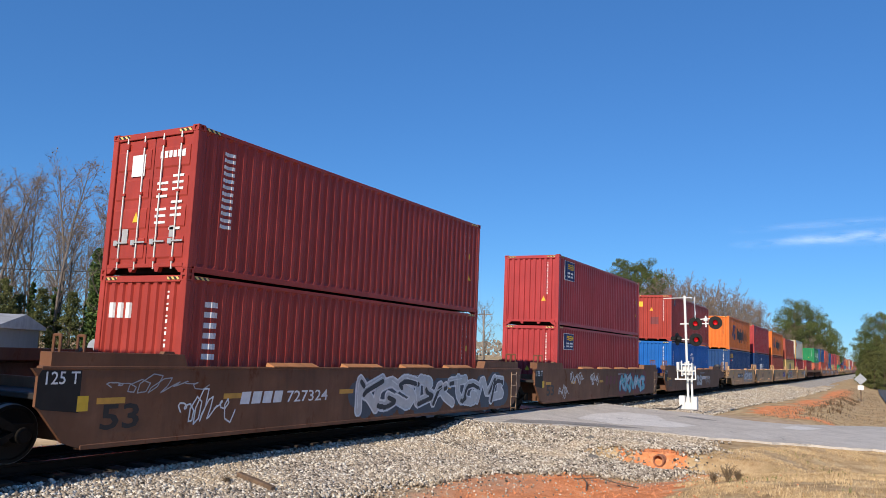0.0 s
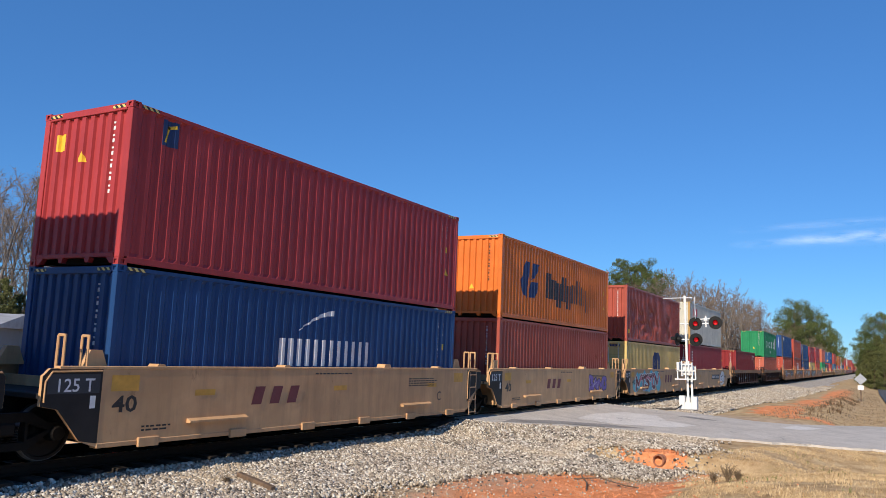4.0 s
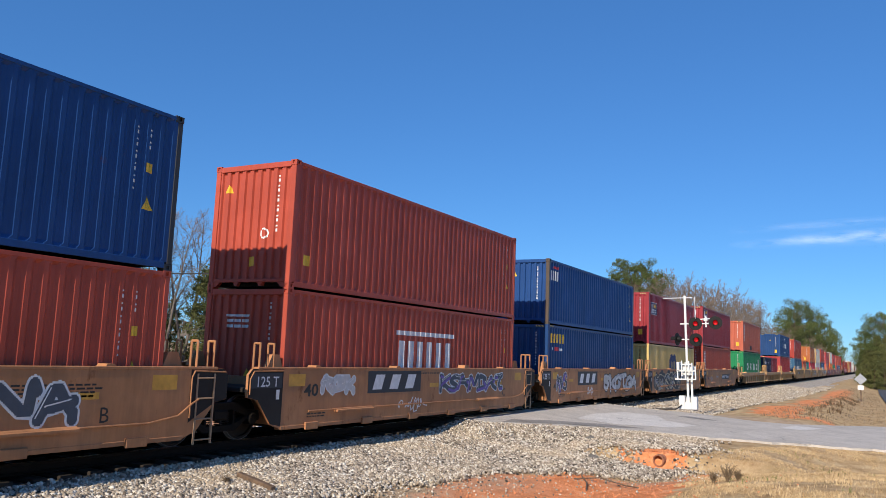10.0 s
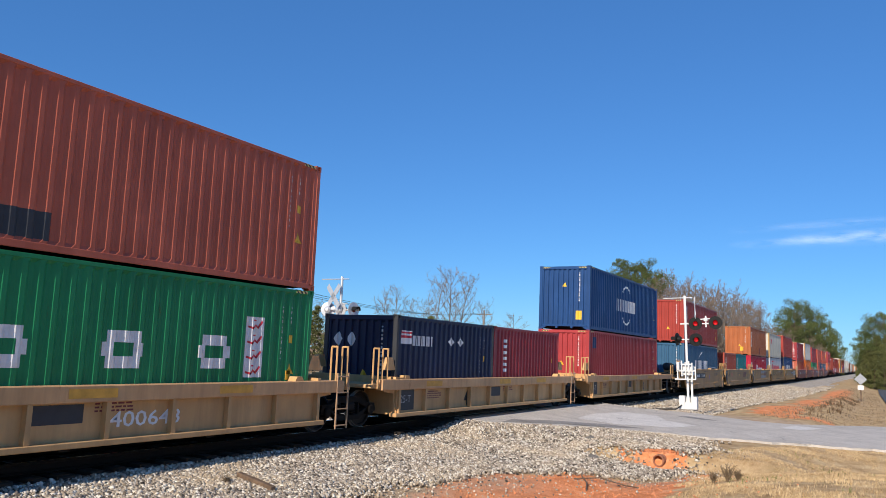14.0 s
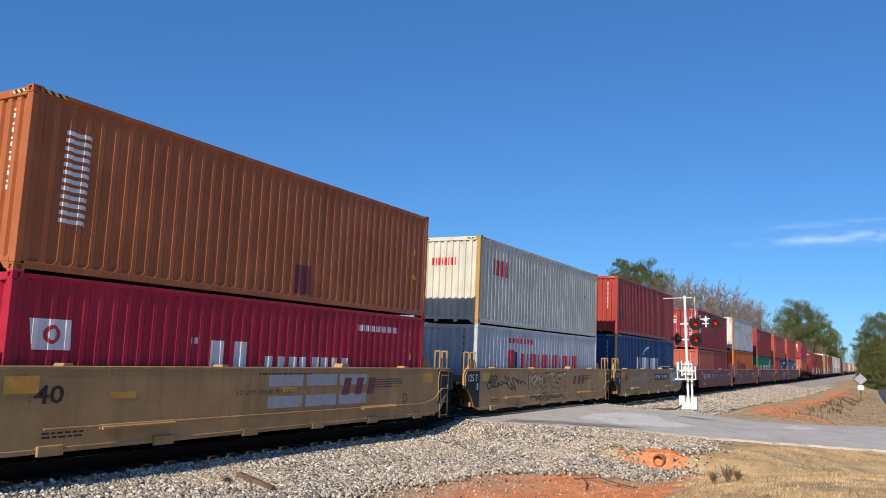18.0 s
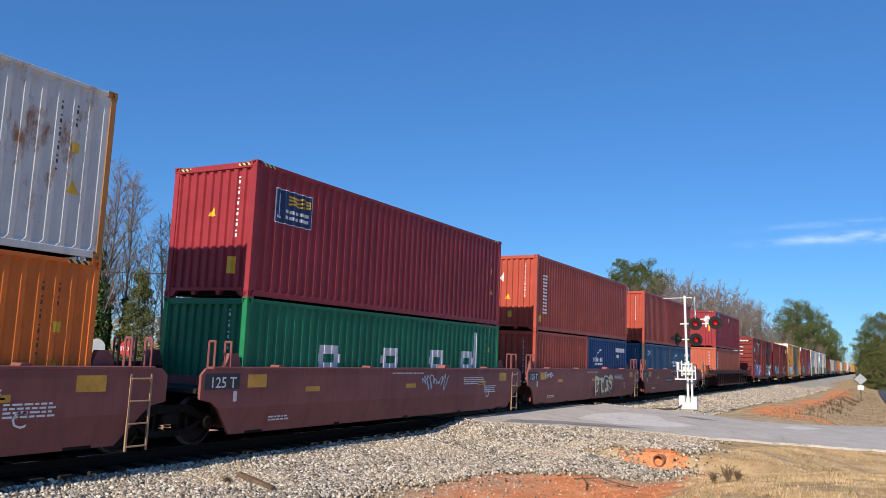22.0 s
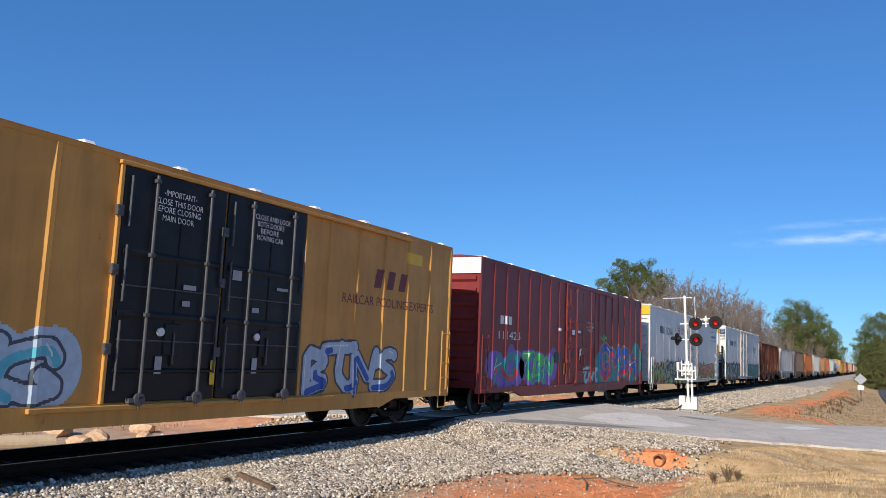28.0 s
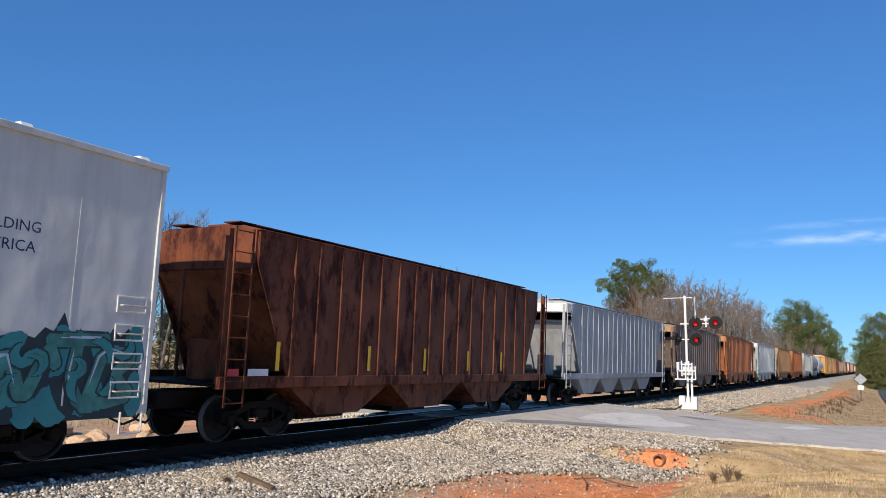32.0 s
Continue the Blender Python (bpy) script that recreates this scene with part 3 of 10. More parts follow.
bys = np.concatenate([np.arange(-20, 70, 0.5), np.arange(70, 300, 6), np.arange(300, 1600, 60)])
for s, lab in ((1, "pale grey crushed stone ballast"), (-1, "pale grey crushed stone ballast on the far side")):
    ts = np.linspace(0, 1, 34)
    Yb, T = np.meshgrid(bys, ts, indexing="ij")
    E_ = ballast_edge(Yb) if s > 0 else np.full_like(Yb, 4.2) + 0.3 * np.sin(Yb * 0.8)
    Xb = s * T * E_
    Zb = ground_z(Xb, Yb) + 0.05 * (1 - T ** 6) - 0.02
    n, f = road_near(Xb), road_far(Xb)
    Zb = np.where((Yb > n - 0.3) & (Yb < f + 0.3) & (np.abs(Xb) > 1.3), Zb - 0.3, Zb)
    Zb = np.where(((Xb - 7.2) / 0.62) ** 2 + ((Yb - 21.85) / 0.6) ** 2 < 1 + 0.7 * lumps(Xb, Yb, 2.6, 4.0), Zb - 0.3, Zb)   # bare clay at the drain
    co = np.stack([Xb, Yb, Zb], -1).reshape(-1, 3)
    n_, k_ = len(ts), len(bys)
    i = (np.arange(k_ - 1)[:, None] * n_ + np.arange(n_ - 1)[None, :]).reshape(-1)
    fs = np.stack([i, i + n_, i + 1 + n_, i + 1], -1) if s < 0 else np.stack([i, i + 1, i + 1 + n_, i + n_], -1)
    tagged(new("ballast", fast_mesh("ballast", co, fs, M_GRAVEL)), lab, "gravel", kind="stuff")


def stones(name, xs_, ys_, size, material, label, seed, lift=0.035):
    """Loose stones as rough little solids, in one mesh."""
    r = np.random.RandomState(seed)
    n = len(xs_)
    ph = (1 + 5 ** .5) / 2
    ico = np.array([(-1, ph, 0), (1, ph, 0), (-1, -ph, 0), (1, -ph, 0), (0, -1, ph), (0, 1, ph), (0, -1, -ph), (0, 1, -ph), (ph, 0, -1), (ph, 0, 1), (-ph, 0, -1), (-ph, 0, 1)]) / 1.9
    fc = np.array([(0, 11, 5), (0, 5, 1), (0, 1, 7), (0, 7, 10), (0, 10, 11), (1, 5, 9), (5, 11, 4), (11, 10, 2), (10, 7, 6), (7, 1, 8), (3, 9, 4), (3, 4, 2), (3, 2, 6), (3, 6, 8), (3, 8, 9), (4, 9, 5), (2, 4, 11), (6, 2, 10), (8, 6, 7), (9, 8, 1)])
    v = ico[None] * (1 + r.uniform(-0.28, 0.28, (n, 12, 1)))
    v = v * r.uniform(0.55, 1.15, (n, 1, 3))
    a = r.uniform(0, 6.283, n)
    b = r.uniform(-0.9, 0.9, n)
    ca, sa, cb, sb = np.cos(a), np.sin(a), np.cos(b), np.sin(b)
    x, y, z = v[..., 0], v[..., 1], v[..., 2]
    y, z = y * cb[:, None] - z * sb[:, None], y * sb[:, None] + z * cb[:, None]
    x, y = x * ca[:, None] - y * sa[:, None], x * sa[:, None] + y * ca[:, None]
    s = (size * r.uniform(0.55, 1.35, n))[:, None]
    z0 = ground_z(xs_, ys_) + lift
    co = np.stack([x * s + xs_[:, None], y * s + ys_[:, None], z * s + (z0 + size * 1.1 * (r.uniform(0, 1, n) - 0.25))[:, None]], -1).reshape(-1, 3)
    fs = (fc[None] + 12 * np.arange(n)[:, None, None]).reshape(-1, 3)
    return tagged(new(name, fast_mesh(name, co, fs, material)), label, "gravel", kind="stuff")


r = np.random.RandomState(11)
n = 120000
sy = 5 + 21 * r.uniform(0, 1, n) ** 0.85
sx = 1.28 + r.uniform(0, 1, n) * (ballast_edge(sy) + 0.35 - 1.28)
thin = r.uniform(0, 1, n) < np.clip((ballast_edge(sy) + 0.3 - sx) / 1.0, 0.08, 1) * np.where(sx > 5.2, 0.62, 1.0)
keep = thin & ((sy < road_near(sx) - 0.1) | (sx < 0)) & (((sx - 7.2) / 0.56) ** 2 + ((sy - 21.85) / 0.55) ** 2 > r.uniform(0.4, 1.3, n) + 0.7 * lumps(sx, sy, 2.6, 4.0))
stones("ballast_stones", sx[keep], sy[keep], 0.036, M_STONE, "loose pale ballast stones beside the track", 1)
n = 52000
sy = 34 + 76 * r.uniform(0, 1, n) ** 1.3
sx = 1.2 + r.uniform(0, 1, n) * (ballast_edge(sy) + 0.3 - 1.2)
keep = sy > road_far(sx) + 0.2
stones("ballast_stones", sx[keep], sy[keep], 0.05, M_STONE, "loose pale ballast stones beyond the crossing", 2)
n = 9000
sy = 8 + 50 * r.uniform(0, 1, n)
sx = -1.2 - 3.6 * r.uniform(0, 1, n)
keep = (sy < road_near(sx) - 0.2) | (sy > road_far(sx) + 0.2)
stones("ballast_stones", sx[keep], sy[keep], 0.05, M_STONE, "loose pale ballast stones on the far side", 3)
# stray stones on the clay, beside the road and under the camera's bank
n = 9000
sx = 3.9 + 5.5 * r.uniform(0, 1, n)
sy = 9 + 15 * r.uniform(0, 1, n)
keep = (sy < road_near(sx) - 0.1) & (sx > ballast_edge(sy) - 0.2) & (r.uniform(0, 1, n) < np.exp(-(sx - ballast_edge(sy)) / 0.9))
stones("stray_stones", sx[keep], sy[keep], 0.024, M_STONE, "stray stones on the red clay", 4, 0.002)

# ---- crossing signals ----
M_SIGWHITE = paint("white_signal_paint", (0.72, 0.72, 0.70), 0.02, 0.1, 0.5, 0.15)
M_SIGSILVER = plain("aluminium_mast", (0.62, 0.63, 0.64), 0.4, 0.5)
M_SIGBLACK = plain("black_signal_hood", (0.010, 0.010, 0.010), 0.6, spec=0.2)
M_LENSOFF = plain("dark_red_lens", (0.10, 0.006, 0.006), 0.2)


def glow(name, rgb, strength):
    m, nt, b = nodes_of(name)
    b.inputs["Base Color"].default_value = (*rgb, 1)
    b.inputs["Emission Color"].default_value = (*rgb, 1)
    b.inputs["Emission Strength"].default_value = strength
    return m


M_LENSON = glow("lit_red_lens", (0.6, 0.006, 0.010), 0.5)


def flasher(parent, m, lit, shell=None):
    """A round flashing light: backplate, hood, lens."""
    hd = part("light_head", lambda: Geo().lathe((0, 0, 0), "y", [(0.0, 0.06), (-0.02, 0.30), (-0.035, 0.30), (-0.035, 0.12)], 22).lathe((0, 0.03, 0), "y", [(0, 0.15), (0.10, 0.13), (0.16, 0.06)], 14), shell or M_SIGBLACK, parent, "bare metal light housing" if shell else "black backplate with a round lens", m=m, key="flash_head")
    g = Geo()
    n = 14
    for i in range(n):
        a, b = math.radians(-15 + 210 * i / n), math.radians(-15 + 210 * (i + 1) / n)
        q = []
        for t in (a, b):
            q += [(0.118 * math.cos(t), 0.118 * math.sin(t)), (0.128 * math.cos(t), 0.128 * math.sin(t))]
        d = -0.30
        g.add([(q[0][0], -0.03, q[0][1]), (q[2][0], -0.03, q[2][1]), (q[2][0], d, q[2][1]), (q[0][0], d, q[0][1]), (q[1][0], -0.03, q[1][1]), (q[3][0], -0.03, q[3][1]), (q[3][0], d, q[3][1]), (q[1][0], d, q[1][1])],
              [(0, 1, 2, 3), (7, 6, 5, 4), (3, 2, 6, 7)])
    part("hood", g, M_SIGBLACK, hd, key="flash_hood")
    part("lens", lambda: Geo().lathe((0, -0.035, 0), "y", [(0.0, 0.105), (-0.02, 0.09), (-0.035, 0.05)], 18), M_LENSON if lit else M_LENSOFF, hd, "red lens", key="flash_lens")
    return hd


def crossing_signal(x, y, z, mast_mat, label, near=True, height=5.35):
    ob = thing("crossing_signal", label, "railway signal")
    ob.matrix_basis = pose(x, y, z)
    part("mast", Geo().tube((0, 0, 0.25), (0, 0, height), 0.056, 14).lathe((0, 0, height), "z", [(0, 0.062), (0.05, 0.045)], 12), mast_mat, ob)
    part("base", Geo().cbox(-0.17, 0.17, -0.17, 0.17, 0.0, 0.32, 0.02).tube((0, 0, 0.3), (0, 0, 0.55), 0.1, 12), mast_mat, ob)
    part("bell_arm", Geo().tube((-1.0, 0, height - 0.05), (0.35, 0, height - 0.05), 0.02, 8), mast_mat, ob)
    # crossbuck, seen nearly edge on
    for a in (45, -45):
        part("crossbuck_blade", Geo().cbox(-0.61, 0.61, -0.012, 0.012, -0.115, 0.115, 0.004), M_SIGWHITE if near else M_SIGSILVER, ob, "white crossing blade" if near else "bare metal crossing blade", m=pose(0.42 if near else -0.30, 0.12 if near else -0.12, height - (0.55 if near else 0.75), 0, 0, 104 if near else 160) @ pose(0, 0, 0, 0, a, 0))
    zc = height - 1.28
    part("light_arm", Geo().tube((0.0, 0, zc), (1.45 if near else 0.9, 0.0, zc), 0.032, 8).tube((0.0, 0, zc - 0.0), (-0.75 if not near else -0.25, 0, zc), 0.032, 8), mast_mat, ob)
    xj = 0.92 if near else 0.0
    part("junction_box", Geo().cbox(xj - 0.09, xj + 0.09, -0.08, 0.08, zc + 0.12, zc + 0.27, 0.02).tube((xj, 0, zc - 0.16), (xj, 0, zc + 0.36), 0.035, 8).tube((xj - 0.3, 0, zc + 0.2), (xj + 0.34, 0, zc + 0.24), 0.025, 6), mast_mat, ob)
    if near:
        flasher(ob, pose(0.46, -0.10, zc, 0, 0, 12), True)
        flasher(ob, pose(1.36, -0.10, zc + 0.03, 0, 0, 8), True)
        flasher(ob, pose(0.46, -0.10, zc - 0.74, 0, 0, 20), True)
        part("light_arm", Geo().tube((-0.35, 0, zc - 0.72), (0.42, 0, zc - 0.72), 0.028, 8), mast_mat, ob)
        flasher(ob, pose(-0.38, 0.02, zc - 0.70, 0, 0, -100), False)
        # gate mechanism cabinet, counterweight frame and bolts
        part("gate_housing", Geo().cbox(-0.20, 0.28, -0.2, 0.2, 1.55, 2.0, 0.03), M_SIGWHITE, ob, "white gate mechanism housing")
        g = Geo()
        for zz, a_, b_ in ((1.34, -0.50, 0.42), (1.72, -0.42, 0.44), (2.02, -0.22, 0.30)):
            g.cbox(a_, b_, -0.34, -0.28, zz, zz + 0.06, 0.01)
        for xx, z0_, z1_ in ((-0.40, 1.34, 1.95), (-0.20, 1.5, 2.22), (-0.04, 1.34, 2.14), (0.12, 1.55, 2.2), (0.26, 1.34, 2.12), (0.40, 1.34, 1.96)):
            g.cbox(xx, xx + 0.055, -0.36, -0.27, z0_, z1_, 0.01)
        part("gate_bracket", g, M_SIGWHITE, ob)
        part("gate_arm_stub", Geo().cbox(-0.40, -0.28, -0.42, 0.42, 1.75, 2.16, 0.03), M_SIGWHITE, ob)
        part("lower_post", Geo().tube((0.18, 0.02, 0.1), (0.18, 0.02, 1.5), 0.05, 10), mast_mat, ob)
        part("ground_box", Geo().cbox(-0.38, -0.12, -0.2, 0.1, 0.0, 0.62, 0.02).cbox(0.16, 0.42, -0.2, 0.12, 0.0, 0.58, 0.02), M_SIGWHITE, ob, "white cable box at the foot")
        part("cable", Geo().path([(-0.25, -0.2, 0.2), (-0.45, -0.5, 0.02), (-0.9, -0.9, 0.02), (-1.6, -1.0, 0.02)], 0.03, 6), M_BLACK, ob)
    else:
        for dx, turn in ((-0.62, -160), (-0.02, 172), (0.62, 80)):
            flasher(ob, pose(dx, 0.0, zc, 0, 0, turn), False, M_SIGSILVER)
        part("ground_box", Geo().cbox(-0.3, 0.3, -0.2, 0.2, 0.0, 0.8, 0.02), mast_mat, ob)
    return ob


near_signal = crossing_signal(4.75, 37.5, -0.17, M_SIGWHITE, "white crossing signal mast with red flashing lights and a gate mechanism", height=5.2)
near_signal.matrix_basis = pose(4.75, 37.5, -0.17, 0, -2.0, 0)
crossing_signal(-6.3, 25.3, -0.62, M_SIGSILVER, "silver crossing signal mast seen from behind", near=False, height=5.4)

# ---- small things by the line ----
M_WOOD = plain("weathered_wood", (0.13, 0.085, 0.055), 0.85, 0, 0.4, 12)
M_CULVERT = plain("clay_stained_pipe", (0.30, 0.13, 0.075), 0.85, 0, 0.4, 9)
M_CONC = plain("pale_concrete_pipe", (0.48, 0.38, 0.27), 0.85)
M_SIGNBACK = plain("weathered_sign_back", (0.30, 0.32, 0.35), 0.5, 0.3)
sg = thing("warning_sign", "grey back of a diamond road sign on a wooden post", "road sign")
sg.matrix_basis = pose(10.97, 79.6, -0.85)
part("post", Geo().cbox(-0.06, 0.06, -0.05, 0.05, -0.3, 2.05, 0.01), M_WOOD, sg)
part("plate", Geo().cbox(-0.36, 0.36, -0.08, -0.06, -0.36, 0.36, 0.004), M_SIGNBACK, sg, "bare metal diamond plate", m=pose(0, 0, 1.95, 0, 45, 0))
part("small_plate", Geo().cbox(-0.24, 0.24, -0.09, -0.07, 1.0, 1.42, 0.004), M_SIGWHITE, sg)
log = tagged(part("timber", Geo().cbox(-0.52, 0.52, -0.055, 0.055, -0.03, 0.06, 0.012), M_WOOD, None, m=pose(2.78, 10.87, -0.44, 0, 6, -12)), "weathered piece of broken timber on the ballast", "timber")
pipe = tagged(part("culvert_pipe", Geo().add(*(lambda q: (q.v, q.f))(Geo().lathe((0, 0, 0), "y", [(0.7, 0.128), (0.0, 0.13), (0.0, 0.16), (0.1, 0.165), (0.14, 0.15), (1.6, 0.15)], 20))), M_CULVERT, None, m=pose(7.25, 21.52, -0.66, 0, 0, -14)), "clay-stained drain pipe end in the red ditch", "pipe")
pipe2 = tagged(part("culvert_pipe", Geo().add(*(lambda q: (q.v, q.f))(Geo().lathe((0, 0, 0), "x", [(-0.8, 0.148), (0.0, 0.15), (0.0, 0.20), (-1.4, 0.20)], 20))), M_CONC, None, m=pose(-4.6, 12.1, -0.52, 0, 0, 62)), "tan clay pipe lying in the far ditch", "pipe")


def rock(x, y, s, material, seed, label):
    r_ = random.Random(seed)
    bm = bmesh.new()
    bmesh.ops.create_icosphere(bm, subdivisions=2, radius=1)
    for v in bm.verts:
        k = 1 + 0.35 * noise.noise(v.co * 1.4 + Vector((seed, 0, 0)))
        v.co = Vector((v.co.x * k * s * 1.3, v.co.y * k * s, v.co.z * k * s * 0.7))
    me = bpy.data.meshes.new("rock")
    bm.to_mesh(me)
    bm.free()
    me.materials.append(material)
    ob = new("rock", me)
    ob.matrix_basis = pose(x, y, float(ground_z(x, y)) + 0.3 * s, 0, 0, r_.uniform(0, 360))
    return tagged(ob, label, "rock")


M_DARKROCK = plain("dark_rock", (0.13, 0.12, 0.11), 0.9, 0, 0.35, 14)
M_CLAYROCK = plain("clay_lump", (0.56, 0.38, 0.24), 0.95, 0, 0.3, 9)
r = np.random.RandomState(77)
cx_, cy_ = np.concatenate([r.normal(7.2, 0.5, 420), r.normal(6.9, 1.3, 700)]), np.concatenate([r.normal(21.75, 0.45, 420), r.normal(15.6, 1.6, 700)])
M_CLOD = plain("red_clay_crumb", (0.60, 0.24, 0.11), 0.95, 0, 0.35, 12)
stones("clay_crumbs", cx_, cy_, 0.022, M_CLOD, "crumbs of red clay", 9, 0.004)
rock(4.83, 23.2, 0.14, M_DARKROCK, 1, "dark stone at the edge of the road")
rock(5.55, 21.2, 0.15, M_DARKROCK, 2, "dark stone on the ballast")
rock(2.3, 15.9, 0.09, M_DARKROCK, 3, "dark stone on the ballast")
for i, (x, y, s) in enumerate(((-5.2, 13.2, 0.22), (-5.6, 14.0, 0.3), (-6.2, 12.6, 0.25), (-5.4, 15.4, 0.2), (-6.8, 16.5, 0.3), (-5.0, 11.5, 0.2), (-7.4, 14.2, 0.35))):
    rock(x, y, s, M_CLAYROCK, 10 + i, "pale clay lump in the far ditch")
for i, pts in enumerate(([(6.4, 17.3, 0.0), (6.9, 17.6, 0.10), (7.5, 17.5, 0.04), (7.9, 17.2, 0.0)], [(6.5, 17.6, 0.02), (6.8, 17.0, 0.05), (7.0, 16.4, 0.0)])):
    tagged(part("stick", Geo().path([(x, y, float(ground_z(x, y)) + dz + 0.02) for x, y, dz in pts], 0.016, 5), M_WOOD, None), "crooked dry stick on the clay", "stick")

# ---- building and poles beyond ----
M_METALWALL = paint("grey_metal_cladding", (0.20, 0.205, 0.22), 0.02, 0.1, 0.5, 0.2)
M_SHEDROOF = plain("weathered_roof_sheet", (0.34, 0.34, 0.35), 0.6, 0, 0.2, 1.5)
bld = thing("shed", "low grey metal-clad building", "building")
bld.matrix_basis = pose(-33.45, 21.3, -0.65, 0, 0, 42)
part("wall", Geo().box(-7, 7, -4, 4, 0, 3.0), M_METALWALL, bld)
part("roof", Geo().prism([(-4.3, 2.95), (4.3, 2.95), (4.3, 3.1), (0, 3.75), (-4.3, 3.1)], -7.3, 7.3), M_SHEDROOF, bld)
for k in range(30):
    x = -6.9 + k * 0.475
    part("cladding_rib", lambda: Geo().box(-0.03, 0.03, -4.03, -3.99, 0.05, 2.95), M_METALWALL, bld, key="cladrib", m=pose(x, 0, 0))
for x in (-3.5, 2.5):
    w_ = part("door", Geo().box(x, x + 2.4, -4.06, -4.0, 0.0, 2.4), M_STEEL_DARK, bld)


M_POLE = plain("grey_timber_pole", (0.22, 0.19, 0.16), 0.85, 0, 0.25, 4)


def pole(x, y, h, turn, label="wooden utility pole with a cross arm"):
    ob = thing("utility_pole", label, "utility pole")
    z = float(ground_z(x, y))
    ob.matrix_basis = pose(x, y, z, 0, 0, turn)
    part("shaft", Geo().tube((0, 0, 0), (0, 0, h), 0.15, 10, 0.10), M_POLE, ob)
    part("cross_arm", Geo().cbox(-1.1, 1.1, -0.05, 0.05, h - 0.7, h - 0.58, 0.01), M_POLE, ob)
    for k in (-1.0, -0.5, 0.5, 1.0):
        part("insulator", lambda: Geo().lathe((0, 0, 0), "z", [(0, 0.03), (0.04, 0.05), (0.12, 0.05), (0.16, 0.02)], 8), M_GALV, ob, key="insul", m=pose(k, 0, h - 0.58))
    return Vector((x, y, z + h - 0.5))


P1 = pole(-24.1, 36.9, 7.6, 35)
P2 = pole(-36.0, 99.0, 8.8, 10)
P3 = pole(-60.0, 6.0, 9.0, 40)
for a, b in ((P3, P1), (P1, P2)):
    for k in (-0.8, 0.0, 0.8):
        pts = []
        for i in range(17):
            t = i / 16
            p = a.lerp(b, t) + Vector((k, k * 0.4, -1.1 * 4 * t * (1 - t)))
            pts.append(tuple(p))
        tagged(part("overhead_wire", Geo().path(pts, 0.02, 4), M_BLACK, None), "thin dark overhead wire between poles", "wire")
st = thing("stop_sign", "red octagonal stop sign with its post", "road sign")
st.matrix_basis = pose(-20.3, 26.6, float(ground_z(-20.3, 26.6)), 0, 0, 35)
part("post", Geo().tube((0, 0, 0), (0, 0, 2.6), 0.035, 8), M_GALV, st)
M_STOP = plain("stop_red", (0.45, 0.02, 0.02), 0.5)
plate_ = part("plate", Geo().prism([(0.38 * math.cos(math.pi / 8 + k * math.pi / 4), 2.25 + 0.38 * math.sin(math.pi / 8 + k * math.pi / 4)) for k in range(8)], -0.05, -0.035, "y"), M_STOP, st)
g = drape(text_polys("STOP", -0.28, 2.15, 0.2, 0.56, 0.01), [(-1, 0.055), (1, 0.055)], lambda a, z, o: (a, -o, z))
part("lettering", g, M_WHITE, plate_, fix=False)
disc_ = thing("round_sign", "pale back of a round railway sign on a post", "road sign")
disc_.matrix_basis = pose(-24.0, 27.7, float(ground_z(-24.0, 27.7)), 0, 0, 35)
part("post", Geo().tube((0, 0, 0), (0, 0, 2.6), 0.035, 8), M_GALV, disc_)
part("plate", Geo().lathe((0, -0.05, 2.2), "y", [(0, 0.46), (0.012, 0.46)], 24), M_SIGNBACK, disc_, "bare metal sign back")

# ---- trees ----
M_BARK = plain("grey_brown_bark", (0.165, 0.14, 0.12), 0.9, 0, 0.35, 3)
M_TWIG = plain("brown_twigs", (0.20, 0.153, 0.118), 0.9, 0, 0.35, 2)
M_PINEBARK = plain("pine_bark", (0.13, 0.085, 0.06), 0.9, 0, 0.35, 3)


def leaf_material(name, dark, light):
    m, nt, b = nodes_of(name)
    geo = nt.nodes.new("ShaderNodeNewGeometry")
    col = ramp(nt, geo.outputs["Random Per Island"], [(0.0, dark), (1.0, light)])
    big = noise_node(nt, coords(nt), 0.6, 3)
    col = mix(nt, ramp(nt, big, [(0.35, grey(0)), (0.7, grey(0.5))]), col, tuple(v * 1.5 for v in light))
    link(nt, col, b.inputs["Base Color"])
    b.inputs["Roughness"].default_value = 0.8
    b.inputs["Specular IOR Level"].default_value = 0.2
    return m


M_NEEDLE = leaf_material("pine_needles", (0.028, 0.046, 0.014), (0.125, 0.155, 0.048))
M_CEDAR = leaf_material("cedar_leaves", (0.030, 0.044, 0.016), (0.15, 0.155, 0.055))
M_IVY = leaf_material("ivy_leaves", (0.03, 0.055, 0.015), (0.10, 0.15, 0.04))
M_FARWOOD = leaf_material("far_twigs", (0.11, 0.095, 0.08), (0.23, 0.20, 0.165))
M_SCRUB = leaf_material("dry_scrub", (0.10, 0.07, 0.045), (0.26, 0.19, 0.12))


TREE_MESHES = {}


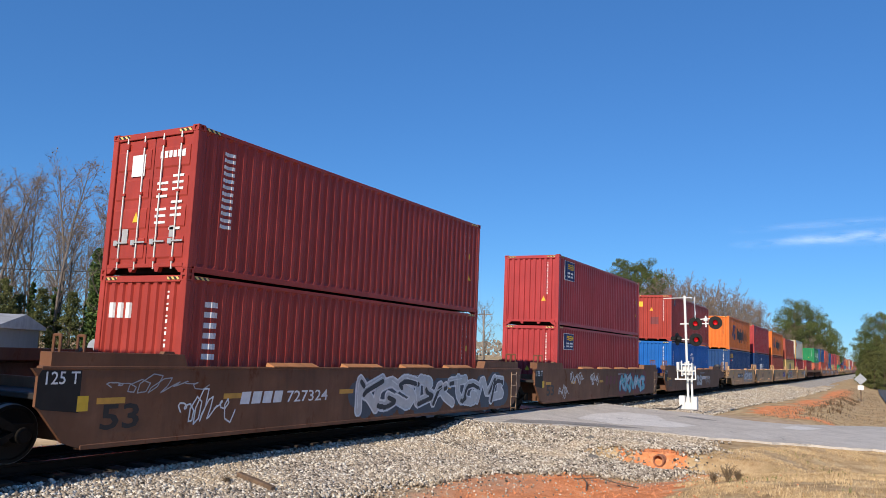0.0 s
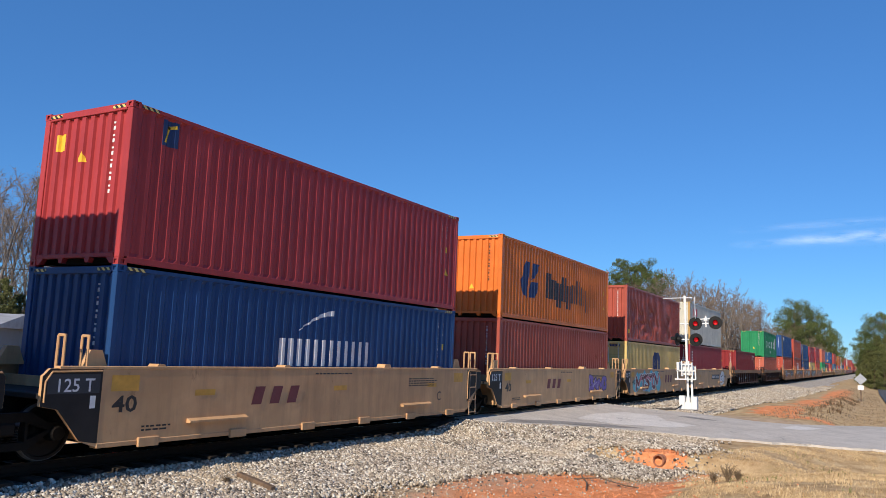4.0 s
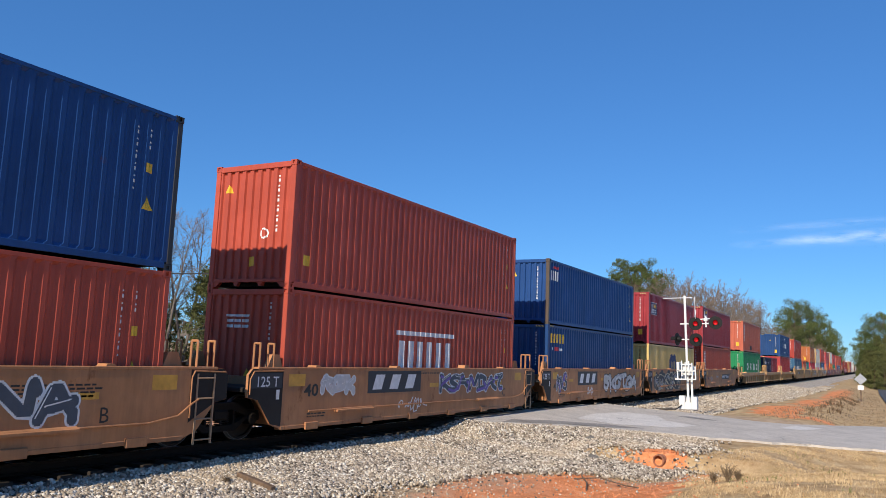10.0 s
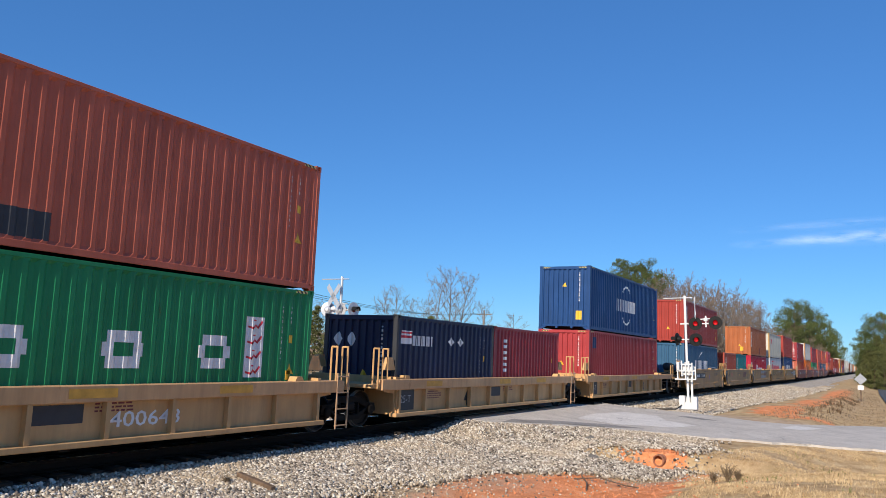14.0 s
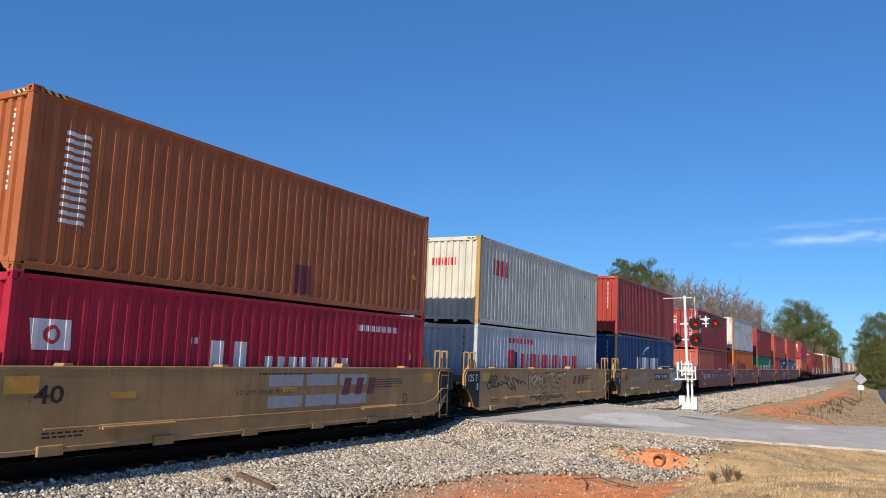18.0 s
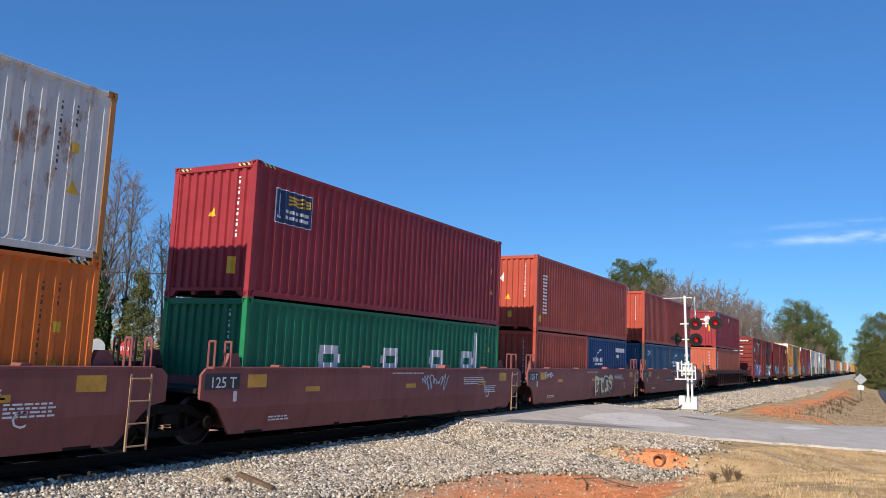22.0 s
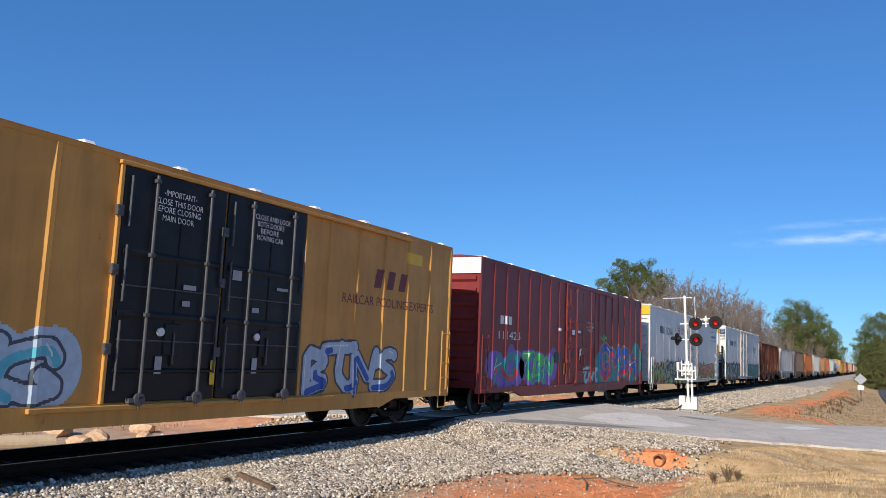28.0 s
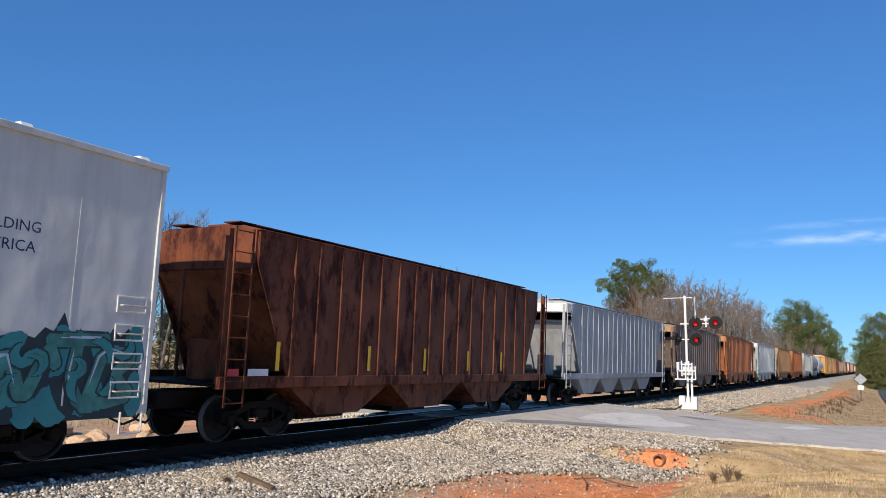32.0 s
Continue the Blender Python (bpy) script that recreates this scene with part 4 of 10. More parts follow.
def tufts(centres, size, rng, n_each, flat=0.5):
    """Small leaf sprays about the given centres: (centre, radius)."""
    co, fs = [], []
    for c, rad in centres:
        for _ in range(n_each):
            v = Vector((rng.gauss(0, 1), rng.gauss(0, 1), rng.gauss(0, 0.75)))
            v = v.normalized() * rad * rng.uniform(0.55, 1.05)
            o = Vector(c) + v
            a = Vector((rng.gauss(0, 1), rng.gauss(0, 1), rng.gauss(0, 1))).normalized()
            b = a.orthogonal().normalized()
            b.rotate(Matrix.Rotation(rng.uniform(0, 6.283), 3, a))
            s = size * rng.uniform(0.6, 1.4)
            n = len(co)
            co += [tuple(o - a * s), tuple(o + b * s * flat), tuple(o + a * s), tuple(o - b * s * flat)]
            fs.append((n, n + 1, n + 2, n + 3))
    return co, fs


def pine_meshes(seed, h, shape):
    """shape: 'pine' with a high open crown, 'cedar' full to the ground."""
    k = (shape, seed)
    if k not in TREE_MESHES:
        rg = random.Random(seed)
        g = Geo()
        g.tube((0, 0, -0.2), (0.0, 0, h * 0.95), h * 0.014, 8, 0.03)
        cs = []
        if shape == "pine":
            for i in range(70):
                t = rg.uniform(0.36, 1.0)
                z = h * t
                rr = h * 0.24 * (1.05 - abs(t - 0.62) ** 1.3 * 2.0) * rg.uniform(0.35, 1.0)
                rr = max(rr, 0.2)
                a = rg.uniform(0, 6.283)
                c = Vector((rr * math.cos(a), rr * math.sin(a), z))
                g.tube((0, 0, z - rr * 0.35), tuple(c), h * 0.003, 4, 0.02, caps=False)
                cs.append((c, h * rg.uniform(0.035, 0.07)))
            co, fs = tufts(cs, h * 0.0075, rg, 230, 0.28)
        else:
            for i in range(150):
                t = rg.uniform(0.03, 1.0)
                rr = h * 0.25 * (1 - t) ** 0.75 * rg.uniform(0.3, 1.0) + 0.08
                a = rg.uniform(0, 6.283)
                cs.append((Vector((rr * math.cos(a), rr * math.sin(a), h * t)), h * rg.uniform(0.025, 0.06)))
            co, fs = tufts(cs, h * 0.011, rg, 90, 0.34)
        me = fast_mesh("crown", np.array(co), np.array(fs), M_NEEDLE if shape == "pine" else M_CEDAR)
        TREE_MESHES[k] = mesh("trunk", g, M_PINEBARK), me
    return TREE_MESHES[k]


def tree(x, y, h, meshes, h0, label, rng, name="tree", group="trees", wide=1.0):
    ob = thing(name, label, "tree", group)
    z = float(ground_z(x, y))
    s = h / h0
    ob.matrix_basis = Matrix.Translation((x, y, z)) @ Matrix.Rotation(rng.uniform(0, 6.283), 4, "Z") @ Matrix.Diagonal((s * wide * rng.uniform(0.85, 1.15), s * wide * rng.uniform(0.85, 1.15), s, 1))
    for nm, me in zip(("trunk", "crown"), meshes):
        o = new(nm, me)
        o.parent = ob
    return ob


trng = random.Random(21)


def spot(px_bearing, dist):
    """A place seen from the camera at a bearing (degrees left of the line) and distance."""
    a = radians(px_bearing)
    return EYE.x - math.sin(a) * dist, math.cos(a) * dist


def leader_tree_meshes(seed, h, reach, lift=1.5, limbs=30, subs=6, twigs=7, thick=0.022, low=0.2, balls=0, forked=False):
    """A leafless tree with a leading stem, steep side limbs, branches and fine twigs. reach: crown's half width to height."""
    k = ("leader", seed)
    if k not in TREE_MESHES:
        rg = random.Random(seed)
        g, gt = Geo(), Geo()
        co, fs = [], []

        def twig(o, d, l, w):
            a = d.orthogonal().normalized()
            a.rotate(Matrix.Rotation(rg.uniform(0, 6.283), 3, d))
            n = len(co)
            co.extend([tuple(o - a * w), tuple(o + a * w), tuple(o + d * l)])
            fs.append((n, n + 1, n + 2))

        def bough(o, d, l, r, bend, steps, geo, sides):
            """A bent branch; gives its points."""
            pts = [o.copy()]
            for i in range(steps):
                d = (d + Vector((rg.gauss(0, 0.10), rg.gauss(0, 0.10), bend))).normalized()
                e = pts[-1] + d * (l / steps)
                geo.tube(pts[-1], e, r * (1 - 0.75 * i / steps), sides, r * (1 - 0.75 * (i + 1) / steps), caps=False)
                pts.append(e)
            return pts, d
        stems = []
        for q in range(2 if forked else 1):
            p, d, r = Vector((0, 0, -0.2)), Vector((rg.gauss(0, 0.05) + 0.16 * q, rg.gauss(0, 0.05), 1)).normalized(), h * 0.0105
            stem = [p]
            for i in range(10):
                e = p + d * (h * 0.96 / 10)
                g.tube(p, e, max(r * (1 - 0.088 * i), 0.02), 7, max(r * (1 - 0.088 * (i + 1)), 0.015), caps=False)
                d = (d + Vector((rg.gauss(0, 0.045), rg.gauss(0, 0.045), 0.03))).normalized()
                p = e
                stem.append(p)
            stems.append(stem)
        for i in range(limbs):
            t = low + (0.97 - low) * (i + rg.uniform(-0.3, 0.3)) / limbs
            stem = stems[i % len(stems)]
            f = min(max(t, 0.0), 0.999) * 10
            o = stem[int(f)].lerp(stem[int(f) + 1], f - int(f))
            a = i * 2.4 + rg.gauss(0, 0.5)
            fall = math.sin(math.pi * min(1.0, (1.06 - t) / 0.9) ** 0.9 * 0.62 + 0.12)
            out = h * reach * max(0.22, fall) * rg.uniform(0.6, 1.1)
            d = Vector((math.cos(a), math.sin(a), lift * rg.uniform(0.6, 1.3))).normalized()
            l = out / max(0.25, math.hypot(d.x, d.y))
            l = min(l, h * (1.02 - t) + 0.06 * h)
            pts, tip = bough(o, d, l, h * 0.0042 * (1.1 - 0.7 * t), 0.06, 5, g, 4)
            for b in range(subs):
                u = 0.22 + 0.78 * (b + rg.uniform(0, 0.8)) / subs
                f2 = min(u, 0.999) * 5
                o2 = pts[int(f2)].lerp(pts[int(f2) + 1], f2 - int(f2))
                side = Vector((rg.gauss(0, 1), rg.gauss(0, 1), rg.gauss(0.1, 0.6))).normalized()
                d2 = (tip * 0.75 + side * 0.75).normalized()
                l2 = l * rg.uniform(0.22, 0.44) * (1.15 - 0.5 * u)
                pts2, tip2 = bough(o2, d2, l2, thick * 0.95, 0.05, 3, gt, 3)
                for w in range(twigs):
                    v = rg.uniform(0.15, 1.0) * 2.999
                    o3 = pts2[int(v)].lerp(pts2[int(v) + 1], v - int(v))
                    d3 = (tip2 * 0.8 + Vector((rg.gauss(0, 0.6), rg.gauss(0, 0.6), rg.gauss(0.15, 0.45)))).normalized()
                    l3 = h * rg.uniform(0.022, 0.05)
                    twig(o3, d3, l3, thick * 0.55)
                    for _ in range(2):
                        twig(o3 + d3 * l3 * rg.uniform(0.3, 0.8), (d3 + Vector((rg.gauss(0, 0.7), rg.gauss(0, 0.7), rg.gauss(0.1, 0.5)))).normalized(), l3 * rg.uniform(0.4, 0.7), thick * 0.42)
                    if rg.random() < balls:
                        c = o3 + d3 * l3
                        for _ in range(2):
                            twig(c - Vector((0, 0, 0.05)), Vector((rg.gauss(0, 0.3), rg.gauss(0, 0.3), 1)).normalized(), 0.11, 0.05)
        n = len(gt.v)
        gt.v.extend(co)
        gt.f.extend([(a + n, b + n, c + n) for a, b, c in fs])
        TREE_MESHES[k] = mesh("trunk", g, M_BARK), mesh("crown", gt, M_TWIG)
    return TREE_MESHES[k]


def dome_pine_meshes(seed, h):
    """An old pine: forked limbs and a broad uneven dome of needle clumps, bare lower branches."""
    k = ("dome", seed)
    if k not in TREE_MESHES:
        rg = random.Random(seed)
        g = Geo()
        g.tube((0, 0, -0.2), (0.02 * h, 0, h * 0.8), h * 0.016, 8, h * 0.006)
        cs = []
        for i in range(150):
            a = rg.uniform(0, 6.283)
            el = math.asin(rg.uniform(-0.35, 1.0))
            rad = rg.uniform(0.55, 1.0) * (1.0 + 0.18 * math.sin(a * 3 + seed) + 0.1 * math.sin(el * 7))
            c = Vector((0.275 * h * rad * math.cos(el) * math.cos(a), 0.275 * h * rad * math.cos(el) * math.sin(a), h * (0.74 + 0.235 * rad * math.sin(el))))
            if i % 2 == 0:
                g.tube((0, 0, h * rg.uniform(0.42, 0.72)), tuple(c), h * 0.004, 4, h * 0.0012, caps=False)
            cs.append((c, h * rg.uniform(0.020, 0.045)))
        for i in range(26):
            a, z = rg.uniform(0, 6.283), h * rg.uniform(0.3, 0.62)
            l = h * rg.uniform(0.12, 0.26)
            q = Vector((math.cos(a) * l, math.sin(a) * l, z + l * rg.uniform(-0.1, 0.5)))
            g.tube((0, 0, z), tuple(q), h * 0.004, 4, h * 0.001, caps=False)
            if i % 3 == 0:
                cs.append((q, h * rg.uniform(0.012, 0.022)))
        co, fs = tufts(cs, h * 0.0066, rg, 190, 0.25)
        TREE_MESHES[k] = mesh("trunk", g, M_PINEBARK), fast_mesh("crown", np.array(co), np.array(fs), M_NEEDLE)
    return TREE_MESHES[k]


TALL = [leader_tree_meshes(s, 14.0, 0.118, 1.9, 36, 5, 7, 0.017, 0.24, 0.08) for s in (111, 112, 113)]
FORK = [leader_tree_meshes(s, 14.0, 0.130, 1.7, 38, 5, 7, 0.017, 0.28, 0.08, True) for s in (121, 122)]
ROUND = [leader_tree_meshes(s, 14.0, 0.17, 1.3, 30, 6, 6, 0.017, 0.36, 0.0, True) for s in (131, 132)]
BARE = [leader_tree_meshes(s, 14.0, 0.24, 1.1, 20, 5, 5, 0.032, 0.25) for s in (101, 102, 103)]
WOOD = [leader_tree_meshes(s, 14.0, 0.15, 2.0, 22, 4, 5, 0.040, 0.15, 0.0, s % 2 == 1) for s in (401, 402, 403, 404)]
DOME = [dome_pine_meshes(s, 14.0) for s in (501, 502)]
PINE = [pine_meshes(s, 14.0, "pine") for s in (201, 202, 203)]
CEDAR = [pine_meshes(s, 8.0, "cedar") for s in (301, 302, 303)]

# a thin wisp of cloud low in the sky
def cloud_material():
    m, nt, b = nodes_of("thin_cloud")
    c = coords(nt)
    n1 = noise_node(nt, c, 0.010, 6, 0.6, (1, 1, 4))
    att = nt.nodes.new("ShaderNodeAttribute")
    att.attribute_name = "veil"
    mul = nt.nodes.new("ShaderNodeMath"); mul.operation = "MULTIPLY"
    link(nt, ramp(nt, n1, [(0.36, grey(0)), (0.78, grey(0.40))]), mul.inputs[0])
    link(nt, att.outputs["Fac"], mul.inputs[1])
    b.inputs["Base Color"].default_value = (0.9, 0.92, 0.95, 1)
    # its own glow stands in for the sunlight scattered in the wisp
    b.inputs["Emission Color"].default_value = (0.8, 0.88, 1.0, 1)
    b.inputs["Emission Strength"].default_value = 0.40
    link(nt, mul.outputs[0], b.inputs["Alpha"])
    return m


nx, nz = 40, 16
co, veil = [], []
for j in range(nz + 1):
    for i in range(nx + 1):
        u_, v_ = i / nx, j / nz
        co.append((-400 + 580 * u_, 2560.0, 325 + 20 * u_ + 110 * v_))
        e1 = math.sin(math.pi * u_) ** 0.7
        core = math.exp(-((v_ - 0.42 - 0.06 * u_) / (0.07 + 0.10 * u_)) ** 2) * (0.35 + 0.65 * u_) + 0.30 * math.exp(-((v_ - 0.85) / 0.08) ** 2) * (1 - abs(u_ - 0.6))
        veil.append(e1 * core if 0 < v_ < 1 else 0.0)
i_ = (np.arange(nz)[:, None] * (nx + 1) + np.arange(nx)[None, :]).reshape(-1)
cme = fast_mesh("cloud", np.array(co), np.stack([i_, i_ + 1, i_ + nx + 2, i_ + nx + 1], -1), cloud_material(), True)
at = cme.attributes.new("veil", "FLOAT", "POINT")
at.data.foreach_set("value", np.array(veil, dtype=np.float32))
tagged(new("backdrop", cme), "thin white wisp of cloud", "cloud", kind="structure")

LEAFLESS = {"tall": (TALL, "slender leafless tree with upright pale branches"), "fork": (FORK, "tall leafless tree with a forked trunk"), "round": (ROUND, "leafless tree with a rounded airy crown"),
            "bare": (BARE, "spreading leafless tree with grey-brown branches"), "wood": (WOOD, "tall leafless tree with grey-brown branches")}


def plant(bearing, dist, rise, kind, label=""):
    x, y = spot(bearing, dist)
    z = float(ground_z(x, y))
    h = EYE.z + dist * rise - z
    if kind in LEAFLESS:
        meshes_, words = LEAFLESS[kind]
        return tree(x, y, h, trng.choice(meshes_), 14.0, label or words, trng, "bare_tree", "leafless trees")
    elif kind == "dome":
        return tree(x, y, h, trng.choice(DOME), 14.0, label or "old pine with a broad domed crown", trng, "pine_tree", "pines")
    elif kind == "pine":
        return tree(x, y, h, trng.choice(PINE), 14.0, label or "tall green pine with an open crown", trng, "pine_tree", "pines")
    else:
        return tree(x, y, h, trng.choice(CEDAR), 8.0, label or "dense dark green cedar", trng, "cedar_tree", "cedars", 1.2)


IVY = []
for k, (hi_, wide_) in enumerate(((40, 0.42), (34, 0.36), (52, 0.95))):
    rg_ = random.Random(500 + k)
    cs_ = [(Vector((rg_.gauss(0, 0.12), rg_.gauss(0, 0.12), z * 0.16)), wide_ * (1.0 - 0.75 * z / hi_) * rg_.uniform(0.75, 1.2)) for z in range(0, hi_)]
    c_, f_ = tufts(cs_, 0.10, rg_, 90 if k < 2 else 170, 0.6)
    IVY.append(fast_mesh("ivy", np.array(c_), np.array(f_), M_IVY))
# wood on the far side of the line, behind the train
for b_, d_, r_, kind_, ivy_ in ((62.2, 62, 0.18, "fork", 0), (59.3, 62, 0.192, "fork", -1), (58.0, 64, 0.195, "fork", -1), (56.9, 63, 0.182, "tall", 0), (55.5, 61, 0.215, "fork", 1), (54.4, 66, 0.15, "tall", -1),
                          (53.1, 60, 0.207, "tall", 2), (52.2, 64, 0.165, "tall", 0), (51.3, 62, 0.198, "tall", 1), (50.2, 64, 0.135, "bare", -1), (49.4, 66, 0.118, "bare", -1), (48.7, 63, 0.166, "round", -1), (47.35, 64, 0.168, "round", -1), (46.4, 70, 0.10, "bare", -1), (44.4, 66, 0.122, "bare", -1),
                          (58.7, 78, 0.15, "tall", -1), (57.3, 80, 0.14, "bare", -1), (55.9, 76, 0.15, "tall", -1), (54.9, 82, 0.13, "bare", -1), (53.8, 78, 0.13, "bare", -1), (52.6, 84, 0.11, "bare", -1), (50.6, 86, 0.10, "bare", -1)):
    tr_ = plant(b_, d_, r_, kind_)
    if ivy_ >= 0:
        iv_ = new("ivy", IVY[ivy_])
        iv_.parent = tr_
        iv_["label"] = "green ivy climbing the trunk"
for b_, d_, r_ in ((43.2, 90, 0.076), (41.6, 95, 0.080), (40.7, 100, 0.083), (39.4, 96, 0.072), (33.6, 120, 0.080), (32.7, 118, 0.086), (31.9, 122, 0.07), (29.6, 120, 0.10), (28.6, 118, 0.113), (27.8, 122, 0.105), (38.0, 125, 0.06), (36.5, 130, 0.05), (30.5, 135, 0.07), (26, 135, 0.07), (24, 140, 0.055)):
    plant(b_, d_, r_, "bare", "leafless spreading tree in the distance")
for b_, d_, r_ in ((50.4, 56, 0.082), (46.0, 64, 0.092), (45.2, 66, 0.08), (43.4, 75, 0.045), (42.3, 78, 0.05), (54.5, 60, 0.05), (56.3, 60, 0.052), (57.6, 61, 0.045), (59.3, 60, 0.055), (58.5, 60, 0.06), (60.5, 62, 0.06), (41.0, 84, 0.03), (39.6, 88, 0.028), (37.2, 95, 0.03), (35.5, 100, 0.026), (34.0, 105, 0.03), (31.0, 108, 0.028), (38.3, 90, 0.05), (29.9, 100, 0.045), (28.9, 104, 0.04), (48.2, 70, 0.05)):
    plant(b_, d_, r_, "cedar")
# by the line beyond the crossing
plant(15.35, 112, 0.128, "dome")
plant(16.5, 118, 0.088, "pine", "ragged pine with an open crown")
for b_, d_, r_ in ((17.6, 120, 0.055), (18.4, 130, 0.05), (19.3, 128, 0.045)):
    plant(b_, d_, r_, "cedar")
for b_, d_, r_ in ((17.0, 106, 0.075), (14.7, 102, 0.098), (13.9, 108, 0.110), (17.8, 108, 0.062), (15.8, 100, 0.062)):
    plant(b_, d_, r_, "bare", "leafless tree with pale branches beside the pine")
wood_rng = random.Random(8)
b_ = 16.6
while b_ > 3.2:
    rise = float(np.interp(b_, [3.2, 4.2, 5.2, 6.4, 6.9, 7.5, 8.7, 10.0, 11.3, 12.8, 14, 17], [0.027, 0.036, 0.043, 0.051, 0.068, 0.086, 0.093, 0.099, 0.100, 0.114, 0.106, 0.08]))
    plant(b_, float(np.interp(b_, [5, 16], [230, 130])) * wood_rng.uniform(0.9, 1.1), rise * wood_rng.choice((0.80, 0.88, 0.95, 1.0)), "wood", "leafless tree in the wood along the line")
    plant(b_ - 0.15, float(np.interp(b_, [5, 16], [250, 140])), rise * wood_rng.uniform(0.72, 0.96), "wood", "leafless tree in the wood along the line")
    plant(b_ - 0.08, float(np.interp(b_, [5, 16], [215, 122])), rise * wood_rng.uniform(0.48, 0.78), "bare", "low leafless tree at the edge of the wood")
    b_ -= 0.27 if b_ > 5.2 else 0.4
for b_, d_, r_ in ((5.35, 245, 0.066), (4.9, 240, 0.076), (4.5, 250, 0.074), (4.0, 255, 0.069), (3.5, 262, 0.060), (3.1, 270, 0.052), (2.7, 285, 0.044), (2.4, 300, 0.036), (4.8, 275, 0.06), (3.8, 290, 0.05)):
    plant(b_, d_, r_, "pine", "dark green pine in the wood along the line")
    plant(b_ + 0.1, d_ + 8, r_ * 0.62, "cedar", "dark green undergrowth tree along the line")
for b_, d_, r_ in ((2.0, 420, 0.022), (1.6, 440, 0.020), (1.25, 430, 0.018), (2.3, 400, 0.022), (0.9, 400, 0.02)):
    plant(b_, d_, r_, "bare", "hazy leafless tree far down the line")
# right of the line
for b_, d_, r_ in ((0.75, 150, 0.046), (0.25, 145, 0.060), (-0.3, 140, 0.062), (-0.8, 150, 0.058), (1.05, 185, 0.030), (-1.6, 140, 0.06), (-2.6, 150, 0.06)):
    plant(b_, d_, r_, "pine", "green pine beside the side road")
    plant(b_ - 0.12, d_ - 5, r_ * 0.62, "cedar", "dense green tree beside the side road")
    plant(b_ + 0.05, d_ - 9, r_ * 0.34, "cedar", "low evergreen beside the side road")
# far wood that closes the horizon
far_rng = random.Random(4)
co, fs = [], []
for k in range(17000):
    a = far_rng.uniform(-1.2, 2.4)
    d = far_rng.uniform(480, 640)
    x, y = EYE.x - math.sin(a) * d, math.cos(a) * d
    if abs(x) < 14:
        continue
    h = far_rng.uniform(0, 1) ** 0.6 * (11 + 3 * math.sin(a * 9) + 2 * math.sin(a * 31))
    s = far_rng.uniform(0.35, 1.1)
    n = len(co)
    t = far_rng.uniform(-0.4, 0.4)
    co += [(x - s * math.cos(a), y - s * math.sin(a), h - s), (x + s * math.cos(a), y + s * math.sin(a), h - s * 0.8), (x + s * math.cos(a) + t, y + s * math.sin(a), h + s), (x - s * math.cos(a) * 0.6 + t, y - s * math.sin(a) * 0.6, h + s * 1.2)]
    fs.append((n, n + 1, n + 2, n + 3))
tagged(new("far_wood", fast_mesh("far_wood", np.array(co), np.array(fs), M_FARWOOD)), "brown leafless wood on the horizon", "woodland", kind="stuff")
# scrub along the far side
co, fs = [], []
for k in range(420):
    b_ = far_rng.uniform(18, 62)
    d = far_rng.uniform(46, 75) if b_ > 43 else far_rng.uniform(80, 120)
    x, y = spot(b_, d)
    z = float(ground_z(x, y))
    c2, f2 = tufts([(Vector((x, y, z + 0.5)), far_rng.uniform(0.5, 1.2))], 0.22, far_rng, 34, 0.12)
    n = len(co)
    co += c2
    fs += [tuple(i + n for i in f) for f in f2]
tagged(new("scrub", fast_mesh("scrub", np.array(co), np.array(fs), M_SCRUB)), "dry leafless scrub at the edge of the wood", "bushes", kind="stuff")


# ---- dry grass ----
def blades(name, xs_, ys_, h, label, material, seed, w=0.006):
    r_ = np.random.RandomState(seed)
    n = len(xs_)
    hh = h * r_.uniform(0.5, 1.4, n)
    a = r_.uniform(0, 6.283, n)
    lean = r_.uniform(0.2, 1.1, n) * hh
    z = ground_z(xs_, ys_)
    ww = w * r_.uniform(0.6, 1.5, n)
    bx, by = -np.sin(a) * ww, np.cos(a) * ww
    mx, my = np.cos(a) * lean * 0.35, np.sin(a) * lean * 0.35
    tx, ty = np.cos(a) * lean, np.sin(a) * lean
    co = np.stack([np.stack([xs_ - bx, ys_ - by, z - 0.01], -1), np.stack([xs_ + bx, ys_ + by, z - 0.01], -1),
                   np.stack([xs_ + mx + bx * .7, ys_ + my + by * .7, z + hh * .6], -1), np.stack([xs_ + mx - bx * .7, ys_ + my - by * .7, z + hh * .6], -1),
                   np.stack([xs_ + tx, ys_ + ty, z + hh], -1)], 1).reshape(-1, 3)
    i = np.arange(n)[:, None] * 5
    tri = np.concatenate([i + [0, 1, 2], i + [0, 2, 3], i + [3, 2, 4]], 0)
    return tagged(new(name, fast_mesh(name, co, tri, material)), label, "grass", kind="stuff")


M_STRAW = leaf_material("straw", (0.26, 0.165, 0.080), (0.60, 0.45, 0.26))
M_GREENGRASS = leaf_material("winter_green_grass", (0.06, 0.08, 0.02), (0.16, 0.19, 0.05))
M_BRUSH = leaf_material("dark_brush", (0.05, 0.032, 0.018), (0.16, 0.10, 0.055))
gr = np.random.RandomState(31)


def field(n, x0, x1, y0, y1, keep):
    x, y = gr.uniform(x0, x1, n), gr.uniform(y0, y1, n)
    k = keep(x, y)
    return x[k], y[k]


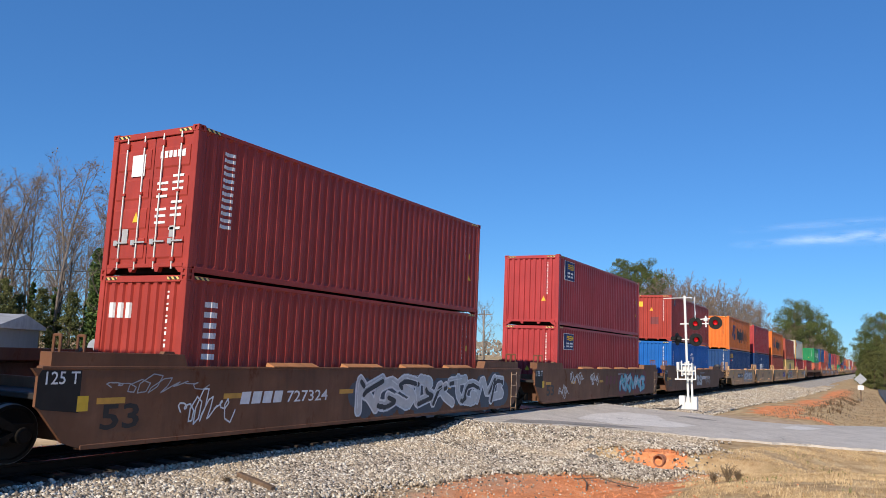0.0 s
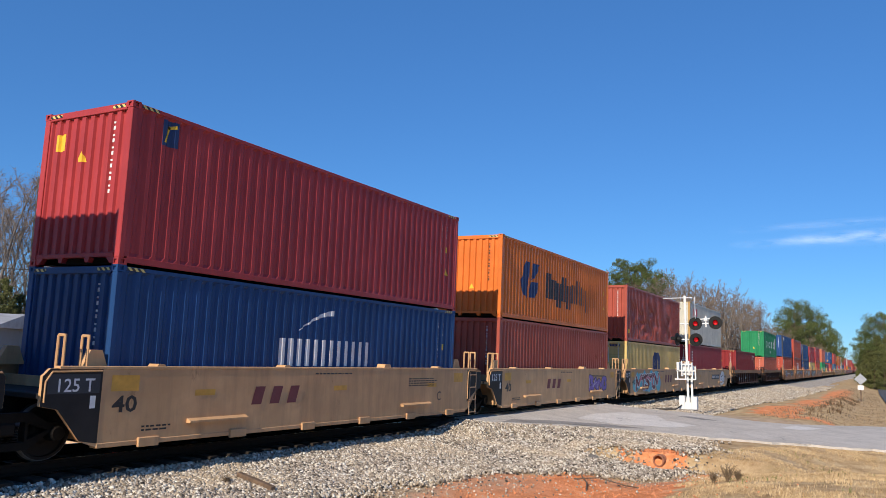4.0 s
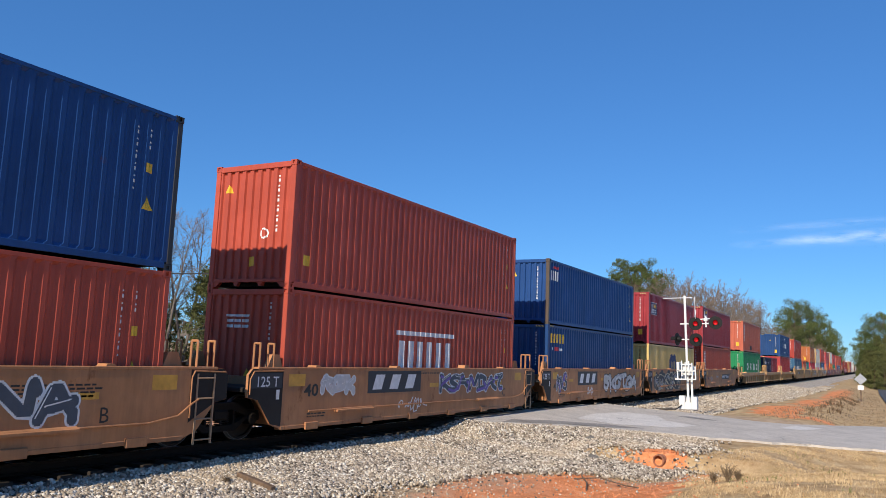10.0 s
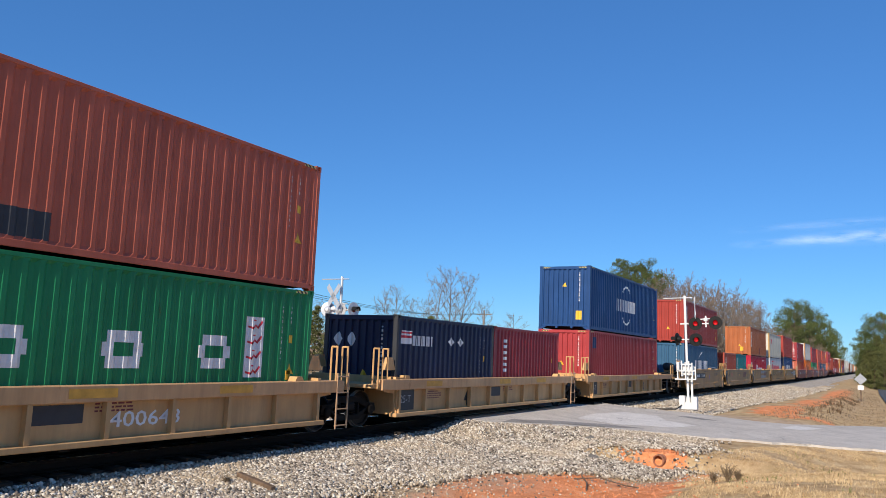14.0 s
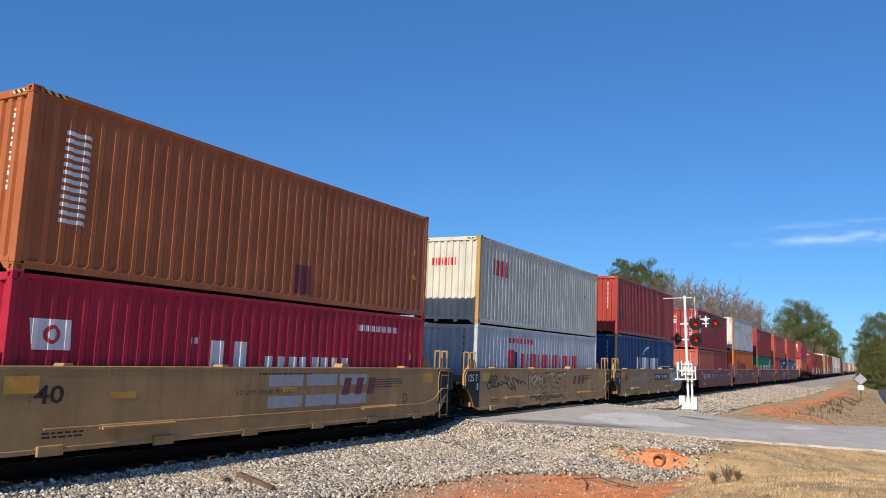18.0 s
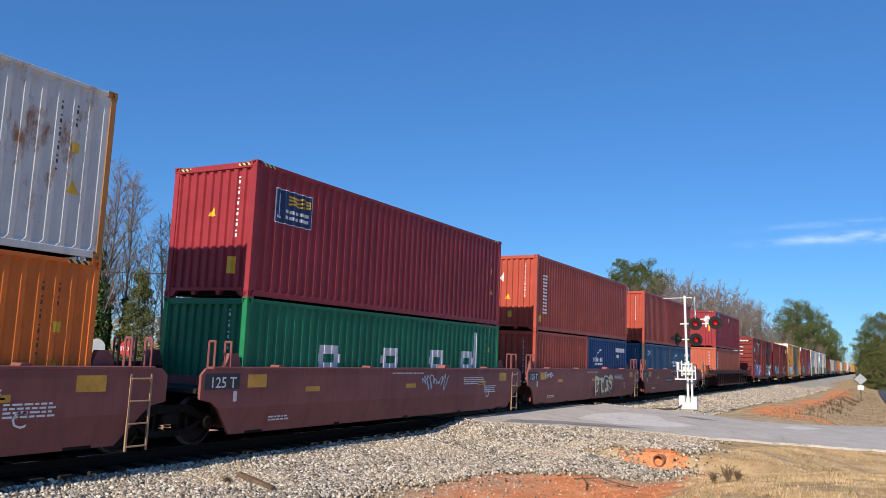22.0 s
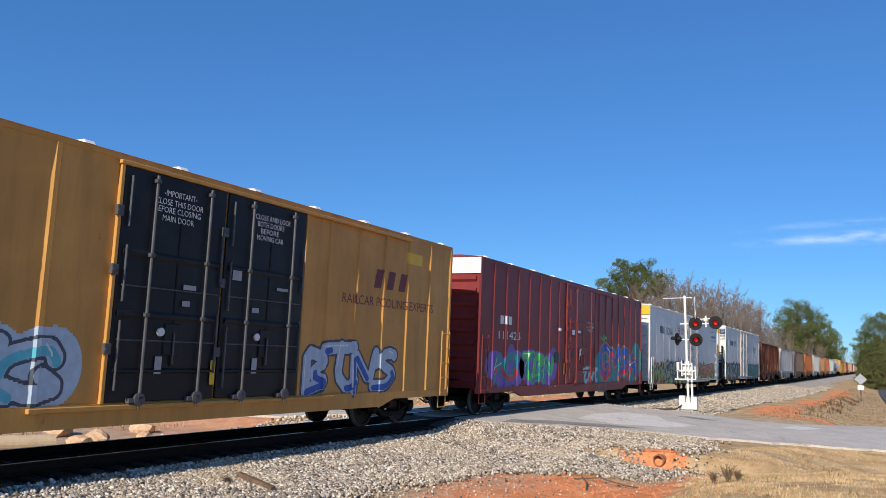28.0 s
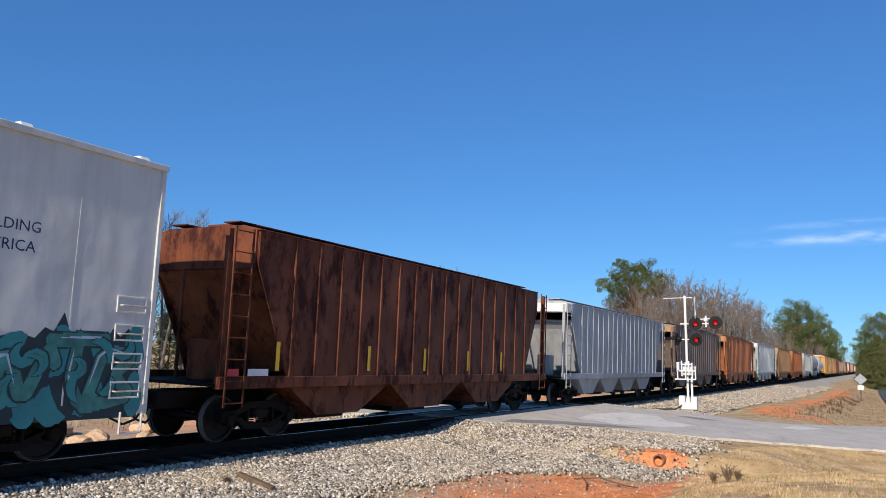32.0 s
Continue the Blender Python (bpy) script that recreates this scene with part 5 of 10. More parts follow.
patchy = lambda x, y: gr.uniform(0, 1, len(x)) < np.clip(0.45 + 0.9 * lumps(x, y, 1.6, 5.0) + 0.3 * lumps(x, y, 4.3, 2.0), 0.03, 1)
bank_ = lambda x, y: (x > np.interp(y, [12, 14.7, 16, 18.3, 20.5, 23.7, 26], [9.6, 9.2, 9.0, 8.7, 8.5, 8.5, 9.5]) - 0.2 * np.sin(y * 2.3)) & (y < road_near(x) - 0.25) & patchy(x, y)
gx, gy = field(190000, 8.0, 15.5, 12.0, 29, bank_)
blades("dry_grass", gx, gy, 0.040, "straw-coloured dry grass on the bank", M_STRAW, 1, 0.0042)
gx, gy = field(5000, 8.4, 14, 14, 26, lambda x, y: bank_(x, y) & (lumps(x, y, 0.8, 9.0) > 0.35))
blades("green_grass", gx, gy, 0.07, "thin green winter grass", M_GREENGRASS, 2)
gx, gy = field(24000, 6.0, 16, 40, 110, lambda x, y: (x > ballast_edge(y) + 2.2) & (x < np.interp(y, [36, 50, 60, 76, 110], [16, 14.2, 13.2, 12.6, 12.0])) & (y > road_far(x) + 0.6) & patchy(x, y))
blades("dry_grass", gx, gy, 0.09, "brown dry grass on the verge beyond the road", M_SCRUB, 3, 0.014)
gx, gy = field(30000, -40, -7, 8, 60, lambda x, y: ((y < road_near(x) - 0.5) | (y > road_far(x) + 0.5)) & patchy(x, y))
blades("dry_grass", gx, gy, 0.16, "dry grass beyond the track", M_STRAW, 4, 0.018)
gx, gy = field(2600, 8.6, 11.2, 44, 78, lambda x, y: (lumps(x, y, 0.7, 3.0) > 0.1) & (np.abs(x - np.interp(y, [44, 60, 78], [9.4, 10.0, 10.2])) < 0.8))
blades("dry_brush", gx, gy, 0.20, "dark brown brush in the gully beyond the road", M_BRUSH, 5, 0.016)
# weeds
for i, (x, y, s) in enumerate(((9.75, 17.0, 0.30), (9.55, 16.6, 0.22), (9.9, 17.3, 0.2), (9.6, 58.0, 0.5), (2.45, 10.5, 0.16))):
    c2, f2 = [], []
    rg = random.Random(60 + i)
    g = Geo()
    for k in range(46):
        a, l = rg.uniform(0, 6.283), s * rg.uniform(0.5, 1.3)
        t = rg.uniform(0.1, 0.9)
        p = Vector((0, 0, 0))
        q = Vector((math.cos(a) * l * t * 0.6, math.sin(a) * l * t * 0.6, l))
        g.tube(p, q, 0.006, 3, 0.002, caps=False)
        for _ in range(3):
            e = p.lerp(q, rg.uniform(0.4, 1))
            g.tube(e, e + Vector((rg.gauss(0, 0.05), rg.gauss(0, 0.05), rg.uniform(0.02, 0.08))), 0.004, 3, 0.001, caps=False)
    tagged(part("weed", g, M_SCRUB, None, m=pose(x, y, float(ground_z(x, y)) - 0.02), fix=False), "dry brown weed clump", "weed")

# ---- the train ----
MOVERS = []          # (thing, place along the train, height)


def travelled(t):
    """Metres that the train has gone after t seconds."""
    k = t / 10
    return 19.495 * t - 0.3013 * k ** 2 - 0.4839 * k ** 3 + 0.14725 * k ** 4


BX = 1.219           # half a container's width
HC = 2.896


def side_profile(L):
    """Folds of a long wall: (along, out)."""
    n = round((L - 0.36) / 0.2785)
    p = (L - 0.36) / n
    out = [(0.0, BX - 0.012), (0.18, BX - 0.012)]
    for i in range(n):
        a = 0.18 + i * p
        out += [(a + p * 0.14, BX - 0.012), (a + p * 0.36, BX - 0.054), (a + p * 0.62, BX - 0.054), (a + p * 0.87, BX - 0.012)]
    return out + [(L - 0.18, BX - 0.012), (L, BX - 0.012)]


def end_profile(n=9):
    w = 2.44 - 0.28
    p = w / n
    out = [(-1.219, -0.030), (-1.08, -0.030)]
    for i in range(n):
        a = -1.08 + i * p
        out += [(a + p * 0.20, -0.030), (a + p * 0.30, -0.078), (a + p * 0.68, -0.078), (a + p * 0.78, -0.030)]
    return out + [(1.08, -0.030), (1.219, -0.030)]


PROF = {}


def prof(L):
    if L not in PROF:
        PROF[L] = side_profile(L)
    return PROF[L]


END_PROF = end_profile()


def side_sheet(L, H, sgn):
    g = Geo()
    pr = [(0.09, BX - 0.012)] + [q for q in prof(L) if 0.1 < q[0] < L - 0.1] + [(L - 0.09, BX - 0.012)]
    zs = (0.15, 0.22, H - 0.15, H - 0.09)
    rows = []
    for k, z in enumerate(zs):
        rows.append([(sgn * (BX - 0.012 if k in (0, 3) else o), y, z) for y, o in pr])
    for r in rows:
        g.v.extend(r)
    n = len(pr)
    for k in range(3):
        for i in range(n - 1):
            g.f.append((k * n + i, k * n + i + 1, (k + 1) * n + i + 1, (k + 1) * n + i))
    return g


def dented_sheet(L, H):
    """A folded long wall that blows have pushed in and buckled."""
    g = Geo()
    pr = [(0.09, BX - 0.012)] + [q for q in prof(L) if 0.1 < q[0] < L - 0.1] + [(L - 0.09, BX - 0.012)]
    zs = [0.15, 0.22] + [0.22 + (H - 0.37) * k / 18 for k in range(1, 18)] + [H - 0.15, H - 0.09]
    rg = random.Random(7)
    blows = [(rg.uniform(1.0, 9.5), rg.uniform(0.5, 1.9), rg.uniform(0.25, 0.6), rg.uniform(0.12, 0.35), rg.uniform(0.03, 0.075)) for _ in range(26)]
    for k, z in enumerate(zs):
        for y, o in pr:
            d = sum(e * math.exp(-((y - a) / w) ** 2 - ((z - b) / h) ** 2) for a, b, w, h, e in blows)
            d = min(d, 0.11) + 0.012 * noise.noise(Vector((y * 1.7, z * 2.3, 3.0)))
            edge = 0.0 if k in (0, len(zs) - 1) else 1.0
            g.v.append(((BX - 0.012 if not edge else o - d), y + edge * 0.05 * noise.noise(Vector((y * 2.1, z * 2.6, 9.0))) * min(1.0, d * 20), z))
    n = len(pr)
    for k in range(len(zs) - 1):
        for i in range(n - 1):
            g.f.append((k * n + i, k * n + i + 1, (k + 1) * n + i + 1, (k + 1) * n + i))
    return g


def end_sheet(H, y0, sgn):
    g = Geo()
    pr = END_PROF[1:-1]
    zs = (0.19, 0.25, H - 0.2, H - 0.13)
    for k, z in enumerate(zs):
        g.v.extend([(x, y0 - sgn * (-0.030 if k in (0, 3) else o), z) for x, o in pr])
    n = len(pr)
    for k in range(3):
        for i in range(n - 1):
            g.f.append((k * n + i, k * n + i + 1, (k + 1) * n + i + 1, (k + 1) * n + i))
    return g


def roof_sheet(L, H):
    g = Geo()
    n = int((L - 0.4) / 0.42)
    ys = [0.1, 0.25]
    zs = [H - 0.03, H - 0.03]
    p = (L - 0.5) / n
    for i in range(n):
        a = 0.25 + i * p
        ys += [a + p * .2, a + p * .4, a + p * .6, a + p * .8]
        zs += [H - 0.03, H - 0.048, H - 0.048, H - 0.03]
    ys += [L - 0.1]
    zs += [H - 0.03]
    for y, z in zip(ys, zs):
        g.v += [(-1.18, y, z), (1.18, y, z)]
    g.f = [(2 * i, 2 * i + 1, 2 * i + 3, 2 * i + 2) for i in range(len(ys) - 1)]
    return g


def casting():
    """Corner fitting with a hole in its outer faces; outer corner at +x, -y, +z of the origin."""
    g = Geo()
    X, Y, Z = 0.082, 0.09, 0.059

    def face(o, u, w, n):
        o, u, w, n = Vector(o), Vector(u), Vector(w), Vector(n)
        a = [o + u * s + w * t for s, t in ((-1, -1), (1, -1), (1, 1), (-1, 1))]
        b = [o + u * s * .42 + w * t * .6 for s, t in ((-1, -1), (1, -1), (1, 1), (-1, 1))]
        c = [p - n * 0.03 for p in b]
        vs = [tuple(p) for p in a + b + c]
        g.add(vs, [(0, 1, 5, 4), (1, 2, 6, 5), (2, 3, 7, 6), (3, 0, 4, 7), (4, 5, 9, 8), (5, 6, 10, 9), (6, 7, 11, 10), (7, 4, 8, 11), (8, 9, 10, 11)])
    face((X, 0, 0), (0, Y, 0), (0, 0, Z), (1, 0, 0))
    face((-X, 0, 0), (0, -Y, 0), (0, 0, Z), (-1, 0, 0))
    face((0, -Y, 0), (X, 0, 0), (0, 0, Z), (0, -1, 0))
    face((0, Y, 0), (-X, 0, 0), (0, 0, Z), (0, 1, 0))
    g.add([(-X, -Y, Z), (X, -Y, Z), (X, Y, Z), (-X, Y, Z), (-X, -Y, -Z), (X, -Y, -Z), (X, Y, -Z), (-X, Y, -Z)], [(0, 1, 2, 3), (7, 6, 5, 4)])
    return g


def door_leaf(H, x0, x1):
    g = Geo()
    g.cbox(x0, x1, 0.045, 0.085, 0.16, H - 0.16, 0.008)
    n = 4
    h = (H - 0.5) / n
    for i in range(n):
        z = 0.25 + i * h
        g.prism([(0.046, z + 0.05), (0.028, z + 0.09), (0.028, z + h - 0.15), (0.046, z + h - 0.11)], x0 + 0.06, x1 - 0.06, "x")
    return g


def put_paint(parent, name, polys, ink, surface, label="", lift=0.004):
    """Paint laid on a side ('side', prof) or an end ('end', prof) of a thing."""
    where, pr = surface
    if where == "side":
        g = drape(polys, pr, lambda a, z, o: (o, a, z), lift)
    else:
        g = drape(polys, pr, lambda a, z, o: (a, -o, z), lift)
    ob = part(name, g, INK[ink], parent, label, fix=False)
    if name.endswith(("marks", "print", "shine", "shading", "gleam", "core", "strokes", "blocks", "blade", "flame", "edge")) or name == "lettering":
        ob["kind"] = "stuff"
    return ob


def bars_row(y, z, n, w, h, gap, slant=0.0):
    return [rect(y + i * (w + gap), z, w, h, slant) for i in range(n)]


def glyphs(y, z, n, w, h, gap, t=0.2, vertical=False):
    """Plain letter-sized marks: two level bars each."""
    out = []
    for i in range(n):
        a, b = (y, z - i * (h + gap)) if vertical else (y + i * (w + gap), z)
        out += [rect(a, b, w, h * 0.34), rect(a, b + h * 0.62, w, h * 0.34)]
    return out


def shipping_container(u, z, colour, L=12.192, H=HC, doors=False, label="", decor=(), posts=None, stripes_on=True, far=False, dented=False):
    """A corrugated steel box: walls, roof, posts, rails, corner fittings, doors, paint."""
    c = box_paint(colour)
    pc = box_paint(posts) if posts else c
    ob = thing("shipping_container", label, "container", "containers on the train")
    sides = (1, -1)
    for s in sides:
        if dented and s > 0:
            part("side_wall", dented_sheet(L, H), c, ob, "side wall with deep dents and bare rust")
        else:
            part("side_wall", lambda: side_sheet(L, H, s), c, ob, key=("side", L, H, s))
    part("roof", lambda: roof_sheet(L, H), c, ob, key=("roof", L, H))
    part("floor", lambda: Geo().box(-1.17, 1.17, 0.30, L - 0.30, 0.05, 0.16), M_STEEL_DARK, ob, key=("floor", L))
    for s in sides:
        a, b = sorted((s * (BX - 0.055), s * BX))
        part("top_rail", lambda: Geo().cbox(a, b, 0.17, L - 0.17, H - 0.095, H - 0.022, 0.006), c, ob, key=("trail", L, H, s))
        part("bottom_rail", lambda: Geo().cbox(a, b, 0.17, L - 0.17, 0.040, 0.155, 0.006), c, ob, key=("brail", L, s))
    for e, (y0, y1) in enumerate(((0.0, 0.12), (L - 0.12, L))):
        part("header", lambda: Geo().cbox(-1.06, 1.06, y0 + 0.004, y1 - 0.004, H - 0.15, H - 0.022, 0.008), c, ob, key=("header", L, H, e))
        part("sill", lambda: Geo().cbox(-1.06, 1.06, y0 + 0.004, y1 - 0.004, 0.135, 0.21, 0.008).prism([(-1.06, 0.135), (-1.06, 0.03), (-0.98, 0.03), (-0.86, 0.135)], y0 + 0.01, y1 - 0.01, "y").prism([(1.06, 0.135), (1.06, 0.03), (0.98, 0.03), (0.86, 0.135)], y0 + 0.01, y1 - 0.01, "y").prism([(-0.44, 0.135), (-0.40, 0.05), (-0.33, 0.05), (-0.29, 0.135)], y0 + 0.01, y1 - 0.01, "y").prism([(0.29, 0.135), (0.33, 0.05), (0.40, 0.05), (0.44, 0.135)], y0 + 0.01, y1 - 0.01, "y"), c, ob, key=("sill", L, e))
        for s in sides:
            a, b = sorted((s * 1.075, s * (BX - 0.002)))
            part("corner_post", lambda: Geo().cbox(a, b, y0 + 0.002, y1 - 0.002, 0.118, H - 0.118, 0.01), pc, ob, key=("post", L, H, e, s))
            for k, zc in enumerate((0.059, H - 0.059)):
                part("corner_fitting", casting, pc, ob, key="casting", m=pose(s * (BX - 0.080), (0.088 if e == 0 else L - 0.088), zc))
    if doors:
        for k, (x0, x1) in enumerate(((-1.07, -0.01), (0.01, 1.07))):
            leaf = part("door", lambda: door_leaf(H, x0, x1), c, ob, key=("door", H, k))
            for xr in ((x0 + 0.30, x0 + 0.80) if k == 0 else (x0 + 0.26, x0 + 0.76)):
                rod = part("locking_rod", lambda: Geo().tube((0, 0, 0.1), (0, 0, H - 0.1), 0.019, 8), M_GALV, leaf, "galvanised locking rod", m=pose(xr, 0.012, 0), key=("rod", H))
                part("handle", lambda: Geo().cbox(0, 0.34, -0.02, 0.0, 0.62, 0.655, 0.006).cbox(-0.05, 0.05, -0.03, 0.01, 0.58, 0.69, 0.008), M_GALV, leaf, m=pose(xr - 0.08, 0.0, 0), key="handle")
                part("rod_bracket", lambda: Geo().cbox(-0.05, 0.05, -0.02, 0.03, H - 0.34, H - 0.22, 0.006).cbox(-0.05, 0.05, -0.02, 0.03, H * 0.55, H * 0.55 + 0.06, 0.006).cbox(-0.05, 0.05, -0.02, 0.03, 0.25, 0.33, 0.006), c, leaf, m=pose(xr, 0.01, 0), key=("bracket", H))
    else:
        part("end_wall", lambda: end_sheet(H, 0.0, 1), c, ob, key=("end", H, 1))
    part("rear_wall", lambda: end_sheet(H, L, -1), c, ob, key=("endr", H, L))
    if stripes_on and H > 2.7 and not far and colour not in ("brick", "royal", "rusty", "rustwhite", "silver", "cerise"):
        for x0 in (-1.05, 0.70):
            part("warning_stripe", lambda: Geo().box(x0, x0 + 0.33, -0.003, 0.004, H - 0.105, H - 0.05), M_STRIPE, ob, key=("stripe", H, x0))
        for y0 in (0.2, L - 0.6):
            part("warning_stripe", lambda: Geo().box(BX - 0.002, BX + 0.003, y0, y0 + 0.38, H - 0.088, H - 0.03), M_STRIPE, ob, key=("stripes", H, y0))
    for name, polys, ink, where, *lift in decor:
        put_paint(ob, name, polys, ink, ("side", prof(L)) if where == "side" else ("end", END_PROF if not doors else [(-1.2, -0.024), (1.2, -0.024)]), lift=lift[0] if lift else 0.004)
    MOVERS.append((ob, u, z))
    return ob


# ---- running gear ----
WR = 0.457


def wheel_geo(s):
    a = 0.70 * s
    return Geo().lathe((a, 0, 0), "x", [(-0.03 * s, 0.12), (-0.03 * s, WR - 0.07), (-0.05 * s, WR - 0.05), (-0.05 * s, WR + 0.025), (-0.02 * s, WR + 0.025), (0.0, WR + 0.002), (0.085 * s, WR - 0.004),
                                      (0.09 * s, WR - 0.06), (0.05 * s, WR - 0.075), (0.025 * s, 0.20), (0.055 * s, 0.14), (0.055 * s, 0.10)], 24)


def sideframe_geo():
    """Cast side frame with its spring opening."""
    g = Geo()
    top = [(-1.12, 0.50), (-1.08, 0.62), (-0.72, 0.64), (-0.45, 0.80), (0.45, 0.80), (0.72, 0.64), (1.08, 0.62), (1.12, 0.50)]
    bot = [(-1.12, 0.42), (-1.0, 0.40), (-0.76, 0.47), (-0.42, 0.24), (0.42, 0.24), (0.76, 0.47), (1.0, 0.40), (1.12, 0.42)]
    hole_t = [(-1.12, 0.46), (-1.05, 0.46), (-0.74, 0.52), (-0.34, 0.66), (0.34, 0.66), (0.74, 0.52), (1.05, 0.46), (1.12, 0.46)]
    hole_b = [(-1.12, 0.46), (-1.05, 0.46), (-0.74, 0.52), (-0.34, 0.36), (0.34, 0.36), (0.74, 0.52), (1.05, 0.46), (1.12, 0.46)]
    for k in range(7):
        g.prism([hole_t[k], hole_t[k + 1], top[k + 1], top[k]], -0.07, 0.07)
        g.prism([bot[k], bot[k + 1], hole_b[k + 1], hole_b[k]], -0.07, 0.07)
    for y in (-0.40, 0.36):
        g.box(-0.07, 0.07, y, y + 0.045, 0.34, 0.68)
    for y in (-0.89, 0.89):
        g.lathe((0, y, WR), "x", [(-0.09, 0.13), (0.10, 0.13), (0.13, 0.10), (0.13, 0.05)], 12)
    return g


def springs_geo():
    g = Geo()
    for y in (-0.22, 0.0, 0.22):
        for k in range(6):
            g.lathe((0, y, 0.37 + k * 0.042), "z", [(0.0, 0.055), (0.008, 0.075), (0.018, 0.075), (0.026, 0.055)], 10)
    return g


def truck(parent, y):
    """Two-axle bogie: bolster, side frames, springs, wheel sets."""
    b = part("truck", lambda: Geo().cbox(-1.12, 1.12, -0.2, 0.2, 0.46, 0.66, 0.03).lathe((0, 0, 0.66), "z", [(0, 0.3), (0.12, 0.3)], 16), M_STEEL_DARK, parent, key="bolster", m=pose(0, y, 0))
    for s in (1, -1):
        part("side_frame", sideframe_geo, M_FRAME, b, key="sideframe", m=pose(1.02 * s, 0, 0, 0, 0, 0 if s > 0 else 180))
        tagged(part("spring_nest", springs_geo, M_STEEL_DARK, b, key="springs", m=pose(1.02 * s, 0, 0)), kind="stuff")
    for a in (-0.89, 0.89):
        ws = part("wheelset", lambda: Geo().tube((-1.05, 0, 0), (1.05, 0, 0), 0.085, 10).add(*(lambda q: (q.v, q.f))(wheel_geo(1))).add(*(lambda q: (q.v, q.f))(wheel_geo(-1))), M_WHEEL, b, key="wheelset", m=pose(0, a, WR))
    return b


M_FRAME = plain("cast_steel_dust", (0.010, 0.008, 0.0065), 0.8, 0.0, 0.4, 5, 0.15)


M_RUSTTANK = paint("rust_brown_tank", (0.16, 0.075, 0.045), 0.3, 0.3, 0.6, 0.5)
M_GRAB = paint("worn_grab_iron", (0.40, 0.26, 0.16), 0.15, 0.2, 0.5, 0.4)


def handrail(parent, pts, material, r=0.016, name="handrail"):
    return part(name, Geo().path(pts, r, 6), material, parent)


def ladder(parent, x, y0, y1, z0, z1, n, material, out=0.0):
    """Side ladder in the plane of a side: two stiles and rungs."""
    g = Geo()
    for y in (y0, y1):
        g.box(x - 0.016, x + 0.016, y - 0.018, y + 0.018, z0, z1)
    for i in range(n):
        z = z0 + 0.08 + (z1 - z0 - 0.16) * i / max(1, n - 1)
        g.tube((x + 0.02, y0, z), (x + 0.02, y1, z), 0.015, 6)
    return part("ladder", g, material, parent)


def coupler(parent, y, sgn):
    g = Geo().box(-0.09, 0.09, y - 0.35, y + 0.35, 0.78, 0.95)
    g.prism([(-0.18, y + sgn * 0.3), (0.16, y + sgn * 0.3), (0.18, y + sgn * 0.55), (0.02, y + sgn * 0.62), (-0.12, y + sgn * 0.5)], 0.72, 1.0, "z")
    part("coupler", g, M_STEEL_DARK, parent, key=("coupler", round(y, 2), sgn))
    part("air_hose", lambda: Geo().path([(0.25, y + sgn * 0.1, 0.75), (0.3, y + sgn * 0.35, 0.5), (0.28, y + sgn * 0.6, 0.42), (0.2, y + sgn * 0.85, 0.55)], 0.022, 6), M_BLACK, parent, key=("hose", round(y, 2), sgn))


# ---- well cars ----
CAR_PAINT = dict(
    darkbrown=paint("brown_car_paint", (0.165, 0.075, 0.040), 0.32, 0.35, 0.6, 0.55),
    tan=paint("tan_car_paint", (0.56, 0.33, 0.165), 0.08, 0.25, 0.55, 0.45),
    rusttan=paint("rusty_tan_car_paint", (0.43, 0.20, 0.092), 0.2, 0.3, 0.55, 0.5),
    sand=paint("sand_car_paint", (0.56, 0.335, 0.150), 0.06, 0.2, 0.55, 0.4),
    olive=paint("olive_car_paint", (0.40, 0.24, 0.105), 0.07, 0.25, 0.55, 0.5),
    maroon=paint("maroon_car_paint", (0.25, 0.088, 0.080), 0.08, 0.2, 0.6, 0.35),
    ribbrown=paint("brown_ribbed_car_paint", (0.085, 0.038, 0.024), 0.25, 0.3, 0.65, 0.5),
    darkred=paint("dark_red_brown_car_paint", (0.10, 0.035, 0.022), 0.2, 0.3, 0.65, 0.5),
    chord=paint("worn_chord_paint", (0.30, 0.155, 0.072), 0.25, 0.3, 0.6, 0.45),
    black=paint("black_car_paint", (0.02, 0.018, 0.017), 0.1, 0.3, 0.6, 0.2))
SX = 1.50            # outer face of the sides


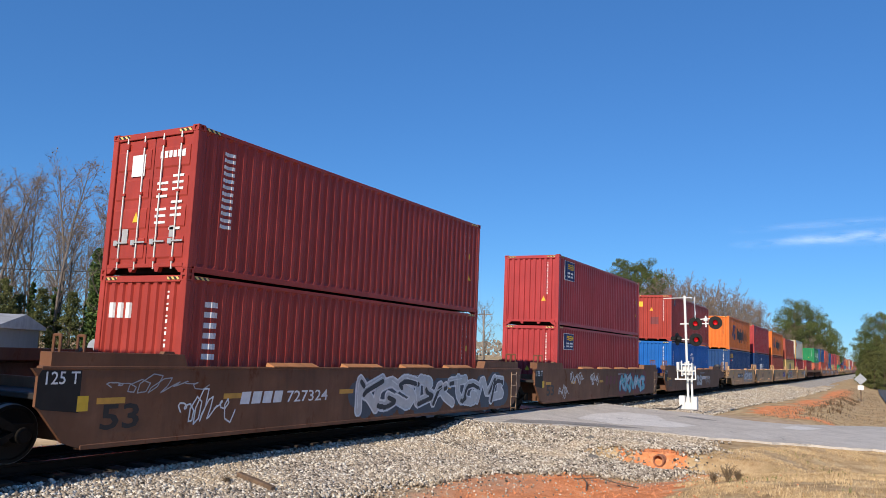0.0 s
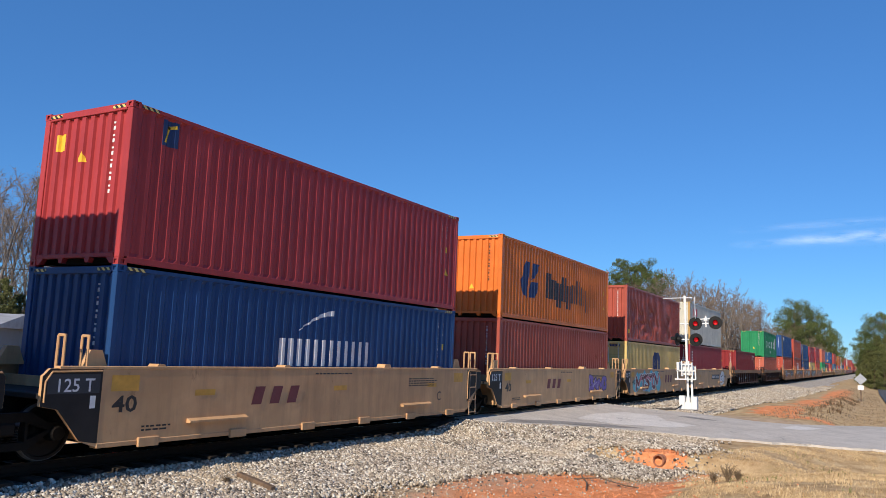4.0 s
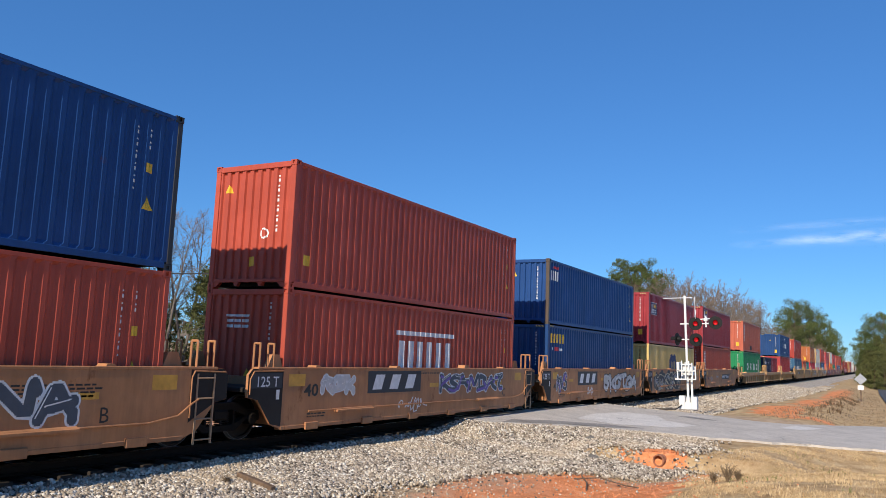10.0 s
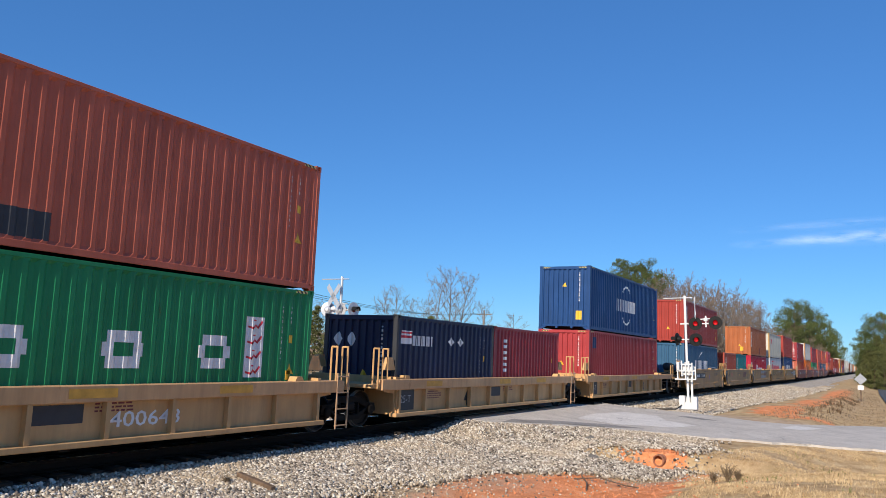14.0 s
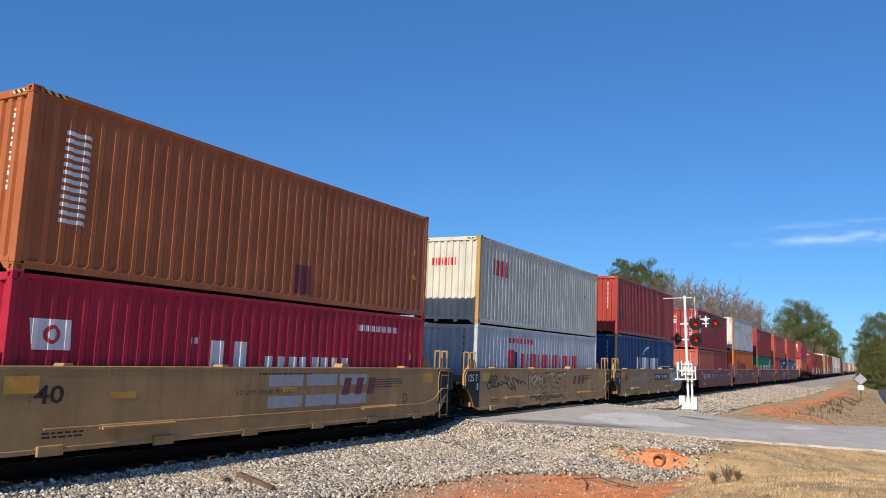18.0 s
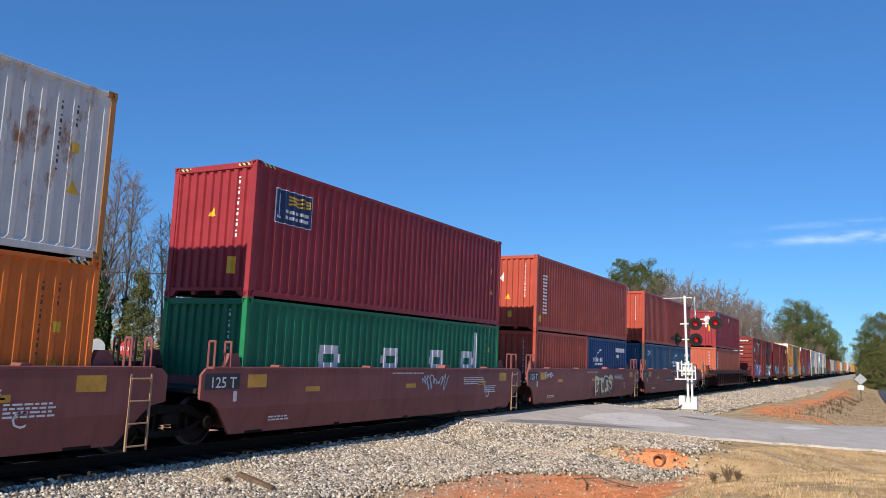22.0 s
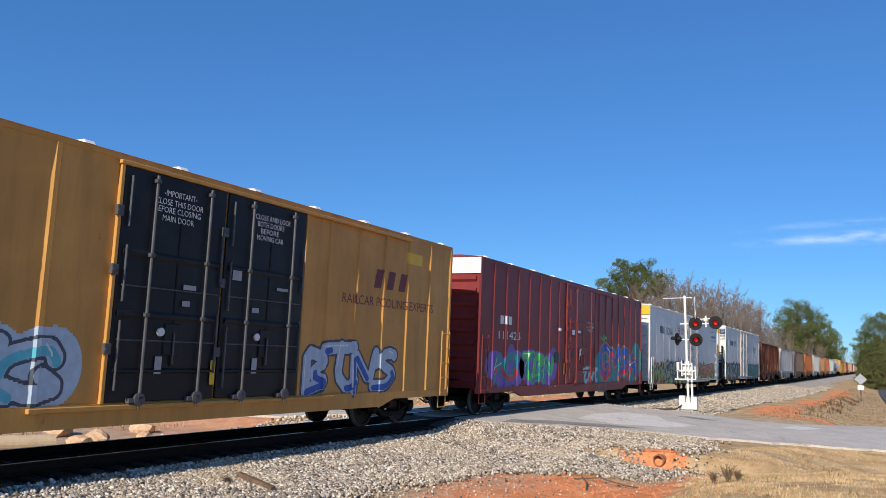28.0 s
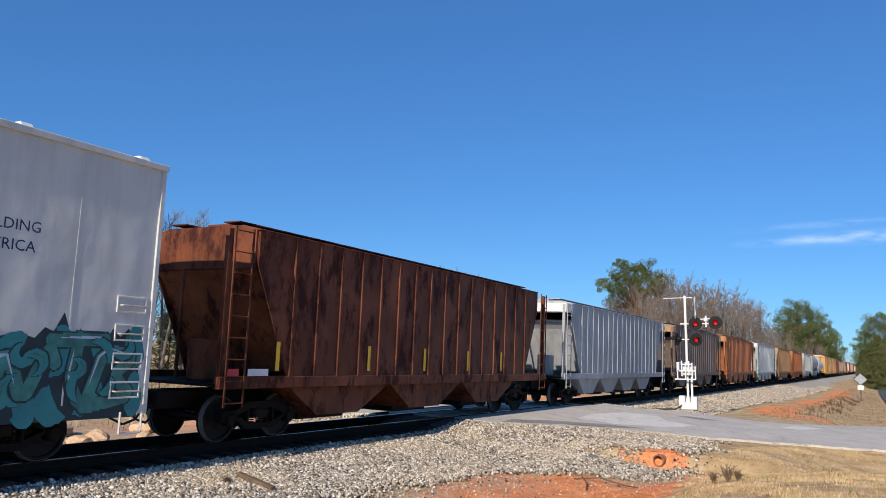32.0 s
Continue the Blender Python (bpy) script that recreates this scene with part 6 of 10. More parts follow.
def well_car(u, L, style, colour, near, far, label, kind="smooth", n_ribs=10, plate=None, decor=(), chord=1.47):
    """One unit of a container car. The origin is where its containers begin; L is the length of their bed.
    near / far: ('joint', reach) at a shared bogie, ('end', reach) with a bogie and platform of its own."""
    c = CAR_PAINT[colour]
    edge = CAR_PAINT["black"]
    ob = thing("well_car", label, "rail wagon", "cars of the train")
    rn, rf = near[1], far[1]
    top, bot = 1.49, 0.25
    ov = 2.15 if style == 53 else 0.33
    for s in (1, -1):
        if kind == "smooth":
            a, b = sorted((s * (SX - 0.06), s * SX))
            def tail(e, base, sg):
                """Outline of the side at one end: full height to a shared bogie, cut down to a sill at a platform."""
                if style != 53 and e[0] == "end":
                    return [(base + sg * (ov + 0.30), 0.36), (base + sg * (ov + 0.72), 0.82), (base + sg * e[1], 0.84), (base + sg * e[1], 0.99), (base + sg * (ov + 1.62), 1.03), (base + sg * (ov + 1.60), top - 0.10), (base + sg * (ov + 1.50), top - 0.02), (base + sg * (ov + 0.8), top)]
                return [(base + sg * (ov + 0.30), 0.36), (base + sg * (ov + 0.72), 0.86), (base + sg * e[1], 0.92), (base + sg * e[1], top - 0.12), (base + sg * (ov + 0.9), top)]
            sleek = colour == "maroon"
            if sleek:
                pts = [(-ov - 0.55, 0.74), (L + ov + 0.55, 0.74)] + tail(far, L, 1)[1:] + tail(near, 0.0, -1)[:0:-1]
                skirt = Geo()
                for y0_, y1_, y2_, y3_ in ((-ov - 0.55, L + ov + 0.55, L + ov + 0.1, -ov - 0.1),):
                    xo, xi = SX - 0.002, SX - 0.11
                    skirt.add([(s * xo, y0_, 0.74), (s * xo, y1_, 0.74), (s * xi, y2_, 0.22), (s * xi, y3_, 0.22), (s * (xo - 0.06), y0_, 0.74), (s * (xo - 0.06), y1_, 0.74), (s * (xi - 0.06), y2_, 0.22), (s * (xi - 0.06), y3_, 0.22)],
                              [(0, 1, 2, 3), (7, 6, 5, 4), (0, 4, 5, 1), (1, 5, 6, 2), (2, 6, 7, 3), (3, 7, 4, 0)])
                part("lower_skirt", skirt, c, ob, "side sheet leaning inwards, dusty below")
            else:
                pts = [(-ov, bot), (L + ov, bot)] + tail(far, L, 1) + tail(near, 0.0, -1)[::-1]
                a2, b2 = sorted((s * (SX - 0.16), s * (SX + 0.012)))
                part("bottom_flange", Geo().cbox(a2, b2, -ov + 0.02, L + ov - 0.02, bot - 0.03, bot + 0.05, 0.01), c, ob)
            wall = part("side_sill", Geo().prism(pts, a, b), c, ob)
            if s > 0 and style == 53:
                part("end_panel", Geo().prism([(-ov - 0.06, top - 0.16), (-ov - 0.06, 0.80), (-ov - 0.70, 0.87), (-near[1] + 0.004, 0.925), (-near[1] + 0.004, top - 0.124), (-ov - 0.75, top - 0.03), (-ov - 0.06, top - 0.03)], SX - 0.002, SX + 0.003), edge, ob, "black-painted end of the side")
            if s > 0 and style != 53 and not sleek:
                if near[0] == "joint":
                    part("end_panel", Geo().prism([(-0.30, top - 0.004), (-0.30, 0.30), (-ov - 0.30, 0.362), (-ov - 0.72, 0.862), (-near[1] + 0.004, 0.922), (-near[1] + 0.004, top - 0.122), (-ov - 0.9, top - 0.004)], SX - 0.002, SX + 0.003), edge, ob, "black-painted end of the side")
                    part("panel_rim", Geo().path([(SX + 0.012, -0.32, top - 0.04), (SX + 0.012, -1.20, top - 0.05), (SX + 0.012, -1.30, top - 0.2), (SX + 0.012, -1.30, 0.98)], 0.014, 6), c, ob, "worn tan edge rod")
                if far[0] == "joint":
                    part("end_panel", Geo().prism([(L + 0.42, top - 0.004), (L + 0.42, 0.52), (L + ov + 0.72, 0.862), (L + far[1] - 0.004, 0.922), (L + far[1] - 0.004, top - 0.122), (L + ov + 0.9, top - 0.004)], SX - 0.002, SX + 0.003), edge, ob, "black-painted end of the side")
                    part("panel_rim", Geo().path([(SX + 0.012, L + 1.28, top - 0.06), (SX + 0.012, L + 0.5, top - 0.04), (SX + 0.012, L + 0.44, top - 0.16), (SX + 0.012, L + 0.44, 0.6)], 0.014, 6), c, ob, "worn tan edge rod")
                if far[0] == "joint" and (colour in ("olive", "rusttan") or near[0] == "end"):
                    pipe_ = [] if near[0] == "joint" else [(SX + 0.03, -near[1] + 0.8, 1.0), (SX + 0.045, -1.2, 0.97), (SX + 0.045, -0.75, 0.92), (SX + 0.045, -0.25, 0.66), (SX + 0.045, 0.1, 0.60)]
                    pipe_ += [(SX + 0.045, 0.55, 0.585), (SX + 0.045, L * 0.5, 0.575), (SX + 0.045, L - 0.5, 0.565)]
                    if far[0] == "joint":
                        pipe_ += [(SX + 0.045, L + 0.15, 0.66), (SX + 0.04, L + 0.45, 0.86), (SX + 0.03, L + 0.62, 0.94)]
                    part("side_pipe", Geo().path(pipe_, 0.017, 6), c, ob, "thin pipe along the side")
            a, b = sorted((s * (SX - 0.14), s * (SX + 0.008)))
            part("top_chord", Geo().cbox(a, b, -ov - 0.75, L + ov + 0.75, top - 0.02, top + 0.035, 0.01), c, ob)
            # step brackets along the bottom, guides along the top
            if style != 53:
                n = 6 if s > 0 and not sleek else 0
                for i in range(n):
                    y = 0.7 + (L - 1.4) * i / (n - 1)
                    a, b = sorted((s * (SX - 0.01), s * (SX + 0.05)))
                    part("bracket", Geo().cbox(a, b, y - 0.22, y + 0.22, bot - 0.07, bot + 0.09, 0.012), c, ob)
                for y in () if sleek else (2.3, L - 2.6):
                    a, b = sorted((s * (SX - 0.01), s * (SX + 0.09)))
                    part("step", Geo().prism([(s * (SX - 0.0), 0.60), (s * (SX + 0.10), 0.56), (s * (SX + 0.10), 0.52), (s * SX, 0.52)], y - 0.75, y + 0.75, "y"), c, ob)
                for y in (0.9, L * 0.35, L * 0.67, L - 1.3) if s > 0 else (0.9, L - 1.3):
                    a, b = sorted((s * (BX + 0.02), s * (SX - 0.02)))
                    wg, hg = (0.16, 0.12) if y > L * 0.6 and y < L * 0.7 else (0.10, 0.075)
                    part("container_guide", Geo().prism([(y - wg, top + 0.03), (y + wg, top + 0.03), (y + wg * 0.7, top + hg), (y - wg * 0.7, top + hg)], a, b), c, ob, "flared steel container guide")
            else:
                for y in (3.0, 5.6, 8.2, 10.6) if s > 0 else ():
                    part("container_guide", Geo().prism([(SX - 0.20, top + 0.03), (SX + 0.02, top + 0.03), (SX + 0.03, top + 0.05), (SX - 0.17, top + 0.12)], y - 0.75, y + 0.75, "y"), CAR_PAINT["rusttan"], ob, "worn flared container guide")
                for y0, y1 in ((-ov - 0.6, -0.04), (L + 0.04, L + ov + 0.6)):
                    a, b = sorted((s * (SX - 0.30), s * (SX - 0.012)))
                    part("end_box", Geo().prism([(y0, top + 0.03), (y1, top + 0.03), (y1 - (0.1 if y0 < 0 else 0), top + 0.25), (y0 + (0.0 if y0 < 0 else 0.1), top + 0.25)], a, b), c, ob)
        else:
            a, b = sorted((s * (SX - 0.15), s * (SX - 0.20)))
            cham = [(-0.25, bot + 0.05), (L + 0.25, bot + 0.05), (L + 0.25, 0.85), (L + 0.7, 0.9), (L + 0.7, chord - 0.27), (-0.7, chord - 0.27), (-0.7, 0.9), (-0.25, 0.85)]
            part("side_web", Geo().prism(cham, a, b), c, ob)
            a, b = sorted((s * (SX - 0.22), s * SX))
            part("top_chord", Geo().cbox(a, b, -rn + 0.5, L + rf - 0.5, chord - 0.27, chord, 0.012), CAR_PAINT[plate] if plate else c, ob)
            part("bottom_flange", Geo().cbox(a, b, -0.3, L + 0.3, bot, bot + 0.10, 0.012), c, ob)
            joined = Geo()
            for i in range(n_ribs):
                y = -0.1 + (L + 0.2) * i / (n_ribs - 1)
                a, b = sorted((s * (SX - 0.16), s * (SX - 0.02)))
                rib = Geo().prism([(s * (SX - 0.16), bot + 0.1), (s * (SX - 0.03), bot + 0.1), (s * (SX - 0.03), chord - 0.27), (s * (SX - 0.16), chord - 0.27)], y - 0.045, y + 0.045, "y")
                if s > 0:
                    part("rib", rib, c, ob)
                else:
                    joined.add(rib.v, rib.f)
            if joined.v:
                tagged(part("rib_row", joined, c, ob), kind="stuff")
            for y in (0.25, L - 0.6):
                a, b = sorted((s * (BX + 0.015), s * (SX - 0.05)))
                part("container_guide", Geo().prism([(y - 0.13, chord - 0.01), (y + 0.17, chord - 0.01), (y + 0.10, chord + 0.10), (y - 0.07, chord + 0.10)], a, b), c, ob)
    # bed
    for y in (0.25, L - 0.25):
        part("bed_beam", Geo().box(-SX + 0.1, SX - 0.1, y - 0.25, y + 0.25, 0.22, 0.341), M_STEEL_DARK, ob)
    for i in range(3):
        y = L * (i + 1) / 4
        part("cross_member", Geo().box(-SX + 0.1, SX - 0.1, y - 0.1, y + 0.1, 0.20, 0.30), M_STEEL_DARK, ob)
    # ends: bulkhead, platform, rails
    for which, (kind_e, reach), sgn, y_in in (("near", near[:2], -1, 0.0), ("far", far[:2], 1, L)):
        o = ov if kind == "smooth" else 0.3
        yi = y_in + sgn * (o - 0.15)
        ye = y_in + sgn * (reach - 0.12)
        lo, hi = min(yi, ye), max(yi, ye)
        part("bulkhead", Geo().prism([(yi - 0.05, 0.3), (yi + 0.05, 0.3), (yi + 0.05, 1.28), (yi - 0.05, 1.28)], -SX + 0.08, SX - 0.08), c, ob)
        part("end_platform", Geo().cbox(-SX + 0.09, SX - 0.09, lo + 0.05, hi, 1.0, 1.10, 0.015), edge if kind == "smooth" else c, ob)
        part("draft_sill", Geo().cbox(-0.38, 0.38, lo, hi + (0.0 if kind_e == "joint" else 0.0), 0.66, 1.03, 0.02), M_STEEL_DARK, ob)
        if kind_e == "end":
            truck(ob, y_in + sgn * (reach - 1.85))
            coupler(ob, ye + sgn * 0.30, sgn)
            yt = ye - sgn * 0.12
            dz_ = 0.0 if kind == "smooth" else 0.28
            for s in (1, -1):
                if style != 53:
                    ladder(ob, s * (SX + 0.0), min(yt, yt - sgn * 0.5), max(yt, yt - sgn * 0.5), 0.42, 1.30 if kind == "smooth" else 1.02, 4 if kind == "smooth" else 3, M_GRAB if kind == "smooth" else M_STEEL_DARK)
                for q in (yt, yt - sgn * 0.5):
                    part("stanchion", Geo().cbox(*sorted((s * (SX - 0.07), s * (SX - 0.02))), q - 0.035, q + 0.035, 0.86, 2.06 if kind == "smooth" else 1.78, 0.008), c if colour != "ribbrown" else edge, ob)
                    part("handrail", Geo().path([(s * (SX + 0.02), q - 0.05, 1.32), (s * (SX + 0.03), q - 0.05, 2.02 - dz_), (s * (SX + 0.0), q - 0.02, 2.10 - dz_), (s * (SX - 0.10), q, 2.10 - dz_), (s * (SX - 0.12), q, 1.5)], 0.014, 6), M_GRAB if kind == "smooth" else M_STEEL_DARK, ob)
                part("cross_rail", Geo().tube((s * (SX - 0.05), yt, 1.7), (s * (SX - 0.05), yt - sgn * 0.5, 1.7), 0.016, 6), c, ob)
                part("end_step", Geo().box(s * SX - 0.14, s * SX + 0.14, yt - 0.28 if sgn > 0 else yt, yt if sgn > 0 else yt + 0.28, 0.98, 1.02), c, ob)
        if kind_e == "end" and style != 53 and kind == "smooth":
            # air gear on the open platform: tank, cylinder, pipes, hoses
            ya, yb_ = sorted((y_in + sgn * 0.30, y_in + sgn * 1.30))
            tank = part("air_tank", Geo().lathe((0.35, ya, 1.66), "y", [(0, 0.10), (0.07, 0.25), (0.93, 0.25), (1.0, 0.10)], 18), M_BLACK, ob, "black air tank on the platform")
            part("tank_end", Geo().lathe((0.35, yb_ - 0.06, 1.66), "y", [(0, 0.235), (0.06, 0.17), (0.09, 0.05)], 18), c, tank, "rust-stained tank end")
            part("tank_cradle", Geo().cbox(0.15, 0.62, ya + 0.15, ya + 0.25, 1.08, 1.46, 0.01).cbox(0.15, 0.62, yb_ - 0.2, yb_ - 0.1, 1.08, 1.46, 0.01), c, ob)
            part("brake_cylinder", Geo().lathe((0.95, y_in + sgn * 1.1 - 0.2, 1.32), "y", [(0, 0.08), (0.04, 0.14), (0.42, 0.14), (0.46, 0.06)], 14), M_STEEL_DARK, ob)
            part("control_valve", Geo().cbox(0.86, 1.12, y_in + sgn * 0.35 - 0.12, y_in + sgn * 0.35 + 0.14, 1.16, 1.46, 0.03), M_STEEL_DARK, ob)
            for k in range(4):
                yy = y_in + sgn * (0.5 + 0.42 * k)
                part("air_pipe", Geo().path([(1.15 - 0.05 * k, y_in + sgn * 0.3, 1.19 + 0.05 * k), (1.18 - 0.06 * k, yy, 1.22 + 0.07 * k), (0.9 - 0.2 * k, yy + sgn * 0.2, 1.2), (0.6 - 0.2 * k, ye, 1.18 + 0.03 * k)], 0.018, 5), M_STEEL_DARK if k % 2 else c, ob)
            part("corner_guide", Geo().prism([(y_in - sgn * 0.02, 1.45), (y_in + sgn * 0.5, 1.45), (y_in + sgn * 0.30, 1.80), (y_in + sgn * 0.06, 1.80)], SX - 0.40, SX - 0.28), c, ob)
            part("air_hose", Geo().path([(0.3, ye, 0.95), (0.42, ye + sgn * 0.25, 0.6), (0.38, ye + sgn * 0.5, 0.38), (0.25, ye + sgn * 0.7, 0.42)], 0.028, 6), M_BLACK, ob)
            part("uncoupling_lever", Geo().path([(SX - 0.1, ye, 0.9), (SX - 0.12, ye + sgn * 0.12, 0.72), (0.2, ye + sgn * 0.2, 0.74), (0.1, ye + sgn * 0.35, 0.95)], 0.014, 5), M_GRAB, ob)
        if kind_e == "end" and which == "far":
            # brake gear on the platform
            yb = ye - sgn * 0.55
            part("brake_wheel", Geo().add(*(lambda q: (q.v, q.f))(wheel_ring(0.28))), M_STEEL_DARK, ob, m=pose(0.25, yb + 0.1, 2.0, 90, 0, 90))
            part("brake_stand", Geo().cbox(-0.05, 0.2, yb - 0.10, yb + 0.14, 1.16, 2.1, 0.03), M_STEEL_DARK, ob)
            if style == 53 or kind != "smooth":
                part("air_reservoir", Geo().lathe((0.45, yi + 0.15, 1.52), "y", [(0, 0.12), (0.06, 0.22), (0.9, 0.22), (0.96, 0.12)], 16), M_BLACK, ob, "black air reservoir tank")
                part("reservoir_bracket", Geo().cbox(0.2, 0.7, yi + 0.5, yi + 0.6, 1.09, 1.34, 0.01), c, ob)
        if kind_e == "end" and (style == 53 or kind != "smooth"):
            # pipes, valves and hoses heaped on the open platform
            for k in range(5):
                xa, ya_ = 1.15 - 0.42 * k, y_in + sgn * (0.75 + 0.22 * (k % 3))
                hgt = (0.42, 0.62, 0.36, 0.70, 0.50)[k]
                part("air_pipe", Geo().path([(xa, ya_, 1.05), (xa, ya_, 1.05 + hgt), (xa - 0.12, ya_ + sgn * 0.10, 1.17 + hgt), (xa - 0.22, ya_ + sgn * 0.28, 1.10 + hgt), (xa - 0.2, ya_ + sgn * 0.42, 1.06)], 0.024, 6), M_STEEL_DARK if k % 2 else M_RUSTTANK, ob)
            part("valve_body", Geo().cbox(0.55, 1.0, y_in + sgn * 1.15 - 0.16, y_in + sgn * 1.15 + 0.16, 1.06, 1.36, 0.05), M_RUSTTANK, ob, "rusty brake valve")
            part("brake_cylinder", Geo().lathe((-0.3, y_in + sgn * 1.2 - 0.4, 1.34), "y", [(0, 0.1), (0.06, 0.24), (0.8, 0.24), (0.86, 0.1)], 14), M_STEEL_DARK, ob)
        if kind_e == "joint":
            y0 = y_in + sgn * (reach - 0.35)
            for s in (1, -1):
                for q in (y0, y0 - sgn * 0.42):
                    part("handrail_post", Geo().path([(s * (SX - 0.06), q, 1.0), (s * (SX - 0.06), q, 2.02)], 0.024, 6).tube((s * (SX - 0.06), q, 2.0), (s * (SX - 0.22), q, 2.0), 0.024, 6).tube((s * (SX - 0.22), q, 1.1), (s * (SX - 0.22), q, 2.0), 0.024, 6), c, ob)
                if which == "far":
                    ladder(ob, s * SX, min(y0, y0 - sgn * 0.42), max(y0, y0 - sgn * 0.42), 0.12, 1.40, 4, M_GRAB)
                part("corner_guide", Geo().prism([(y_in - sgn * 0.02, 1.45), (y_in + sgn * 0.5, 1.45), (y_in + sgn * 0.34, 1.78), (y_in + sgn * 0.12, 1.78)], *sorted((s * (SX - 0.42), s * (SX - 0.30)))), c, ob)
    if near[0] == "joint":
        truck(ob, near[2])
    for name, polys, ink, where, *lift in decor:
        put_paint(ob, name, polys, ink, ("side", [(-20, SX if kind == "smooth" else SX - 0.15), (40, SX if kind == "smooth" else SX - 0.15)]), lift=lift[0] if lift else 0.004)
    MOVERS.append((ob, u, 0.0))
    return ob


def wheel_ring(r):
    g = Geo()
    n = 18
    for i in range(n):
        a, b = 2 * math.pi * i / n, 2 * math.pi * (i + 1) / n
        g.tube((r * math.cos(a), r * math.sin(a), 0), (r * math.cos(b), r * math.sin(b), 0), 0.018, 6)
    for i in range(6):
        a = 2 * math.pi * i / 6
        g.tube((0, 0, 0.03), (r * math.cos(a), r * math.sin(a), 0), 0.012, 5)
    g.lathe((0, 0, 0), "z", [(0, 0.05), (0.06, 0.04)], 10)
    return g


# ---- box cars, refrigerator cars, hoppers, tank cars ----
M_CAPWHITE_ = plain("white_rim_paint", (0.68, 0.67, 0.64), 0.5)
M_DOORROD = plain("grey_door_rod", (0.075, 0.075, 0.08), 0.5, 0.0, 0.3, 4)
M_RUSTROD = paint("rust_stained_white_rod", (0.52, 0.46, 0.40), 0.45, 0.2, 0.6, 0.4, (0.26, 0.12, 0.06))


def underframe(ob, L, reach=2.1, sill_z=0.82, c=None):
    part("centre_sill", Geo().cbox(-0.3, 0.3, -0.35, L + 0.35, 0.66, sill_z + 0.2, 0.02), M_STEEL_DARK, ob)
    truck(ob, reach)
    truck(ob, L - reach)
    coupler(ob, -0.45, -1)
    coupler(ob, L + 0.45, 1)


